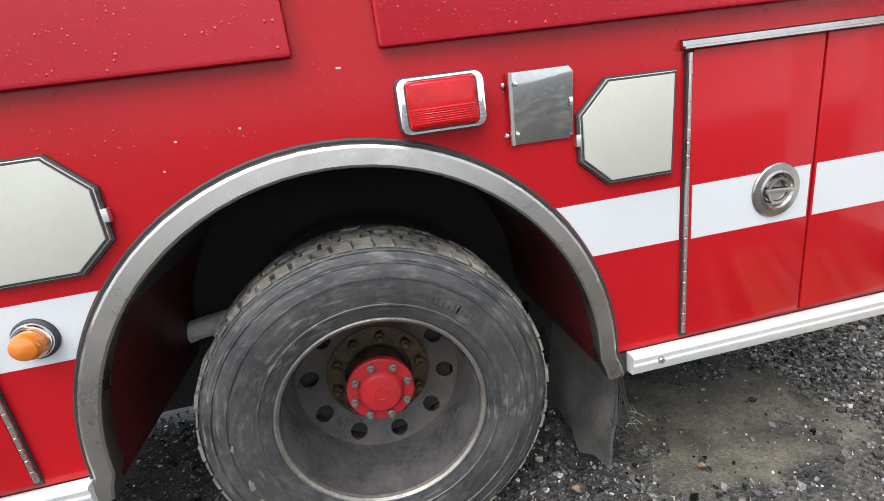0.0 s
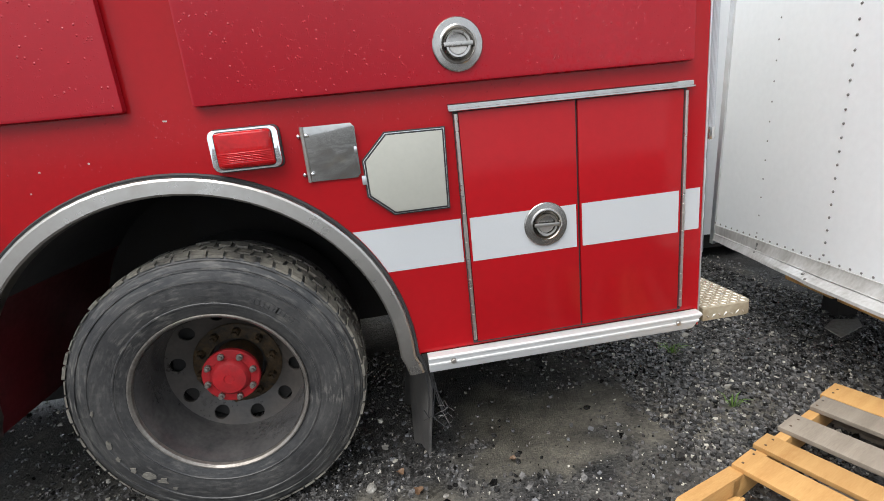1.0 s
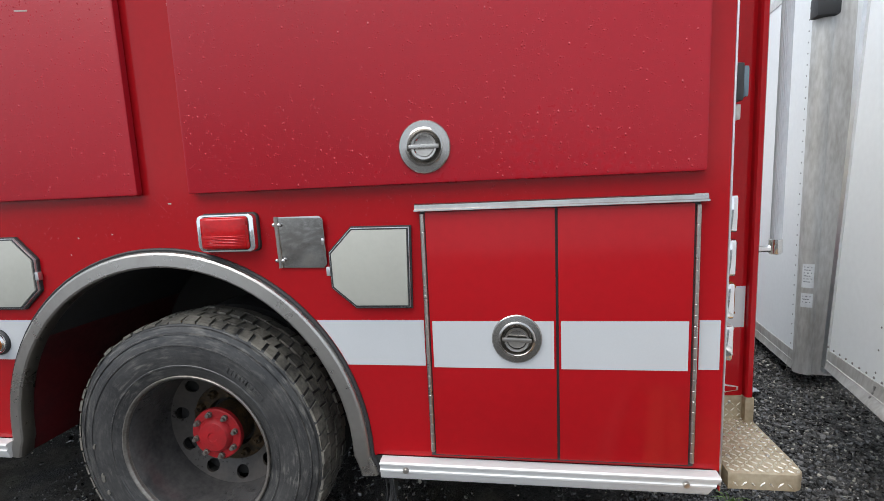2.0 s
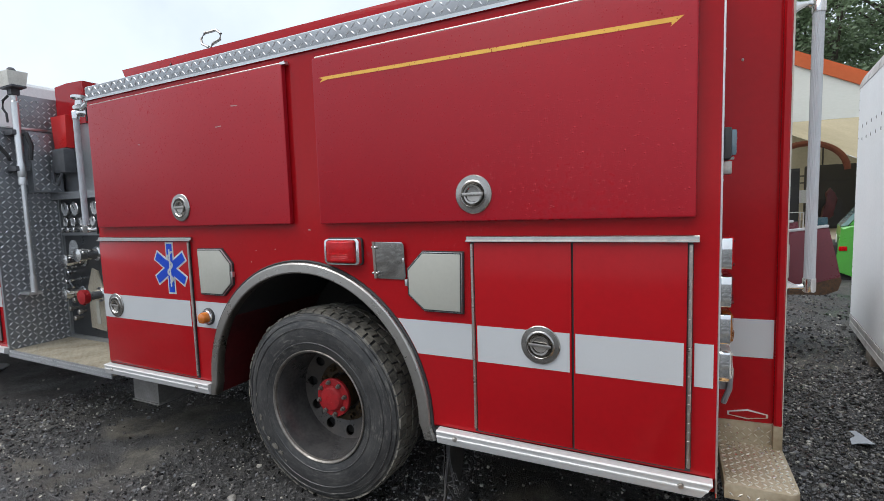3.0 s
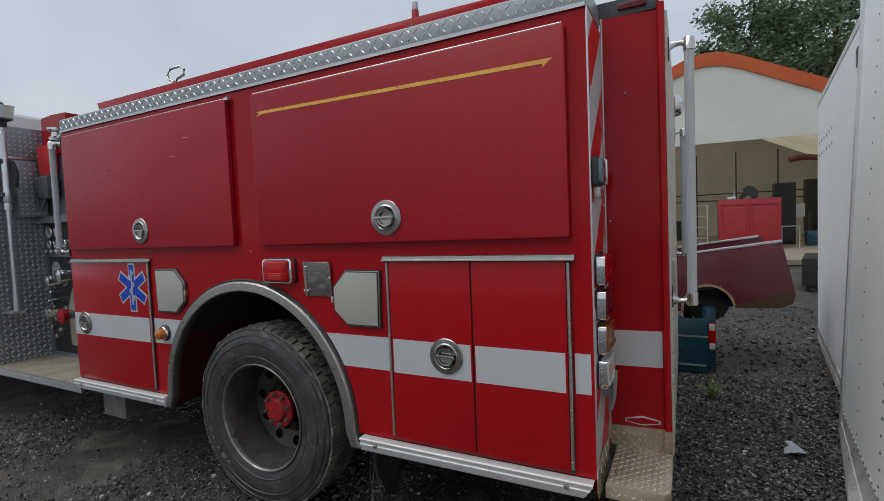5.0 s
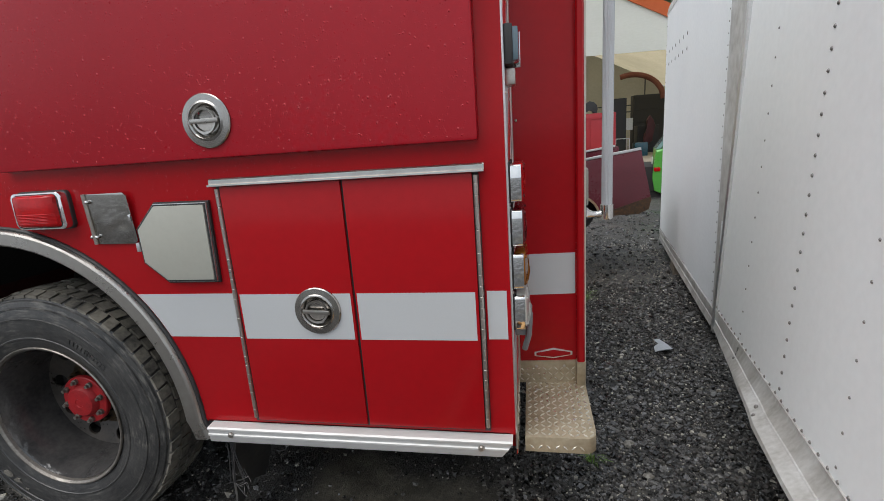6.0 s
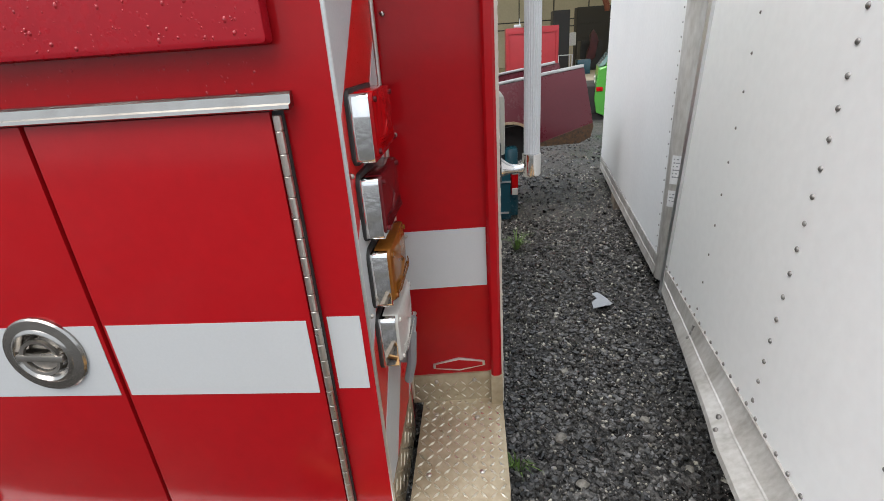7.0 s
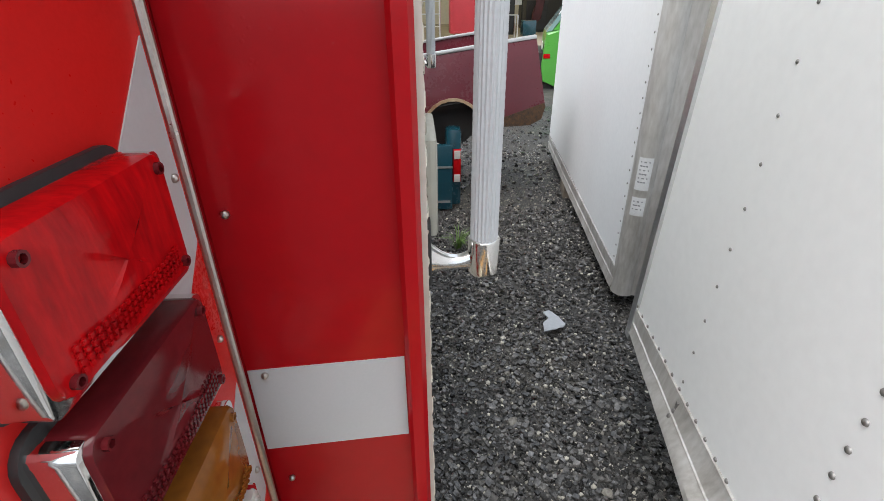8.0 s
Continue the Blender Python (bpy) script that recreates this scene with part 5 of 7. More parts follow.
# rear step
bm = B()
pts = [(1.838, 0.006), (2.030, 0.006), (2.048, 0.014), (2.060, 0.030), (2.062, 0.06), (2.062, 2.44), (1.838, 2.44)]
prism(bm, pts, "z", 0.562, 0.508, 0.004)
step = part("rear_step", bm, TREAD_DIRTY, truck, "cream-stained tread plate rear step")
bm = B()
bars(bm, (1.842, 0.014, 0.562), (1, 0, 0), (0, 1, 0), 0.215, 0.37, 0.0215, 0.024, 0.0075, 0.003)
bars(bm, (1.846, 0.006, 0.513), (1, 0, 0), (0, 0, 1), 0.185, 0.042, 0.026, 0.023, 0.007, 0.002)
tagged(part("tread_pattern", bm, TREAD_WORN, step, smooth=0), kind="stuff")
for x, y in ((1.875, 0.10), (2.0, 0.11), (1.88, 0.30), (1.99, 0.29)):
    bm = B()
    ball(bm, (x, y, 0.563), 0.007, (1, 1, 0.5), seg=8)
    part("screw_head", bm, STEEL_HINGE, step)
bm = B()
box(bm, 1.70, 2.0, 0.85, 0.95, 0.36, 0.51)
part("step_bracket", bm, UNDER, truck)

# rear wall of the hose bed, lamps and grab rails
bm = B()
box(bm, 2.056, 2.066, YP + 0.0, 2.07, 0.545, 2.40)
rear = part("rear_wall", bm, PALE_TREAD, truck, "pale tread plate rear wall")
bm = B()
bars(bm, (2.066, YP + 0.01, 0.56), (0, 1, 0), (0, 0, 1), 0.25, 1.4)
tagged(part("tread_pattern", bm, TREAD_WORN, rear, smooth=0), kind="stuff")
bm = B()
box(bm, 1.83, 2.056, 2.07, 2.11, 0.545, 2.41)
part("rear_side_panel", bm, RED, truck)
bm = B()
box(bm, XR, 2.056, 0.41, 2.07, 2.25, 2.40)
part("hose_bed_floor", bm, TREAD, truck)
bm = B()
box(bm, 2.064, 2.082, 0.43, 0.60, 1.235, 1.372, 0.008)
part("rear_flood_lamp", bm, COVER, truck, "cream lamp housing on the rear wall")


def grab_rail(x, y, z0, z1, name_label, foot, r=0.019):
    """An upright rail with a knurled grip, held by two cast cups on curved arms."""
    bm = B()
    seg, step = 44, 0.0052
    rows = int((z1 - z0) / step)
    rings = []
    for i in range(rows + 1):
        ring = []
        for k in range(seg):
            rr = r * (1.0 if k % 2 else 0.93) * (1.0 if i % 2 else 0.985)
            a = 2 * math.pi * k / seg
            ring.append(bm.verts.new((x + rr * math.cos(a), y + rr * math.sin(a), z0 + step * i)))
        rings.append(ring)
    for p, q in zip(rings, rings[1:]):
        for k in range(seg):
            bm.faces.new((p[k], p[(k + 1) % seg], q[(k + 1) % seg], q[k]))
    rail = part("grab_rail", bm, RAIL_GREY, truck, name_label, smooth=0)
    dx, dy = foot
    for z, up in ((z0, -1), (z1, 1)):
        bm = B()
        lathe(bm, [(r * 1.02, z - up * 0.020), (r * 1.15, z - up * 0.018), (r * 1.15, z + up * 0.030), (r * 0.9, z + up * 0.036), (0.001, z + up * 0.036)], (x, y, 0), 28, "z")
        # curved arm, thin in its middle and spread at both ends
        n = 12
        rows2 = []
        for i in range(n + 1):
            f = i / n
            half = 0.011 + 0.018 * (2 * f - 1) ** 2 + (0.006 if i == n else 0)
            deep = 0.009 + 0.007 * f
            cx, cy = x + dx * f, y + dy * f
            zc = z + up * 0.010 + up * 0.007 * math.sin(math.pi * f)
            rows2.append([bm.verts.new((cx + (0 if dx else 1) * deep * math.cos(t), cy + (1 if dx else 0) * deep * math.cos(t), zc + half * math.sin(t))) for t in (2 * math.pi * k / 12 for k in range(12))])
        for p, q in zip(rows2, rows2[1:]):
            for k in range(12):
                bm.faces.new((p[k], p[(k + 1) % 12], q[(k + 1) % 12], q[k]))
        bm.faces.new(rows2[0])
        bm.faces.new(rows2[-1])
        part("rail_bracket", bm, CHROME, rail, "cast chrome rail bracket", smooth=45)
        bm = B()
        box(bm, x + dx - 0.002, x + dx + 0.006, y + dy - 0.019, y + dy + 0.019, z - 0.045, z + 0.045, 0.003)
        part("mounting_gasket", bm, BLACK, rail)
    return rail


grab_rail(2.143, 0.415, 1.222, 2.255, "vertical ribbed aluminium grab rail at the rear", (-0.078, 0.0))
grab_rail(2.118, 1.98, 1.31, 2.14, "vertical grab rail on the far rear side", (-0.055, 0.0))
bm = B()
lathe(bm, [(0.001, 0.052), (0.04, 0.048), (0.065, 0.032), (0.075, 0.0), (0.070, -0.008), (0.001, -0.009)], (0, 0, 0), 24, "x")
bmesh.ops.translate(bm, verts=bm.verts, vec=(2.074, 1.98, 2.34))
part("chrome_lamp", bm, CHROME, truck, "round chrome rear lamp")

# bracket, lamp and pipe at the top of the rear panel
bm = B()
box(bm, 1.77, 2.036, YP - 0.010, YP + 0.040, 2.412, 2.482, 0.004)
part("top_bracket", bm, GREY, truck, "dark grey steel bracket")
bm = B()
box(bm, 1.880, 1.990, YP - 0.022, YP - 0.008, 2.434, 2.458, 0.004)
part("top_marker_lamp", bm, LENS_DARK, truck, "narrow red marker lamp")
bm = B()
lathe(bm, [(0.030, 2.482), (0.022, 2.50), (0.022, 2.53), (0.028, 2.535), (0.016, 2.56), (0.016, 2.62)], (2.005, YP + 0.03, 0), 14, "z")
part("lamp_socket", bm, STEEL, truck)
bm = B()
tube(bm, [(2.005, YP + 0.03, 2.60), (2.03, YP + 0.05, 2.585), (2.08, YP + 0.10, 2.60), (2.16, YP + 0.16, 2.60)], 0.016, 10)
part("pipe_arm", bm, RED_DARK, truck)


# ---- pump bay ----
bm = B()
box(bm, -3.24, X0, 0.0, 0.46, 0.470, 0.505)
board = part("running_board", bm, BOARD, truck, "dirty tan tread plate running board")
bm = B()
for k in range(26):
    y = 0.022 + k * 0.0168
    box(bm, -3.23, X0 - 0.005, y, y + 0.007, 0.505, 0.5085)
tagged(part("board_ribs", bm, BOARD, board), kind="stuff")
bm = B()
box(bm, -3.24, X0, -0.008, 0.0, 0.455, 0.515)
front_edge = part("board_edge", bm, TREAD, board)
bm = B()
bars(bm, (-3.24, -0.008, 0.458), (1, 0, 0), (0, 0, 1), 1.43, 0.056, 0.026, 0.022, 0.007, 0.002)
tagged(part("tread_pattern", bm, TREAD_BRIGHT, board, smooth=0), kind="stuff")

XC = -3.24                              # tread plate wall facing the pump bay
bm = B()
box(bm, XC - 0.03, XC, 0.0, 2.40, 0.49, 2.325)
cross = part("bay_wall", bm, TREAD_BAY, truck, "bright tread plate wall beside the pump panel")
bm = B()
bars(bm, (XC, 0.006, 0.50), (0, 1, 0), (0, 0, 1), 0.46, 1.82, 0.040, 0.040, 0.012, 0.0035)
tagged(part("tread_pattern", bm, TREAD_BRIGHT, cross, smooth=0), kind="stuff")
bm = B()
box(bm, XC, XC + 0.10, 0.24, 0.46, 1.80, 2.30, 0.006)
ovr = part("bay_box", bm, TREAD_BAY, truck, "tread plate box above the gauges")
bm = B()
bars(bm, (XC + 0.10, 0.245, 1.81), (0, 1, 0), (0, 0, 1), 0.21, 0.48, 0.040, 0.040, 0.012, 0.0035)
tagged(part("tread_pattern", bm, TREAD_BRIGHT, ovr, smooth=0), kind="stuff")
bm = B()
box(bm, -4.2, XC + 0.012, -0.004, 0.50, 2.325, 2.345, 0.003)
part("crew_box_cap", bm, ALU, truck)

PY = 0.46                               # pump panel
bm = B()
box(bm, XC, X0, PY, PY + 0.04, 0.53, 1.74)
pump = part("pump_panel", bm, BLACK_PANEL, truck, "black pump panel with gauges and valves")
bm = B()
box(bm, XC, X0, PY + 0.02, PY + 0.06, 1.74, 2.40)
box(bm, XC, X0, PY - 0.02, PY, 0.505, 0.535)
box(bm, XC + 0.005, XC + 0.03, PY - 0.02, PY, 0.53, 1.74)
box(bm, XC, X0, PY - 0.015, PY, 1.425, 1.450)
box(bm, XC, X0, PY - 0.06, PY + 0.02, 1.74, 1.80)
part("panel_frame", bm, TREAD, pump, "metal frame of the pump panel")


def gauge(x, z, r):
    bm = B()
    lathe(bm, [(r, PY), (r, PY - 0.020), (r * 0.9, PY - 0.024), (r * 0.86, PY - 0.016), (r * 0.86, PY - 0.012)], (x, 0, z), 24)
    g = part("gauge", bm, CHROME, pump, "round gauge with chrome rim")
    bm = B()
    lathe(bm, [(r * 0.86, PY - 0.010), (r * 0.86, PY - 0.017), (0.001, PY - 0.017)], (x, 0, z), 24)
    part("gauge_face", bm, GAUGE, g)
    bm = B()
    vs = box(bm, -0.003, 0.003, PY - 0.0195, PY - 0.0172, -r * 0.1, r * 0.7)
    bmesh.ops.transform(bm, matrix=pose(x, 0, z, 0, -50 + 400 * (x % 0.2), 0), verts=bm.verts)
    part("gauge_needle", bm, BLACK, g)


for gx in (-3.13, -2.98, -2.68, -2.50):
    gauge(gx, 1.655, 0.062)
for gx in (-3.14, -3.02, -2.88, -2.72, -2.60, -2.45):
    gauge(gx, 1.545, 0.042)


def knob(x, z, mat=CHROME, r=0.024, out=0.05):
    bm = B()
    lathe(bm, [(r * 0.5, PY), (r * 0.5, PY - out * 0.5), (r, PY - out * 0.6), (r, PY - out), (r * 0.7, PY - out * 1.1), (0.001, PY - out * 1.1)], (x, 0, z), 16)
    part("valve_knob", bm, mat, pump)


for gx in (-3.15, -3.06, -2.97, -2.84, -2.72, -2.60):
    knob(gx, 1.475)
for gx, gz in ((-3.13, 1.18), (-3.10, 1.10), (-3.14, 1.02), (-3.02, 1.16), (-3.14, 0.93), (-3.04, 0.86), (-3.12, 0.78), (-2.98, 0.76), (-3.05, 0.70)):
    knob(gx, gz, CHROME if gz > 1.0 else STEEL_HINGE, 0.022, 0.06)


def outlet(x, z, r, cap, label, out=0.16):
    bm = B()
    lathe(bm, [(r * 1.35, PY), (r * 1.35, PY - 0.015), (r, PY - 0.02), (r, PY - out * 0.6), (r * 1.15, PY - out * 0.65), (r * 1.15, PY - out * 0.8)], (x, 0, z), 24)
    o = part("pump_outlet", bm, CHROME, pump, label)
    bm = B()
    lathe(bm, [(r * 1.2, PY - out * 0.72), (r * 1.25, PY - out), (r * 0.5, PY - out * 1.05), (0.001, PY - out * 1.05)], (x, 0, z), 20)
    for k in range(3):
        a = 2 * math.pi * k / 3 + 0.4
        ball(bm, (x + r * 1.3 * math.cos(a), PY - out * 0.86, z + r * 1.3 * math.sin(a)), r * 0.22, seg=8)
    part("outlet_cap", bm, cap, o)


outlet(-2.93, 1.22, 0.048, CHROME, "chrome capped hose outlet")
outlet(-2.72, 1.27, 0.045, CHROME, "chrome capped hose outlet")
outlet(-2.72, 0.92, 0.048, HUB_RED, "hose inlet with red cap", 0.16)
outlet(-2.98, 0.93, 0.040, CHROME, "chrome pump inlet")
bm = B()
lathe(bm, [(0.072, PY), (0.072, PY - 0.008), (0.001, PY - 0.009)], (-3.08, 0, 1.28), 28)
for v in bm.verts:
    v.co.z = 1.28 + (v.co.z - 1.28) * 1.45
oval = part("intake_plate", bm, GAUGE, pump, "oval metal plate with slots")
for k in (-1, 0, 1):
    bm = B()
    box(bm, -3.11, -3.05, PY - 0.012, PY - 0.008, 1.275 + 0.035 * k, 1.285 + 0.035 * k)
    part("plate_slot", bm, WHITE_TAPE, oval)
bm = B()
prism(bm, [(-2.90, 0.62), (-2.68, 0.60), (-2.66, 0.95), (-2.74, 1.12), (-2.82, 1.14), (-2.90, 0.98)], "y", PY - 0.010, PY)
part("valve_plate", bm, BOARD, pump, "worn tan valve plate")
bm = B()
box(bm, -2.80, -2.75, PY - 0.013, PY - 0.008, 0.66, 0.86)
part("pump_label", bm, COVER, pump, "narrow cream label on the panel")
for pts in ([(-3.0, PY, 1.05), (-3.0, PY - 0.10, 1.04), (-2.9, PY - 0.12, 0.99)], [(-3.02, PY, 1.16), (-3.03, PY - 0.08, 1.17), (-2.94, PY - 0.10, 1.18)]):
    bm = B()
    tube(bm, pts, 0.010, 8)
    part("valve_handle", bm, CHROME, pump)

# red hose cover and hanging bag above the bay
bm = B()
prism(bm, [(-3.14, 2.36), (-3.14, 2.70), (-2.95, 2.71), (-2.72, 2.70), (-2.72, 2.36)], "y", 0.46, 1.9)
part("hose_cover", bm, RED, truck, "red hose cover box above the pump")
bm = B()
prism(bm, [(-3.11, 2.165), (-3.13, 2.44), (-2.90, 2.44), (-2.92, 2.17)], "y", 0.40, 0.46, 0.008)
part("hose_flap", bm, RED_TAPE, truck, "bright red hose flap")
bm = B()
box(bm, -3.09, -2.90, 0.36, 0.46, 1.955, 2.165, 0.03)
tube(bm, [(-3.10, 0.40, 2.15), (-3.12, 0.38, 2.00), (-3.10, 0.37, 1.88), (-3.04, 0.37, 1.86), (-2.98, 0.38, 1.96)], 0.012, 8)
part("canvas_bag", bm, GREY, truck, "dark grey canvas bag with strap")
bm = B()
box(bm, -3.0, -1.9, 1.0, 1.5, 2.40, 2.52)
part("pump_top", bm, TREAD, truck)

# grab rail at the front of the body, with capped pipe above
grab_rail(-1.935, -0.010, 1.505, 2.250, "vertical aluminium grab rail at the pump bay", (0.115, 0.02), 0.019)
bm = B()
lathe(bm, [(0.020, 2.255), (0.020, 2.29), (0.042, 2.30), (0.044, 2.32), (0.030, 2.33), (0.026, 2.36), (0.050, 2.375), (0.050, 2.39), (0.001, 2.392)], (-1.95, 0.03, 0), 20, "z")
part("capped_pipe", bm, CHROME, truck, "chrome capped pipe")
bm = B()
tube(bm, [(-1.93, 0.03, 2.30), (-1.87, 0.04, 2.33), (-1.82, 0.05, 2.36)], 0.022, 10)
part("pipe_elbow", bm, CHROME, truck)

# telescopic flood light
LX, LY = -3.12, 0.16
bm = B()
lathe(bm, [(0.018, 0.985), (0.018, 1.90)], (LX, LY, 0), 14, "z")
lathe(bm, [(0.030, 1.86), (0.030, 1.90), (0.026, 1.92), (0.030, 1.93), (0.030, 2.02), (0.026, 2.03), (0.026, 2.52), (0.020, 2.53), (0.020, 2.60)], (LX, LY, 0), 16, "z")
lathe(bm, [(0.024, 0.97), (0.024, 1.11)], (LX, LY, 0), 14, "z")
mast = part("light_mast", bm, ALU, truck, "telescopic aluminium light mast")
bm = B()
prism(bm, [(LX - 0.085, LY - 0.065), (LX + 0.085, LY - 0.065), (LX + 0.105, LY + 0.065), (LX - 0.105, LY + 0.065)], "z", 2.64, 2.75)
for v in bm.verts:
    if v.co.z < 2.7:
        v.co.x, v.co.y = LX + (v.co.x - LX) * 0.8, LY + (v.co.y - LY) * 0.8
part("flood_lamp", bm, LAMP_BODY, mast, "beige flood lamp head")
bm = B()
box(bm, LX - 0.10, LX + 0.10, LY - 0.05, LY + 0.05, 2.625, 2.642, 0.004)
box(bm, LX - 0.035, LX + 0.035, LY - 0.03, LY + 0.03, 2.575, 2.625, 0.006)
part("lamp_swivel", bm, GREY, mast)
bm = B()
lathe(bm, [(0.03, 2.749), (0.03, 2.775), (0.018, 2.79), (0.001, 2.79)], (LX, LY, 0), 12, "z")
part("lamp_cap", bm, GREY, mast)
bm = B()
tube(bm, [(LX - 0.02, LY - 0.03, 2.57), (LX - 0.06, LY - 0.05, 2.53), (LX - 0.075, LY - 0.05, 2.47), (LX - 0.05, LY - 0.04, 2.43), (LX - 0.045, LY - 0.04, 2.36)], 0.009, 8)
part("lamp_cable", bm, BLACK, mast)
for z in (1.99, 2.28):
    bm = B()
    box(bm, XC, LX + 0.02, LY - 0.045, LY + 0.045, z - 0.02, z + 0.02, 0.004)
    part("mast_clamp", bm, GREY, mast)
bm = B()
box(bm, XC, LX + 0.02, LY - 0.05, LY + 0.05, 0.95, 0.975, 0.004)
part("mast_foot", bm, ALU, mast)
bm = B()
tube(bm, [(XC + 0.03, 0.02, 2.19), (XC + 0.05, 0.035, 2.20), (XC + 0.06, 0.11, 2.08), (XC + 0.05, 0.115, 2.06)], 0.015, 8)
part("mast_lever", bm, BLACK, mast, "black lever on the light mast")
bm = B()
tube(bm, [(LX + 0.03, LY + 0.04, 2.28), (LX + 0.05, LY + 0.06, 2.18), (LX + 0.04, LY + 0.05, 2.06)], 0.018, 8)
part("mast_grip", bm, BLACK, mast)

# box hanging under the front sill
bm = B()
box(bm, -1.84, -1.56, 0.15, 0.16, 0.255, 0.51)
box(bm, -1.57, -1.56, 0.16, 0.55, 0.255, 0.51)
box(bm, -1.84, -1.83, 0.16, 0.55, 0.255, 0.51)
box(bm, -1.85, -1.55, 0.14, 0.56, 0.245, 0.257, 0.002)
part("sill_box", bm, material("grimy_bare_metal", (0.26, 0.25, 0.24), 0.5, 0.5, (0.14, 0.13, 0.12), 6, 0.8, 60, bump=0.1), truck, "bare metal box under the sill")

# ---- crew cab ----
CAB0, CAB1 = -7.9, -4.22
BELT = 1.74
bm = B()
outline = [(CAB0, 0.60), (CAB0, BELT), (CAB1, BELT), (CAB1, 0.545)]
outline += [(FX + 0.72, 0.545)] + [(FX + 0.72 * math.cos(a), 0.60 + 0.72 * math.sin(a)) for a in (math.pi * k / 24 for k in range(25))] + [(FX - 0.72, 0.545)]
prism(bm, outline, "y", 0.0, 2.4)
part("cab_lower", bm, RED_GLOSS, truck, "glossy red lower cab")
bm = B()
roof = [(CAB0 + 0.25, BELT), (CAB0 + 0.45, 2.36), (CAB0 + 0.6, 2.42), (-5.90, 2.46), (-5.86, 2.50), (-5.55, 2.82), (-5.45, 2.86), (-4.35, 2.96), (CAB1 - 0.02, 2.95), (CAB1, 2.92), (CAB1, BELT)]
prism(bm, roof, "y", 0.0, 2.4, 0.03)
part("cab_upper", bm, WHITE_CAB, truck, "white raised-roof upper cab")
bm = B()
tube(bm, [(-5.86, 0.0, 2.50), (-5.55, 0.0, 2.83), (-5.45, 0.0, 2.875), (-4.4, 0.0, 2.965)], 0.018, 8)
tube(bm, [(CAB0 + 0.6, 0.0, 2.44), (-5.92, 0.0, 2.475)], 0.022, 8)
part("roof_gutter", bm, WHITE_CAB, truck)


def cab_window(x0, x1, z0, z1, split=None, frame=0.05):
    bm = B()
    for a in ((x0 - frame, x1 + frame, z1, z1 + frame), (x0 - frame, x1 + frame, z0 - frame, z0), (x0 - frame, x0, z0, z1), (x1, x1 + frame, z0, z1)):
        box(bm, a[0], a[1], -0.016, 0.004, a[2], a[3], 0.003)
    if split:
        box(bm, x0, x1, -0.014, 0.004, split - 0.022, split + 0.022, 0.003)
    w = part("cab_window", bm, WHITE_CAB, truck, "cab window with dark glass")
    bm = B()
    box(bm, x0, x1, -0.005, 0.002, z0, z1)
    part("pane", bm, DARK_GLASS, w)


cab_window(-5.07, -4.42, 1.86, 2.74, 2.40, 0.06)
cab_window(-5.80, -5.45, 1.90, 2.44, None, 0.025)
cab_window(-7.0, -6.20, 1.86, 2.30, None, 0.05)
bm = B()
prism(bm, [(0.20 + 0.15 * math.copysign(abs(math.cos(a)) ** 0.5, math.cos(a)), 2.44 + 0.075 * math.copysign(abs(math.sin(a)) ** 0.5, math.sin(a))) for a in (math.pi * (k + 0.5) / 12 for k in range(24))], "x", CAB1, CAB1 + 0.012)
w = part("rear_cab_window", bm, BLACK, truck, "small rounded window in the cab's back")
bm = B()
prism(bm, [(0.20 + 0.125 * math.copysign(abs(math.cos(a)) ** 0.5, math.cos(a)), 2.44 + 0.052 * math.copysign(abs(math.sin(a)) ** 0.5, math.sin(a))) for a in (math.pi * (k + 0.5) / 12 for k in range(24))], "x", CAB1 + 0.008, CAB1 + 0.016)
part("pane", bm, DARK_GLASS, w)
for x in (-4.30, -5.20, -6.10):
    bm = B()
    box(bm, x - 0.006, x + 0.006, -0.003, 0.002, 0.60, 2.40 if x < -5.3 else 2.88)
    part("door_gap", bm, BLACK, truck)
bm = B()
box(bm, CAB0, -4.32, -0.0025, 0.001, 1.675, 1.692)
part("gold_line", bm, YELLOW, truck, "thin gold line under the belt")
for a, b in ((-5.19, -4.32), (-4.28, CAB1)):
    stripe(truck, [(a, 0.85), (b, 0.85), (b, 1.02), (a, 1.02)], 0.0)
stripe(truck, [(CAB0, 0.85), (-6.75, 0.85), (-6.75, 1.02), (CAB0, 1.02)], 0.0)
bm = B()
prev = []
for k in range(31):
    a = math.pi * k / 30
    row = [bm.verts.new((FX + r * math.cos(a), y, 0.60 + r * math.sin(a))) for r, y in ((0.715, 0.02), (0.715, -0.03), (0.755, -0.035), (0.77, -0.02), (0.77, 0.0))]
    if prev:
        for i in range(4):
            bm.faces.new((prev[i], prev[i + 1], row[i + 1], row[i]))
    prev = row
part("front_arch_trim", bm, STEEL, truck, "stainless front wheel arch trim", smooth=40)
bm = B()
box(bm, FX - 0.71, FX + 0.71, 0.5, 0.52, 0.5, 1.30)
part("front_wheel_well", bm, UNDER, truck)
bm = B()
box(bm, -5.20, CAB1, -0.02, 0.04, 0.51, 0.545, 0.004)
part("cab_sill", bm, RUB_ALU, truck)
bm = B()
box(bm, -5.62, -5.56, -0.02, 0.0, 1.44, 1.55, 0.006)
part("cab_marker_lamp", bm, LENS_ORANGE, truck, "small amber cab marker lamp")
for x in (-4.52, -6.16):
    grab_rail(x, -0.075, 1.52, 2.03, "vertical aluminium cab grab rail", (0.0, 0.072), 0.018)
    bm = B()
    box(bm, x - 0.03, x + 0.03, -0.02, 0.0, 1.24, 1.46, 0.006)
    part("cab_door_handle", bm, CHROME, truck, "chrome paddle door handle")

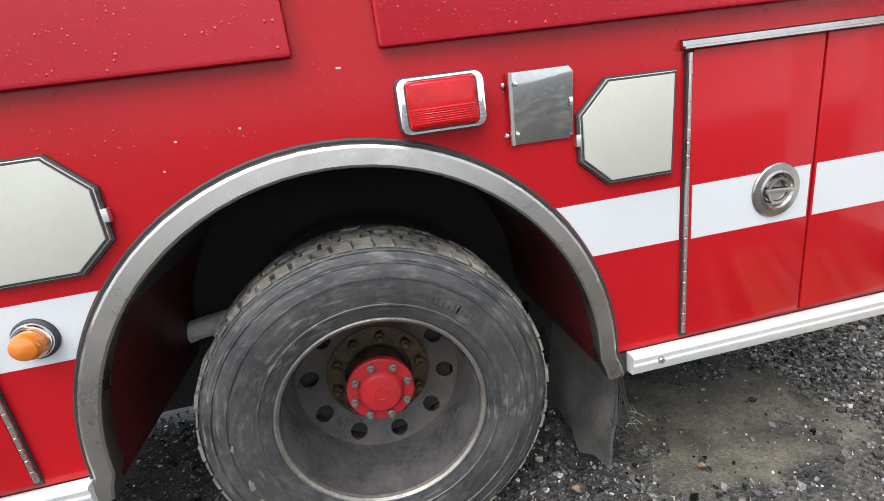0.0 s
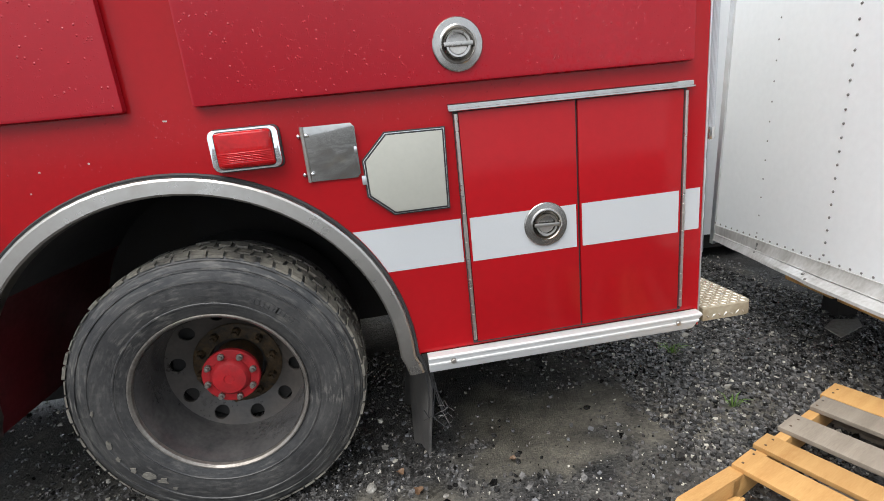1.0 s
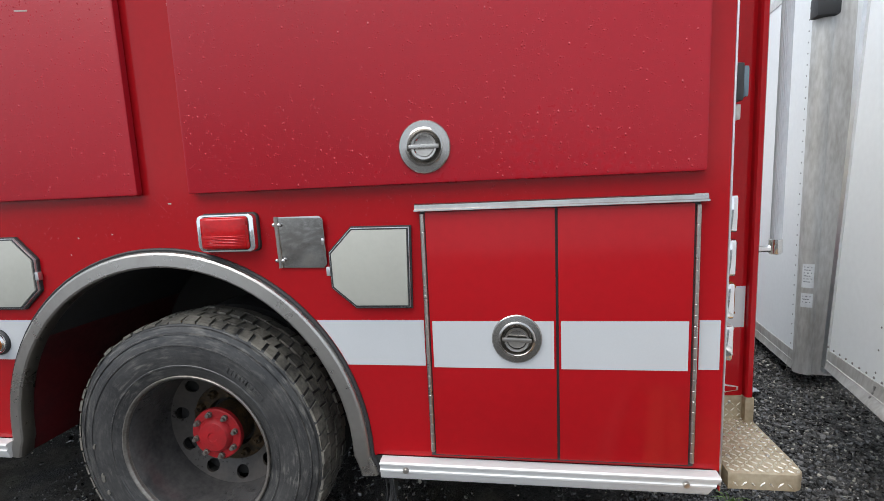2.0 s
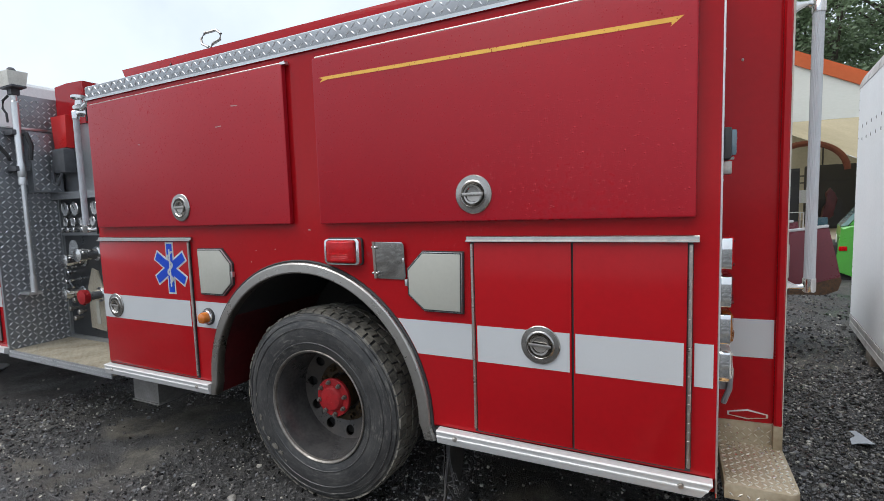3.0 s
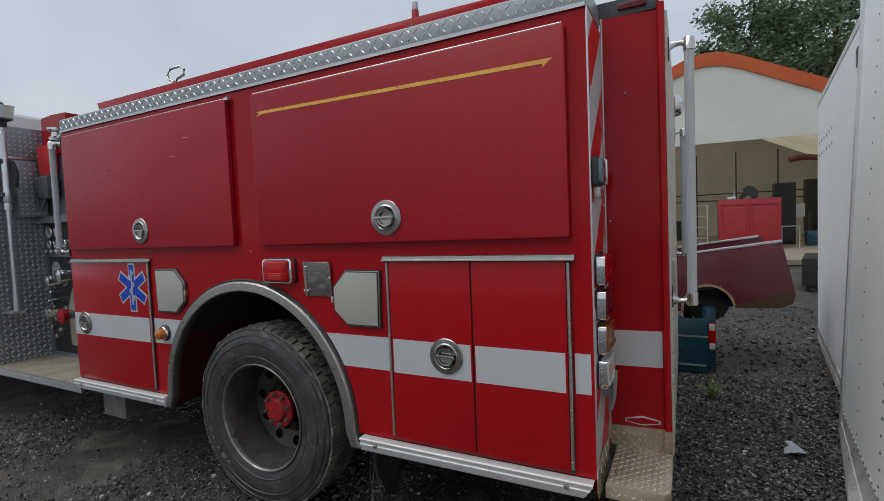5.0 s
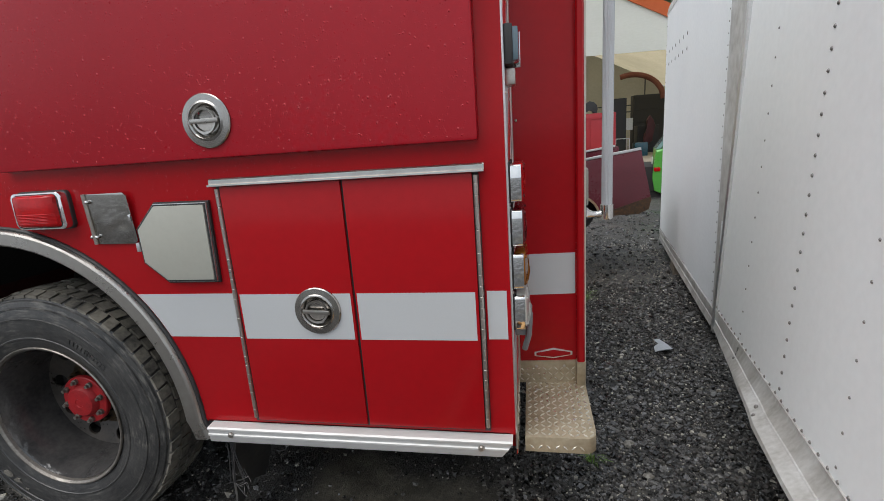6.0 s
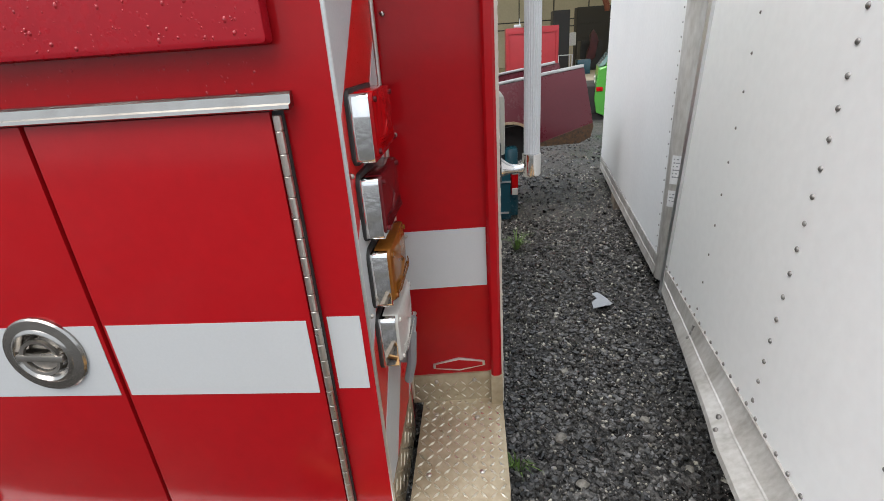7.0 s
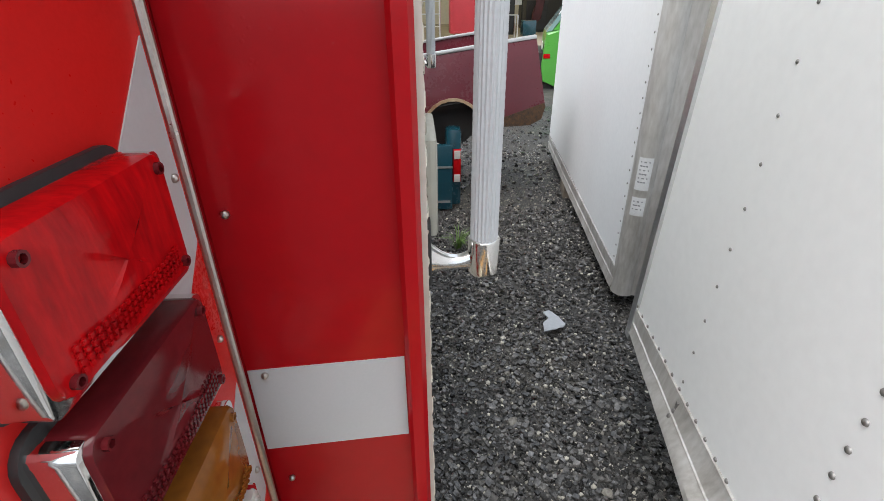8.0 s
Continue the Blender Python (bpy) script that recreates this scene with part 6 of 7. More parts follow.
# crew box between cab and pump bay
bm = B()
box(bm, CAB1, XC - 0.03, 0.0, 2.4, 0.50, 2.325)
crew = part("crew_box", bm, RED, truck, "red equipment box behind the cab")
bm = B()
box(bm, -4.10, XC - 0.10, -0.014, 0.0, 0.56, 2.29, 0.004)
d = part("equipment_door", bm, RED_GLOSS, truck, "tall red equipment door with round latch")
flush_handle("latch", -3.50, 1.425, 0.080, d, -0.014)
stripe(d, [(-4.08, 0.865), (XC - 0.12, 0.865), (XC - 0.12, 1.030), (-4.08, 1.030)], -0.014)
stripe(truck, [(XC - 0.085, 0.865), (XC - 0.035, 0.865), (XC - 0.035, 1.030), (XC - 0.085, 1.030)], 0.0)
hinge(XC - 0.095, 0.58, 2.28, d)
bm = B()
prism(bm, [(0.0, 0.53), (-0.035, 0.53), (-0.04, 0.49), (0.0, 0.47)], "x", -4.22, XC)
part("crew_box_rail", bm, RUB_ALU, truck)
bm = B()
box(bm, XC - 0.06, XC - 0.004, 0.22, 2.35, 2.346, 2.615, 0.003)
rb = part("upper_bay_wall", bm, TREAD_BAY, truck, "tread plate wall above the equipment box")
bm = B()
bars(bm, (XC - 0.004, 0.23, 2.35), (0, 1, 0), (0, 0, 1), 2.1, 0.26, 0.040, 0.040, 0.012, 0.0035)
tagged(part("tread_pattern", bm, TREAD_BRIGHT, rb, smooth=0), kind="stuff")


# ---- white truck boxes standing beside the engine ----


def rivet_mesh():
    bm = B()
    lathe(bm, [(0.0062, 0.0), (0.0055, -0.002), (0.0035, -0.0036), (0.0004, -0.0042)], (0, 0, 0), 8, "x")
    return finish("rivet", bm, RIVET, 60)


def cargo_box(name, corner, turn, length, width, z0, z1, rail_h, label, flare, roof_r, columns, lean):
    """A riveted box with its side along local y (0 at its far end, growing negative towards the near end)."""
    ob = thing(name, label, "cargo box", (0, 0, 0))
    ob.matrix_world = pose(corner[0], corner[1], 0, 0, 0, turn) @ pose(0, 0, 0.65, 0, lean, 0) @ pose(0, 0, -0.65)
    bm = B()
    prof = [(0.0, z0 + rail_h), (0.0, z1)] + [(roof_r - roof_r * math.cos(a), z1 + roof_r * 0.85 * math.sin(a)) for a in (math.pi / 2 * k / 8 for k in range(1, 9))]
    prof += [(width - roof_r, z1 + roof_r * 0.85), (width, z1), (width, z0 + rail_h)]
    prism(bm, prof[:2] + [(width, z1), (width, z0 + rail_h)], "y", -length, 0.0)
    body = part("side_panel", bm, BOX_WHITE, ob, "white painted riveted sheet side")
    bm = B()
    prism(bm, [(-0.004, z1)] + [(roof_r - (roof_r + 0.004) * math.cos(a), z1 + roof_r * 0.85 * math.sin(a)) for a in (math.pi / 2 * k / 8 for k in range(1, 9))] + [(width - roof_r, z1 + roof_r * 0.85), (width, z1)], "y", -length - 0.01, 0.01)
    part("roof", bm, BOX_ALU, ob, "rounded grey aluminium roof edge", smooth=40)
    bm = B()
    f = flare
    rows = []
    steps = 60
    for k in range(steps + 1):
        y = -length * k / steps
        g = f * (0.12 + 0.88 * min(1.0, -y / 0.95) ** 1.3) + (0.006 * noise.noise((y * 5.0, z0, 0.0)) if f > 0.02 else 0)
        dent = 0.004 * noise.noise((y * 9.0, 2.0, z0))
        prof2 = [(0.002, z0 + rail_h + 0.012), (-0.006, z0 + rail_h + 0.012), (-0.008, z0 + rail_h - 0.004), (-g * 0.45 + dent, z0 + rail_h * 0.52),
                 (-g * 0.45 - 0.005 + dent, z0 + rail_h * 0.50), (-g * 0.45 + dent, z0 + rail_h * 0.46), (-g, z0 + 0.014), (-g - 0.004, z0 + dent), (0.03, z0), (0.03, z0 + rail_h)]
        rows.append([bm.verts.new((p[0], y, p[1])) for p in prof2])
    for p, q in zip(rows, rows[1:]):
        for k in range(len(p)):
            bm.faces.new((p[k], p[(k + 1) % len(p)], q[(k + 1) % len(p)], q[k]))
    bm.faces.new(rows[0])
    bm.faces.new(rows[-1])
    rail = part("bottom_rail", bm, BOX_ALU, ob, "dented bare aluminium bottom rail")
    bm = B()
    box(bm, 0.05, width - 0.05, -length + 0.05, -0.05, z0 - 0.02, z0 + rail_h - 0.01)
    part("box_floor", bm, UNDER, ob)
    mesh = rivet_mesh()

    def rivet(x, y, z, s=1.0):
        r = new("rivet", mesh)
        r.parent = ob
        r.location = (x, y, z)
        r.scale = (s, s, s)

    for y, step, s in columns:
        z = z0 + rail_h + 0.05
        while z < z1 - 0.02:
            rivet(-0.0005, y, z, s)
            z += step
    y = -0.03
    while y > -min(length, 1.75):
        rivet(-0.007, y, z0 + rail_h + 0.028, 1.05)
        y -= 0.058
    return ob, body, rail


near_box, near_side, near_rail = cargo_box("truck_box", (2.834, 1.235), -7.1, 2.3, 2.3, 0.432, 3.05, 0.092,
                                           "white riveted truck box standing beside the fire engine", 0.080, 0.10,
                                           ((-0.016, 0.048, 0.8), (-0.43, 0.105, 0.8), (-0.912, 0.062, 1.15), (-1.33, 0.105, 0.8)), 2.2)
bm = B()
prism(bm, [(-0.012, -0.03), (-0.012, 0.010), (0.05, 0.014), (0.05, -0.0), (0.002, -0.004), (0.002, -0.03)], "z", 0.405, 2.95)
part("corner_angle", bm, ALU, near_box, "bright aluminium corner angle")
for x, y, z in ((-0.012, -0.455, 0.485), (-0.020, -0.455, 0.463), (-0.064, -0.90, 0.448), (-0.046, -0.86, 0.462)):
    bm = B()
    ball(bm, (x, y, z), 0.010, (0.8, 1, 1), seg=10)
    part("bolt", bm, RIVET, near_box)
bm = B()
box(bm, -0.014, -0.003, -0.461, -0.452, 0.487, 0.520)
part("rail_joint", bm, RIVET, near_box)
for a in ((-1.05, -0.75), (-1.35, -1.08)):
    bm = B()
    box(bm, -0.050, 0.10, a[0], a[1], 0.402, 0.430, 0.004)
    part("floor_board", bm, WOOD_NEW, near_box, "splintered wooden floor edge")
for y in (-1.9, -0.5):
    for xa in (0.5, 1.7):
        bm = B()
        box(bm, xa, xa + 0.12, y, y + 0.12, 0.0, 0.413)
        part("box_stand", bm, UNDER, near_box)

far_box, far_side, far_rail = cargo_box("truck_box", (3.455, 4.86), -7.1, 2.86, 2.3, 0.110, 2.70, 0.115,
                                        "white riveted truck box farther along the lane", 0.012, 0.34,
                                        ((-0.03, 0.10, 0.8), (-2.80, 0.07, 0.9)), 0.0)
for z in (2.15, 2.28):
    for k in range(6):
        r = new("rivet", bpy.data.meshes["rivet"])
        r.parent = far_box
        r.location = (-0.0005, -0.25 - 0.22 * k, z)
        r.scale = (1.2, 1.2, 3.0)
bm = B()
pr = [(0.055 + 0.062 * math.cos(a), -2.86 + 0.062 * math.sin(a)) for a in (math.pi * (0.95 + 0.75 * k / 12) for k in range(13))]
prism(bm, pr + [(0.2, -2.92), (0.2, -2.82)], "z", 0.092, 2.95)
post = part("corner_post", bm, BOX_ALU, far_box, "rounded grey aluminium corner post")
for z0, z1 in ((0.700, 0.862), (0.566, 0.662)):
    bm = B()
    pts = [(0.055 + 0.0635 * math.cos(a), -2.86 + 0.0635 * math.sin(a)) for a in (math.pi * (1.20 + 0.34 * k / 6) for k in range(7))]
    inner = [(0.055 + 0.060 * math.cos(a), -2.86 + 0.060 * math.sin(a)) for a in (math.pi * (1.20 + 0.34 * k / 6) for k in range(7))]
    prism(bm, pts + inner[::-1], "z", z0, z1)
    part("paper_label", bm, LABEL, far_box, "faded paper label stuck to the post")
    for k in range(6 if z0 > 0.6 else 3):
        bm = B()
        zz = z1 - 0.02 - 0.02 * k
        a0, a1 = 1.25, 1.25 + 0.22 - 0.04 * (k % 2)
        p1 = [(0.055 + 0.0640 * math.cos(math.pi * a), -2.86 + 0.0640 * math.sin(math.pi * a)) for a in (a0, (a0 + a1) / 2, a1)]
        p2 = [(0.055 + 0.0632 * math.cos(math.pi * a), -2.86 + 0.0632 * math.sin(math.pi * a)) for a in (a0, (a0 + a1) / 2, a1)]
        prism(bm, p1 + p2[::-1], "z", zz - 0.004, zz + 0.002)
        part("label_print", bm, INK, far_box)
bm = B()
box(bm, -0.03, 0.10, -2.97, -2.86, 2.42, 2.55, 0.02)
part("corner_lamp", bm, BLACK, far_box, "dark marker lamp at the roof corner")
bm = B()
box(bm, -0.02, 0.10, -1.25, -1.05, -0.02, 0.112, 0.004)
part("support_block", bm, WOOD_OLD, far_box)

# ---- pallet ----
pallet = thing("pallet", "broken wooden pallet of new and grey boards lying on gravel", "pallet")
pallet.matrix_world = pose(2.455, -0.028, 0.0, 0, 0, 22.0 + 180)


def plank(s0, s1, l0, l1, z0, z1, mat, name="deck_board", label="", tilt=0.0):
    """s runs along the pallet's edge from its far corner, l across it."""
    bm = B()
    box(bm, s0, s1, l0, l1, z0, z1, 0.003)
    for v in bm.verts:
        v.co.z += tilt * (v.co.x - s0)
        v.co.x += 0.0025 * math.sin(v.co.y * 17 + s0 * 40)
    ob = part(name, bm, mat, pallet, label)
    return ob


for s0, s1, mat, l0, lab in ((0.0, 0.135, WOOD_NEW, 0.0, "new yellow pine board"), (0.140, 0.255, WOOD_OLD, 0.012, "grey weathered board"),
                             (0.345, 0.475, WOOD_OLD, 0.0, "grey weathered board"), (0.545, 0.645, WOOD_NEW, -0.004, "new yellow pine board"),
                             (0.675, 0.800, WOOD_NEW, 0.006, "new yellow pine board"), (1.00, 1.10, WOOD_OLD, 0.10, "grey weathered board")):
    plank(s0, s1, l0, 1.05, 0.112, 0.131, mat, label=lab)
for l in (0.01, 0.50, 1.0):
    plank(0.0, 1.12 if l > 0.1 else 0.86, l, l + 0.038, 0.019, 0.112, WOOD_NEW, "stringer", label="pine stringer under the boards")
bm = B()
pts = [(0.80, 0.115), (1.10, 0.150), (1.145, 0.120), (1.13, 0.055), (1.04, 0.060), (0.95, 0.035), (0.84, 0.040)]
prism(bm, pts, "y", 0.0, 0.048)
part("split_stringer", bm, WOOD_NEW, pallet, "split and splintered stringer end")
for k in range(6):
    bm = B()
    vs = box(bm, 0.86, 1.10 - 0.02 * k, 0.05 + 0.014 * k, 0.060 + 0.014 * k, 0.05, 0.062 + 0.006 * (k % 3))
    bmesh.ops.rotate(bm, verts=vs, cent=(0.9, 0.08, 0.05), matrix=Euler((0, radians(-6 + 3 * k), radians(4 * k - 6))).to_matrix())
    part("splinter", bm, WOOD_NEW, pallet)
for s0, s1 in ((0.02, 0.13), (0.50, 0.61), (0.99, 1.10)):
    plank(s0, s1, 0.0, 1.05, 0.0, 0.019, WOOD_OLD, "bottom_board")
for s in (0.05, 0.09, 0.18, 0.23, 0.38, 0.44, 0.57, 0.62, 0.70, 0.77):
    bm = B()
    lathe(bm, [(0.0045, 0.131), (0.0045, 0.1325), (0.001, 0.1325)], (s, 0.028, 0), 6, "z")
    part("nail", bm, RUST, pallet)

# ---- litter, stones, weeds ----
bm = B()
pts = [(0, 0), (0.05, -0.02), (0.10, -0.01), (0.14, 0.03), (0.13, 0.08), (0.09, 0.12), (0.05, 0.115), (0.06, 0.07), (0.02, 0.055)]
prism(bm, pts, "z", 0.0, 0.004)
bmesh.ops.subdivide_edges(bm, edges=bm.edges[:], cuts=2, use_grid_fill=True)
for v in bm.verts:
    v.co.z += 0.018 * math.sin(v.co.x * 25) + 0.25 * max(0, v.co.y - 0.06)
bmesh.ops.transform(bm, matrix=pose(2.66, 1.74, ground_z(2.7, 1.8) + 0.022, 0, 0, 15), verts=bm.verts)
solo("plastic_scrap", bm, LITTER, "torn grey plastic scrap lying on gravel", "litter")
bm = B()
pts = [(0, 0), (0.22, 0.03), (0.30, 0.10), (0.18, 0.16), (0.05, 0.12)]
prism(bm, pts, "z", 0.0, 0.008)
bmesh.ops.transform(bm, matrix=pose(3.02, 0.45, ground_z(3.1, 0.5) + 0.012, 0, 0, 10), verts=bm.verts)
solo("flat_scrap", bm, STONE_PALE, "flat grey scrap under the truck box", "litter")


def stone(x, y, s, seed, label, flat=0.55):
    bm = B()
    bmesh.ops.create_icosphere(bm, subdivisions=2, radius=s)
    for v in bm.verts:
        k = 1 + 0.35 * noise.noise(v.co * (1.3 / s) + Vector((seed, 0, 0)))
        v.co = Vector((v.co.x * k, v.co.y * k * 0.8, v.co.z * k * flat))
    bmesh.ops.transform(bm, matrix=pose(x, y, ground_z(x, y) + s * flat * 0.4, 0, 0, seed * 70), verts=bm.verts)
    solo("stone", bm, STONE_DULL, label, "stone", "larger stones on the gravel", smooth=0)


for i, (x, y, s) in enumerate(((0.44, 0.02, 0.024), (-0.49, -0.16, 0.030), (0.72, -0.10, 0.012), (0.92, -0.42, 0.014), (1.10, -0.50, 0.012),
                               (2.31, 0.77, 0.030), (2.67, 0.87, 0.022), (2.35, 0.55, 0.024), (2.75, 0.62, 0.02), (2.2, 0.35, 0.02), (2.40, 1.2, 0.024), (2.62, 1.35, 0.02))):
    stone(x, y, s, i + 1, "pale weathered stone among dark gravel")


def tuft(x, y, n, h, seed):
    rng = random.Random(seed)
    bm = B()
    for k in range(n):
        a, lean, hh = rng.uniform(0, 6.3), rng.uniform(0.3, 1.3), h * rng.uniform(0.5, 1.1)
        d = Vector((math.cos(a), math.sin(a), 0))
        s = Vector((-d.y, d.x, 0)) * 0.0035
        p = Vector((x, y, ground_z(x, y))) + d * rng.uniform(0, 0.02)
        q = p + d * lean * hh * 0.4 + Vector((0, 0, hh * 0.7))
        t = p + d * lean * hh + Vector((0, 0, hh * 0.75))
        v = [bm.verts.new(c) for c in (p - s, p + s, q + s * 0.8, q - s * 0.8, t)]
        bm.faces.new(v[:4])
        bm.faces.new((v[3], v[2], v[4]))
    solo("weed", bm, GRASS, "small green tuft of grass in the gravel", "grass", "weeds in the gravel", smooth=0)


tuft(2.30, 2.75, 40, 0.16, 1)
tuft(2.13, 0.62, 22, 0.09, 2)
tuft(2.08, 0.10, 12, 0.07, 4)

def fallen_leaf(x, y, s, turn, seed):
    rng = random.Random(seed)
    bm = B()
    rim = [bm.verts.new((s * math.cos(a) * (0.5 + 0.18 * math.sin(3 * a + seed)), s * 0.62 * math.sin(a), 0.006 + 0.010 * abs(math.cos(a)) + rng.uniform(0, 0.003))) for a in (2 * math.pi * k / 14 for k in range(14))]
    mid = bm.verts.new((0, 0, 0.004))
    for k in range(14):
        bm.faces.new((mid, rim[k], rim[(k + 1) % 14]))
    bmesh.ops.transform(bm, matrix=pose(x, y, ground_z(x, y) + 0.006, 0, 0, turn), verts=bm.verts)
    solo("fallen_leaf", bm, DEAD_LEAF, "small dull brown dead leaf on wet gravel", "leaf", "dead leaves on the gravel")


DEAD_LEAF = material("dead_leaf", (0.15, 0.085, 0.045), 0.6, 0, (0.08, 0.045, 0.025), 40, 0.8, 200)
for i, (lx, ly, ls) in enumerate(((0.62, -0.06, 0.034), (0.56, 0.06, 0.028), (1.02, 0.02, 0.022))):
    fallen_leaf(lx, ly, ls, 40 * i, i + 1)

# ring lying under the engine by the front wheel
bm = B()
lathe(bm, [(0.10, 0.0), (0.17, 0.012), (0.19, 0.03), (0.17, 0.034), (0.10, 0.016)], (-4.75, 0.35, 0.015), 24, "z", closed=True)
for k in range(3):
    a = k * 2.1
    tube(bm, [(-4.75, 0.35, 0.03), (-4.75 + 0.13 * math.cos(a), 0.35 + 0.13 * math.sin(a), 0.03)], 0.012, 6)
solo("hub_cap", bm, ALU, "pale metal hub cap lying under the fire engine", "hub cap")

# ---- scrapped pickup beds and a green car ----
bed = thing("pickup_bed", "maroon scrapped pickup bed propped at a slant", "pickup truck")
bed.matrix_world = pose(2.92, 3.50, 1.282, 0, -8.0, 2) @ Matrix.Scale(0.79, 4)
bm = B()
low = [(0.0, 0.0), (0.02, -0.30), (0.045, -0.58), (0.0, -0.72), (-0.12, -0.76), (-0.50, -0.735), (-0.58, -0.70)]
archp = [(-0.87 + 0.285 * math.cos(a), -0.69 + 0.285 * math.sin(a)) for a in (math.pi * k / 12 for k in range(13))]
prism(bm, low + archp + [(-1.17, -0.67), (-2.2, -0.60), (-2.2, 0.0)], "y", 0.0, 0.05, 0.012)
part("bed_side", bm, MAROON, bed, "maroon painted bed side")
bm = B()
prism(bm, [(0.04, -0.58), (0.045, -0.62), (0.0, -0.73), (-0.12, -0.77), (-0.58, -0.72), (-0.58, -0.69)], "y", -0.004, 0.006)
part("rusty_sill", bm, RUST, bed)
for ya in (-0.006, 1.5):
    bm = B()
    box(bm, -2.2, 0.0, ya, ya + 0.066, 0.0, 0.03, 0.008)
    part("bed_rail", bm, ALU, bed, "bright metal bed rail")
bm = B()
box(bm, -2.2, 0.05, 1.52, 1.56, -0.72, 0.0)
part("bed_side", bm, MAROON, bed)
bm = B()
box(bm, -2.2, 0.0, 0.05, 1.52, -0.50, -0.46)
box(bm, -2.2, -2.15, 0.05, 1.52, -0.5, -0.02)
part("bed_floor", bm, UNDER, bed)
bm = B()
pp = [(-0.87 + 0.30 * math.cos(a), -0.69 + 0.30 * math.sin(a)) for a in (math.pi * k / 12 for k in range(13))]
qq = [(-0.87 + 0.272 * math.cos(a), -0.69 + 0.272 * math.sin(a)) for a in (math.pi * k / 12 for k in range(13))]
prism(bm, pp + qq[::-1], "y", -0.012, 0.03)
part("arch_lip", bm, material("bare_arch_primer", (0.42, 0.34, 0.22), 0.8, 0, (0.25, 0.12, 0.06), 8, 0.9, 40), bed, "bare tan wheel arch lip")
bm = B()
lathe(bm, [(0.15, 0.12), (0.26, 0.12), (0.26, 0.34), (0.15, 0.34)], (-0.87, 0, -0.62), 20)
lathe(bm, [(0.24, 1.2), (0.24, 1.45)], (-0.87, 0, -0.62), 20)
box(bm, -2.0, -0.2, 0.3, 0.4, -0.75, -0.5)
part("bed_undercarriage", bm, UNDER, bed)
for xa, za in ((-1.15, -1.36), (-1.9, -1.22)):
    bm = B()
    box(bm, xa, xa + 0.1, 0.4, 1.2, za, -0.5)
    part("bed_prop", bm, UNDER, bed)

tb = thing("pickup_tail", "dark teal cut-off pickup tail sitting on the gravel", "pickup truck")
bm = B()
box(bm, 0.7, 2.31, 3.40, 3.46, 0.02, 0.55, 0.02)
part("tailgate", bm, TEAL, tb, "dark teal tailgate")
bm = B()
box(bm, 0.7, 2.31, 3.392, 3.40, 0.37, 0.385)
box(bm, 0.7, 2.29, 3.388, 3.40, 0.085, 0.10)
part("tailgate_crease", bm, ALU, tb)
bm = B()
box(bm, 2.26, 2.38, 3.44, 4.10, 0.04, 0.66, 0.03)
part("bed_corner", bm, TEAL, tb)
bm = B()
box(bm, 0.75, 2.27, 3.46, 4.1, 0.04, 0.20)
part("tail_floor", bm, UNDER, tb)
bm = B()
box(bm, 2.315, 2.375, 3.405, 3.45, 0.25, 0.51, 0.008)
lens = part("tail_lamp", bm, LENS_RED, tb, "red and white tail lamp")
for za, zb in ((0.44, 0.505), (0.255, 0.315)):
    bm = B()
    box(bm, 2.32, 2.37, 3.398, 3.41, za, zb, 0.004)
    part("lamp_window", bm, LENS_CLEAR, lens)

car = thing("green_car", "bright green car with stickered windscreen, front removed", "car")
car.matrix_world = pose(4.36, 8.95, 0.06, 0, 0, -12)
bm = B()
prism(bm, [(0.0, 0.12), (0.25, 0.02), (3.2, 0.10), (3.2, 0.98), (1.0, 1.02), (0.30, 1.00), (0.0, 0.94), (-0.05, 0.40)], "y", 0.0, 1.6, 0.04)
part("car_body", bm, GREEN, car, "bright green body")
bm = B()
prism(bm, [(0.12, 0.98), (0.62, 1.62), (2.3, 1.68), (3.1, 1.0)], "y", 0.10, 1.5, 0.03)
part("car_roof", bm, GREEN, car)
bm = B()
prism(bm, [(0.00, 0.95), (0.10, 0.97), (0.58, 1.62), (0.50, 1.64)], "y", 0.14, 1.46)
ws = part("windscreen", bm, material("car_glass", (0.20, 0.30, 0.30), 0.08, 0, (0.15, 0.23, 0.23), 2, 0.6, 20, coat=0.6), car, "pale reflecting windscreen")
bm = B()
vs = box(bm, -0.06, 0.06, -0.07, 0.07, 0.0, 0.006, m=pose(0.24, 0.30, 1.28, 0, -52, 0))
part("windscreen_sticker", bm, LABEL, car)
bm = B()
box(bm, -0.32, 0.0, 0.05, 1.55, 0.10, 0.62, 0.03)
lathe(bm, [(0.14, -0.02), (0.30, -0.02), (0.30, 0.20), (0.14, 0.20)], (0.02, 0.1, 0.24), 20)
part("engine_block", bm, UNDER, car, "dark bare engine parts")
bm = B()
box(bm, -0.02, 0.10, -0.012, 0.05, 0.52, 0.60, 0.01)
part("side_lamp", bm, LENS_RED, car)
bm = B()
prism(bm, [(0.75, 1.05), (0.86, 1.52), (2.1, 1.57), (2.6, 1.06)], "y", 0.088, 0.10)
part("side_window", bm, DARK_GLASS, car)
bm = B()
lathe(bm, [(0.30, -0.015), (0.30, 0.02), (0.17, 0.02), (0.16, -0.005), (0.001, -0.005)], (0.62, 0.0, 0.30), 22)
part("car_wheel", bm, RUBBER, car)
bm = B()
box(bm, -0.062, -0.04, 0.12, 0.50, 0.66, 0.80, 0.01)
part("headlamp", bm, LENS_CLEAR, car)

# ---- tent garage ----
TY, PK = 17.0, 2.85
tent = thing("tent_garage", "large white fabric tent garage with orange gable trim", "tent")


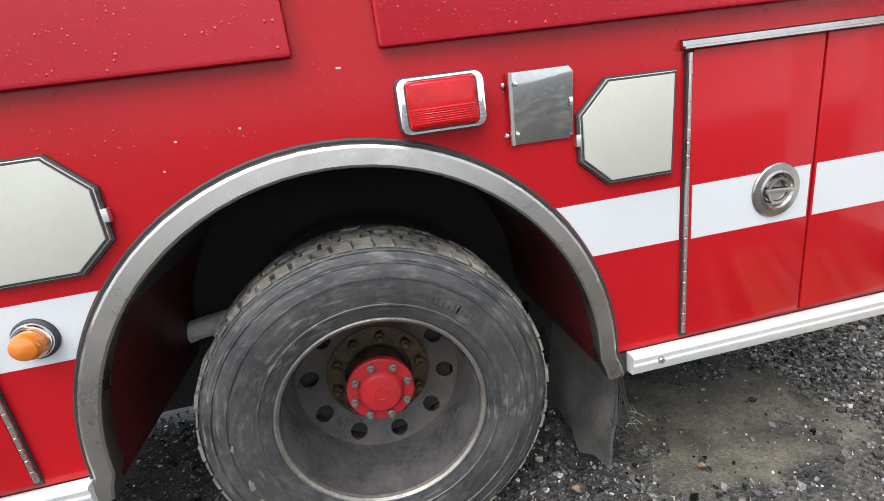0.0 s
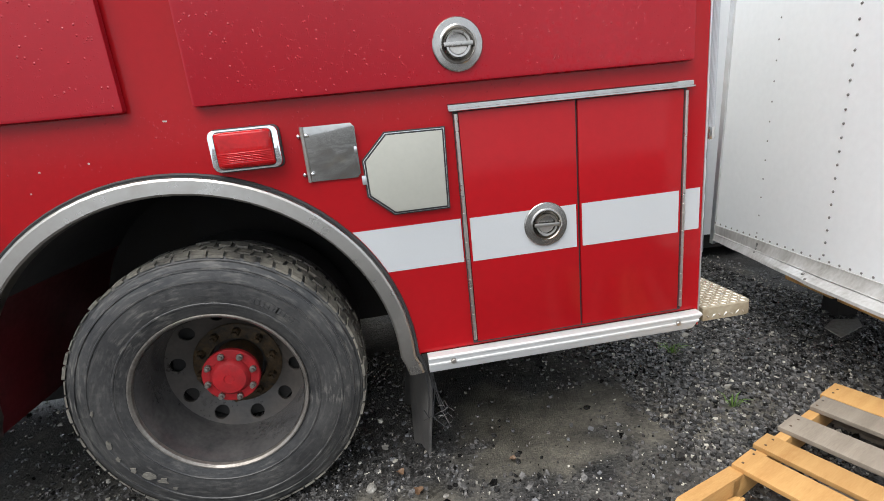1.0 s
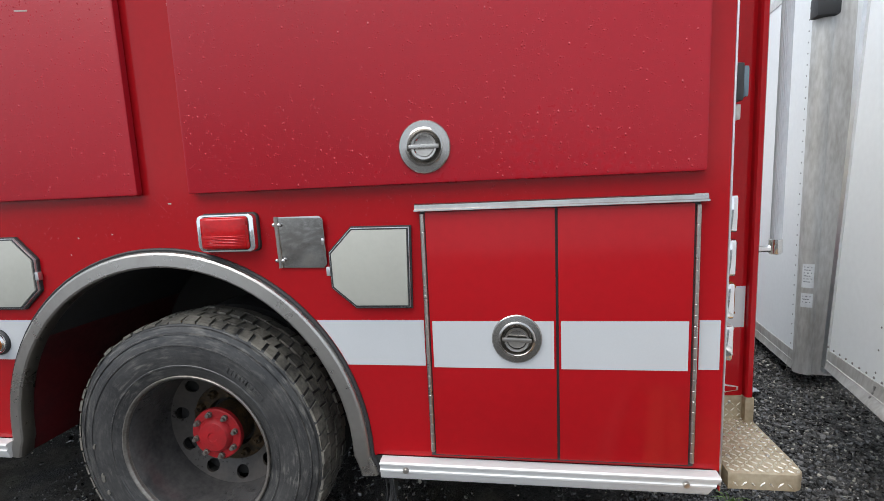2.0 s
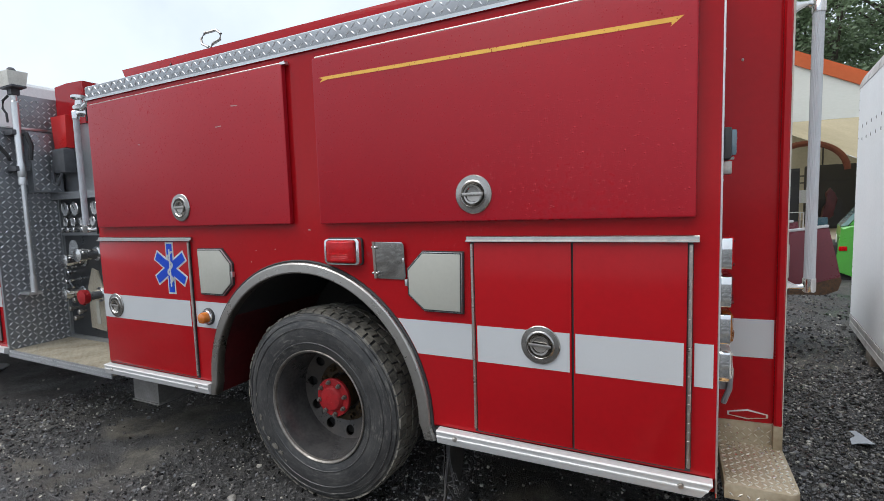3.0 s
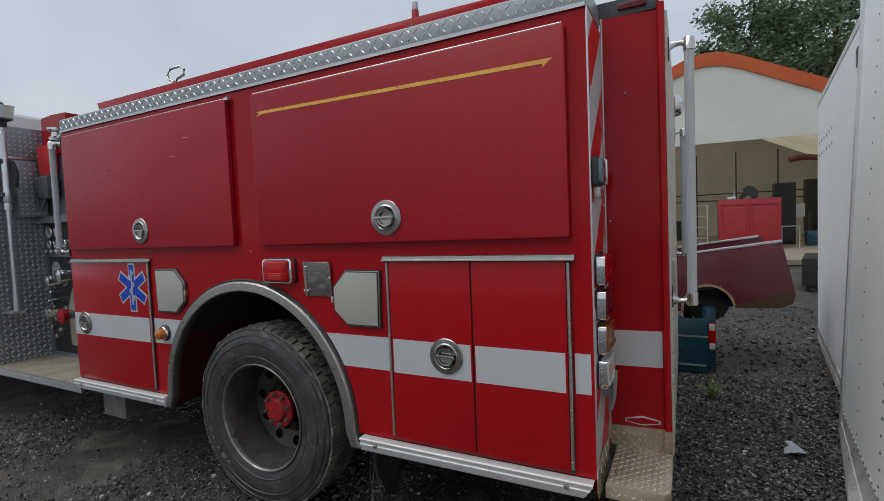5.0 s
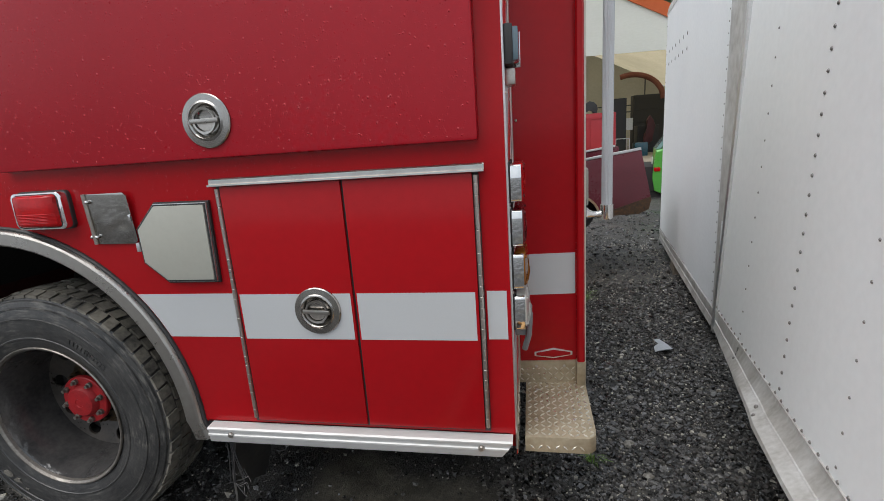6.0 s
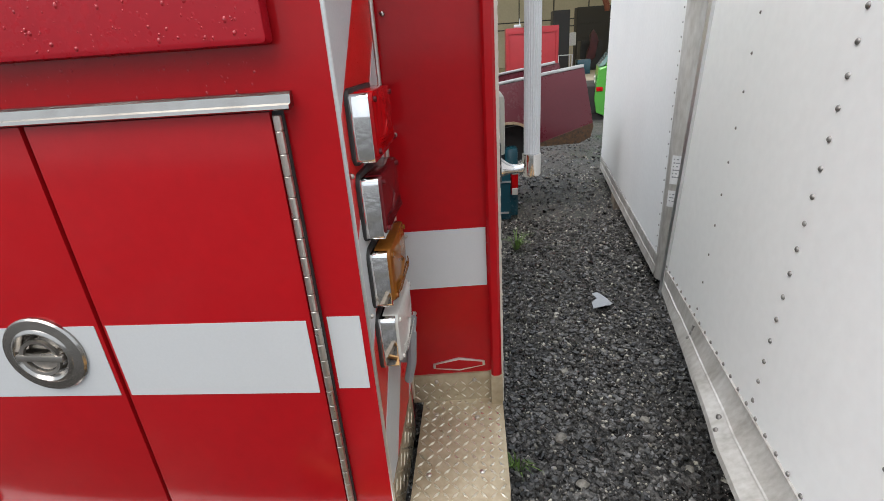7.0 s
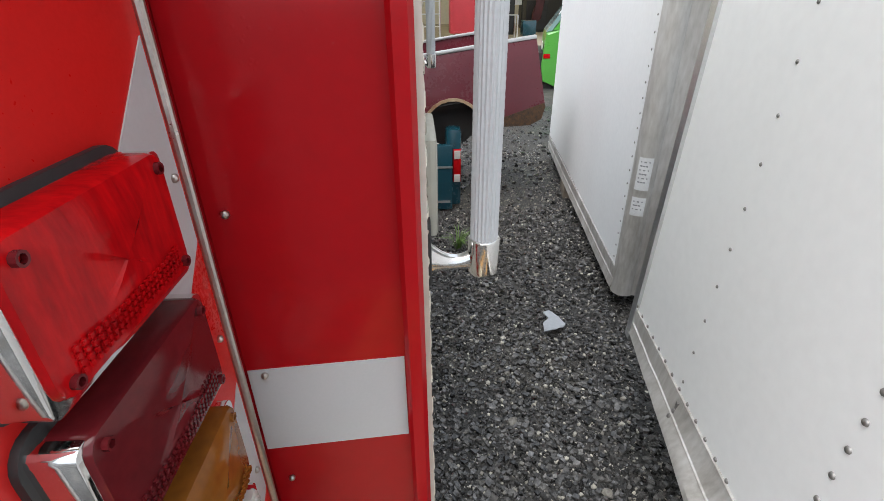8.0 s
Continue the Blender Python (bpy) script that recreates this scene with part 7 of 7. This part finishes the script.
def roof_z(x, drop=0.0):
    d = abs(x - PK)
    return 7.28 - (0.51 * d if d > 1.0 else 0.255 * d * d + 0.255) - drop + 0.0


bm = B()
xs = [PK - 8 + 16 * k / 32 for k in range(33)]
prism(bm, [(x, roof_z(x, 0.15)) for x in xs] + [(PK + 8, 2.0), (PK + 6.4, 2.0), (PK + 6.2, 3.93), (PK - 6.2, 4.08), (PK - 6.4, 2.0), (PK - 8, 2.0)], "y", TY, TY + 0.05)
part("gable", bm, TENT, tent, "white fabric gable above the opening")
bm = B()
prism(bm, [(x, roof_z(x, -0.02)) for x in xs] + [(x, roof_z(x, 0.42)) for x in xs[::-1]], "y", TY - 0.06, TY + 0.0)
part("gable_trim", bm, ORANGE, tent, "orange trim along the gable")
bm = B()
fr = [bm.verts.new((x, TY, roof_z(x, 0.03))) for x in xs]
bk = [bm.verts.new((x, TY + 13, roof_z(x, 0.03))) for x in xs]
for i in range(len(xs) - 1):
    bm.faces.new((fr[i], fr[i + 1], bk[i + 1], bk[i]))
part("tent_roof", bm, TENT_IN, tent, "thin tan-lined fabric roof", smooth=40)
for pts in (((PK - 8, TY + 13), (PK + 8, TY + 13)), ((PK - 8, TY), (PK - 8, TY + 13)), ((PK + 8, TY), (PK + 8, TY + 13))):
    bm = B()
    (xa, ya), (xb, yb) = pts
    n = 24
    lo = [bm.verts.new((xa + (xb - xa) * i / n, ya + (yb - ya) * i / n, 0.2)) for i in range(n + 1)]
    hi = [bm.verts.new((v.co.x, v.co.y, roof_z(v.co.x, 0.05))) for v in lo]
    for i in range(n):
        bm.faces.new((lo[i], lo[i + 1], hi[i + 1], hi[i]))
    part("tent_wall", bm, TENT_IN, tent, "thin tan fabric wall")
bm = B()
for yy in (TY + 12.7,):
    for x in np.arange(PK - 7.84, PK + 7.6, 1.95):
        tube(bm, [(x, yy, 0.3), (x, yy, 5.0)], 0.035, 6)
    for z in (2.35, 2.72):
        tube(bm, [(PK - 8, yy, z), (PK + 8, yy, z)], 0.035, 6)
for yy in (TY + 3, TY + 6, TY + 9, TY + 10.2, TY + 11.4):
    tube(bm, [(PK + 7.9 * math.cos(a), yy, 2.2 + 4.3 * math.sin(a) ** 0.9) for a in (math.pi * k / 20 for k in range(21))], 0.04, 6)
part("tent_frame", bm, DARK_PIPE, tent, "steel tube frame")
bm = B()
box(bm, PK - 9, PK + 9, TY - 4.0, TY + 13, 0.20, 0.325)
solo("tent_floor", bm, DIRT_FLOOR, "pale packed earth floor of the tent", "floor", kind="structure")

crate = thing("red_crate", "red painted crate with framed panels, in the tent", "crate")
bm = B()
box(bm, 3.22, 5.04, TY + 0.6, TY + 1.5, 0.52, 2.06, 0.01)
for x in (3.32, 4.87):
    box(bm, x, x + 0.1, TY + 0.7, TY + 0.8, 0.32, 0.5)
part("crate_body", bm, CABINET, crate)
for x0, x1 in ((3.26, 4.10), (4.15, 5.00)):
    bm = B()
    for a in ((x0, x1, 1.86, 1.92), (x0, x0 + 0.06, 0.59, 1.86), (x1 - 0.06, x1, 0.59, 1.86), (x0, x1, 0.53, 0.59)):
        box(bm, a[0], a[1], TY + 0.57, TY + 0.6, a[2], a[3])
    part("panel_frame", bm, CABINET, crate)
bm = B()
pts = [(3.84, 2.06), (3.90, 2.20), (4.02, 2.32), (3.98, 2.44), (4.12, 2.52), (4.28, 2.48), (4.39, 2.36), (4.42, 2.20), (4.38, 2.06), (4.28, 2.06), (4.22, 2.17), (4.10, 2.20), (4.00, 2.14), (3.94, 2.06)]
prism(bm, pts, "y", TY + 0.8, TY + 1.1, 0.02)
solo("fender_part", bm, BLACK, "black curved car fender lying on the red crate", "car part")
bm = B()
box(bm, 3.5, 3.75, TY + 0.8, TY + 1.0, 2.06, 2.17, 0.02)
tube(bm, [(3.7, TY + 0.9, 2.12), (3.72, TY + 0.9, 2.36)], 0.02, 6)
solo("metal_part", bm, ALU, "small bright metal parts on the crate", "car part")


def dark_cabinet(x0, x1, y, z1, label):
    c = thing("steel_cabinet", label, "cabinet", group="dark cabinets in the tent")
    bm = B()
    box(bm, x0, x1, y, y + 0.7, 0.32, z1, 0.02)
    part("cabinet_body", bm, BLACK, c)
    n = 4
    for k in range(n):
        bm = B()
        z = 0.42 + (z1 - 0.5) * k / n
        box(bm, x0 + 0.05, x1 - 0.05, y - 0.02, y, z, z + (z1 - 0.5) / n - 0.05)
        part("drawer_front", bm, BLACK, c)


dark_cabinet(5.20, 5.85, TY + 3.0, 2.65, "tall dark steel cabinet in the tent")
dark_cabinet(7.1, 10.2, TY + 8.0, 3.0, "wide dark steel shelving at the back of the tent")
dark_cabinet(6.6, 7.5, TY + 4.5, 1.5, "low dark steel cabinet in the tent")
dark_cabinet(1.7, 2.3, TY + 8.0, 1.3, "low dark steel cabinet at the back")


def frame_stand(name, x, y, w, h, mat, label, shelves):
    c = thing(name, label, "rack")
    for dx in (0, w):
        for dy in (0, 0.5):
            bm = B()
            tube(bm, [(x + dx, y + dy, 0.32), (x + dx, y + dy, 0.32 + h)], 0.022, 6)
            part("leg", bm, mat, c)
    for k in range(shelves):
        bm = B()
        z = 0.32 + h * (k + 1) / shelves
        box(bm, x, x + w, y, y + 0.5, z - 0.02, z)
        part("shelf", bm, mat, c)


frame_stand("wire_rack", 2.15, TY + 1.2, 0.75, 1.6, ALU, "light metal rack beside the red crate", 4)
frame_stand("work_stand", 5.1, TY + 1.0, 0.5, 0.75, ALU, "small white metal stand", 1)
frame_stand("workbench", 0.2, TY + 1.6, 1.5, 0.9, RUST, "rusty workbench in the tent", 2)
bm = B()
tube(bm, [(7.0 + 1.5 * math.cos(a), TY + 8.0, 2.75 + 1.25 * math.sin(a)) for a in (math.pi * 0.62 * k / 14 for k in range(15))], 0.13, 8)
for k in range(5):
    a = math.pi * (0.08 + 0.12 * k)
    lathe(bm, [(0.15, -0.02), (0.16, 0.0), (0.15, 0.02)], (7.0 + 1.5 * math.cos(a), TY + 8.0, 2.75 + 1.25 * math.sin(a)), 10, "z")
solo("red_duct", bm, FADED_RED, "faded red flexible duct hanging in the tent", "duct")
bm = B()
prism(bm, [(6.75, 0.75), (6.95, 0.70), (7.12, 0.85), (7.10, 1.15), (7.22, 1.45), (7.12, 1.72), (6.98, 1.90), (6.86, 1.70), (6.90, 1.35), (6.78, 1.10)], "y", TY + 3.9, TY + 4.1, 0.04)
solo("red_tarp", bm, RED_DARK, "dull red tarp bundle in the tent", "tarp")
bm = B()
box(bm, 6.0, 6.5, TY + 2.0, TY + 2.5, 0.32, 0.85, 0.03)
solo("blue_bin", bm, TEAL, "dark blue bin on the tent floor", "bin")
bm = B()
box(bm, 5.9, 6.3, TY + 4.0, TY + 4.05, 1.35, 1.85)
solo("pale_board", bm, LABEL, "pale board leaning in the tent", "board")
bm = B()
for dx in (0.0, 0.35):
    box(bm, dx - 0.03, dx + 0.03, 0.0, 0.06, 0.0, 0.45)
box(bm, -0.25, 0.6, -0.1, 0.5, 0.42, 0.62, 0.04)
lathe(bm, [(0.2, 0.0), (0.2, 0.12)], (0.2, 0.6, 0.25), 14)
tube(bm, [(-0.2, 0.0, 0.35), (-0.9, 0.05, 0.28)], 0.025, 6)
bmesh.ops.transform(bm, matrix=pose(5.15, 9.9, 0.06), verts=bm.verts)
solo("tow_dolly", bm, UNDER, "dark greasy machine parts on the ground", "machine part")


# ---- trees ----
def tree(x, y, z, h, crown, seed, leaves=9500, size=0.32):
    rng = random.Random(seed)
    t = thing("tree", "tall leafy green tree behind the yard", "tree", group="trees behind the yard")
    bm = B()
    lean = rng.uniform(-0.4, 0.4)
    trunk = [(x + lean * k / 6, y, z + h * 0.72 * k / 6) for k in range(7)]
    for k in range(6):
        r0, r1 = 0.028 * h * 0.6 * (1 - k / 7), 0.028 * h * 0.6 * (1 - (k + 1) / 7)
        a, b = Vector(trunk[k]), Vector(trunk[k + 1])
        ra = [bm.verts.new(a + Vector((r0 * math.cos(q), r0 * math.sin(q), 0))) for q in (math.pi * i / 4 for i in range(8))]
        rb = [bm.verts.new(b + Vector((r1 * math.cos(q), r1 * math.sin(q), 0))) for q in (math.pi * i / 4 for i in range(8))]
        for i in range(8):
            bm.faces.new((ra[i], ra[(i + 1) % 8], rb[(i + 1) % 8], rb[i]))
    tips = []
    for k in range(22):
        f = rng.uniform(0.30, 0.98)
        a = rng.uniform(0, 2 * math.pi)
        base = Vector((x + lean * f, y, z + h * 0.72 * f))
        reach = crown * rng.uniform(0.45, 1.0) * (1.15 - 0.55 * abs(f - 0.5))
        tip = base + Vector((math.cos(a) * reach, math.sin(a) * reach, h * rng.uniform(0.05, 0.26)))
        mid = base.lerp(tip, 0.5) + Vector((0, 0, 0.4))
        tube(bm, [base, mid, tip], 0.045 * h / 12, 5)
        tips += [tip, mid.lerp(tip, 0.5)]
    part("trunk", bm, BARK, t)
    verts, faces = [], []
    per = leaves // len(tips)
    for tip in tips:
        cr = crown * rng.uniform(0.20, 0.38)
        for k in range(per):
            d = Vector((rng.gauss(0, 1), rng.gauss(0, 1), rng.gauss(0, 0.65)))
            d = d.normalized() * cr * rng.random() ** 0.45
            c = tip + d
            a = Vector((rng.gauss(0, 1), rng.gauss(0, 1), rng.gauss(0, 0.5))).normalized()
            b = a.cross(Vector((rng.gauss(0, 1), rng.gauss(0, 1), rng.gauss(0, 1)))).normalized()
            s = size * rng.uniform(0.5, 1.2)
            i = len(verts)
            verts += [c - a * s * 0.5, c + b * s * 0.28, c + a * s * 0.5, c - b * s * 0.28]
            faces.append((i, i + 1, i + 2, i + 3))
    me = bpy.data.meshes.new("crown")
    me.from_pydata(verts, [], faces)
    me.materials.append(LEAF)
    ob = new("crown", me)
    ob.parent = t
    tagged(ob, kind="stuff")


for i, (x, y, h, cr) in enumerate(((6.4, 37, 18.5, 3.9), (10.2, 36, 17.0, 4.4), (14.6, 38, 17.5, 5.0), (19.0, 40, 17.0, 5.2), (25.5, 42, 18.0, 5.5),
                                   (2.0, 46, 14.6, 2.6), (7.4, 45, 18.5, 4.4), (11.4, 46, 18.5, 5.2), (33.0, 46, 18.0, 6.0), (17.0, 48, 19.0, 5.5))):
    tree(x, y, 0.3, h, cr, i + 1)
for i, (x, y, h, cr) in enumerate(((-52, 6, 8.5, 4.0), (-56, 12, 9.5, 4.4), (-50, 16, 8.0, 3.8), (-60, 2, 9, 4.0), (-55, 22, 9.0, 4.2))):
    tree(x, y, 0.0, h, cr, i + 40, 3000, 0.5)
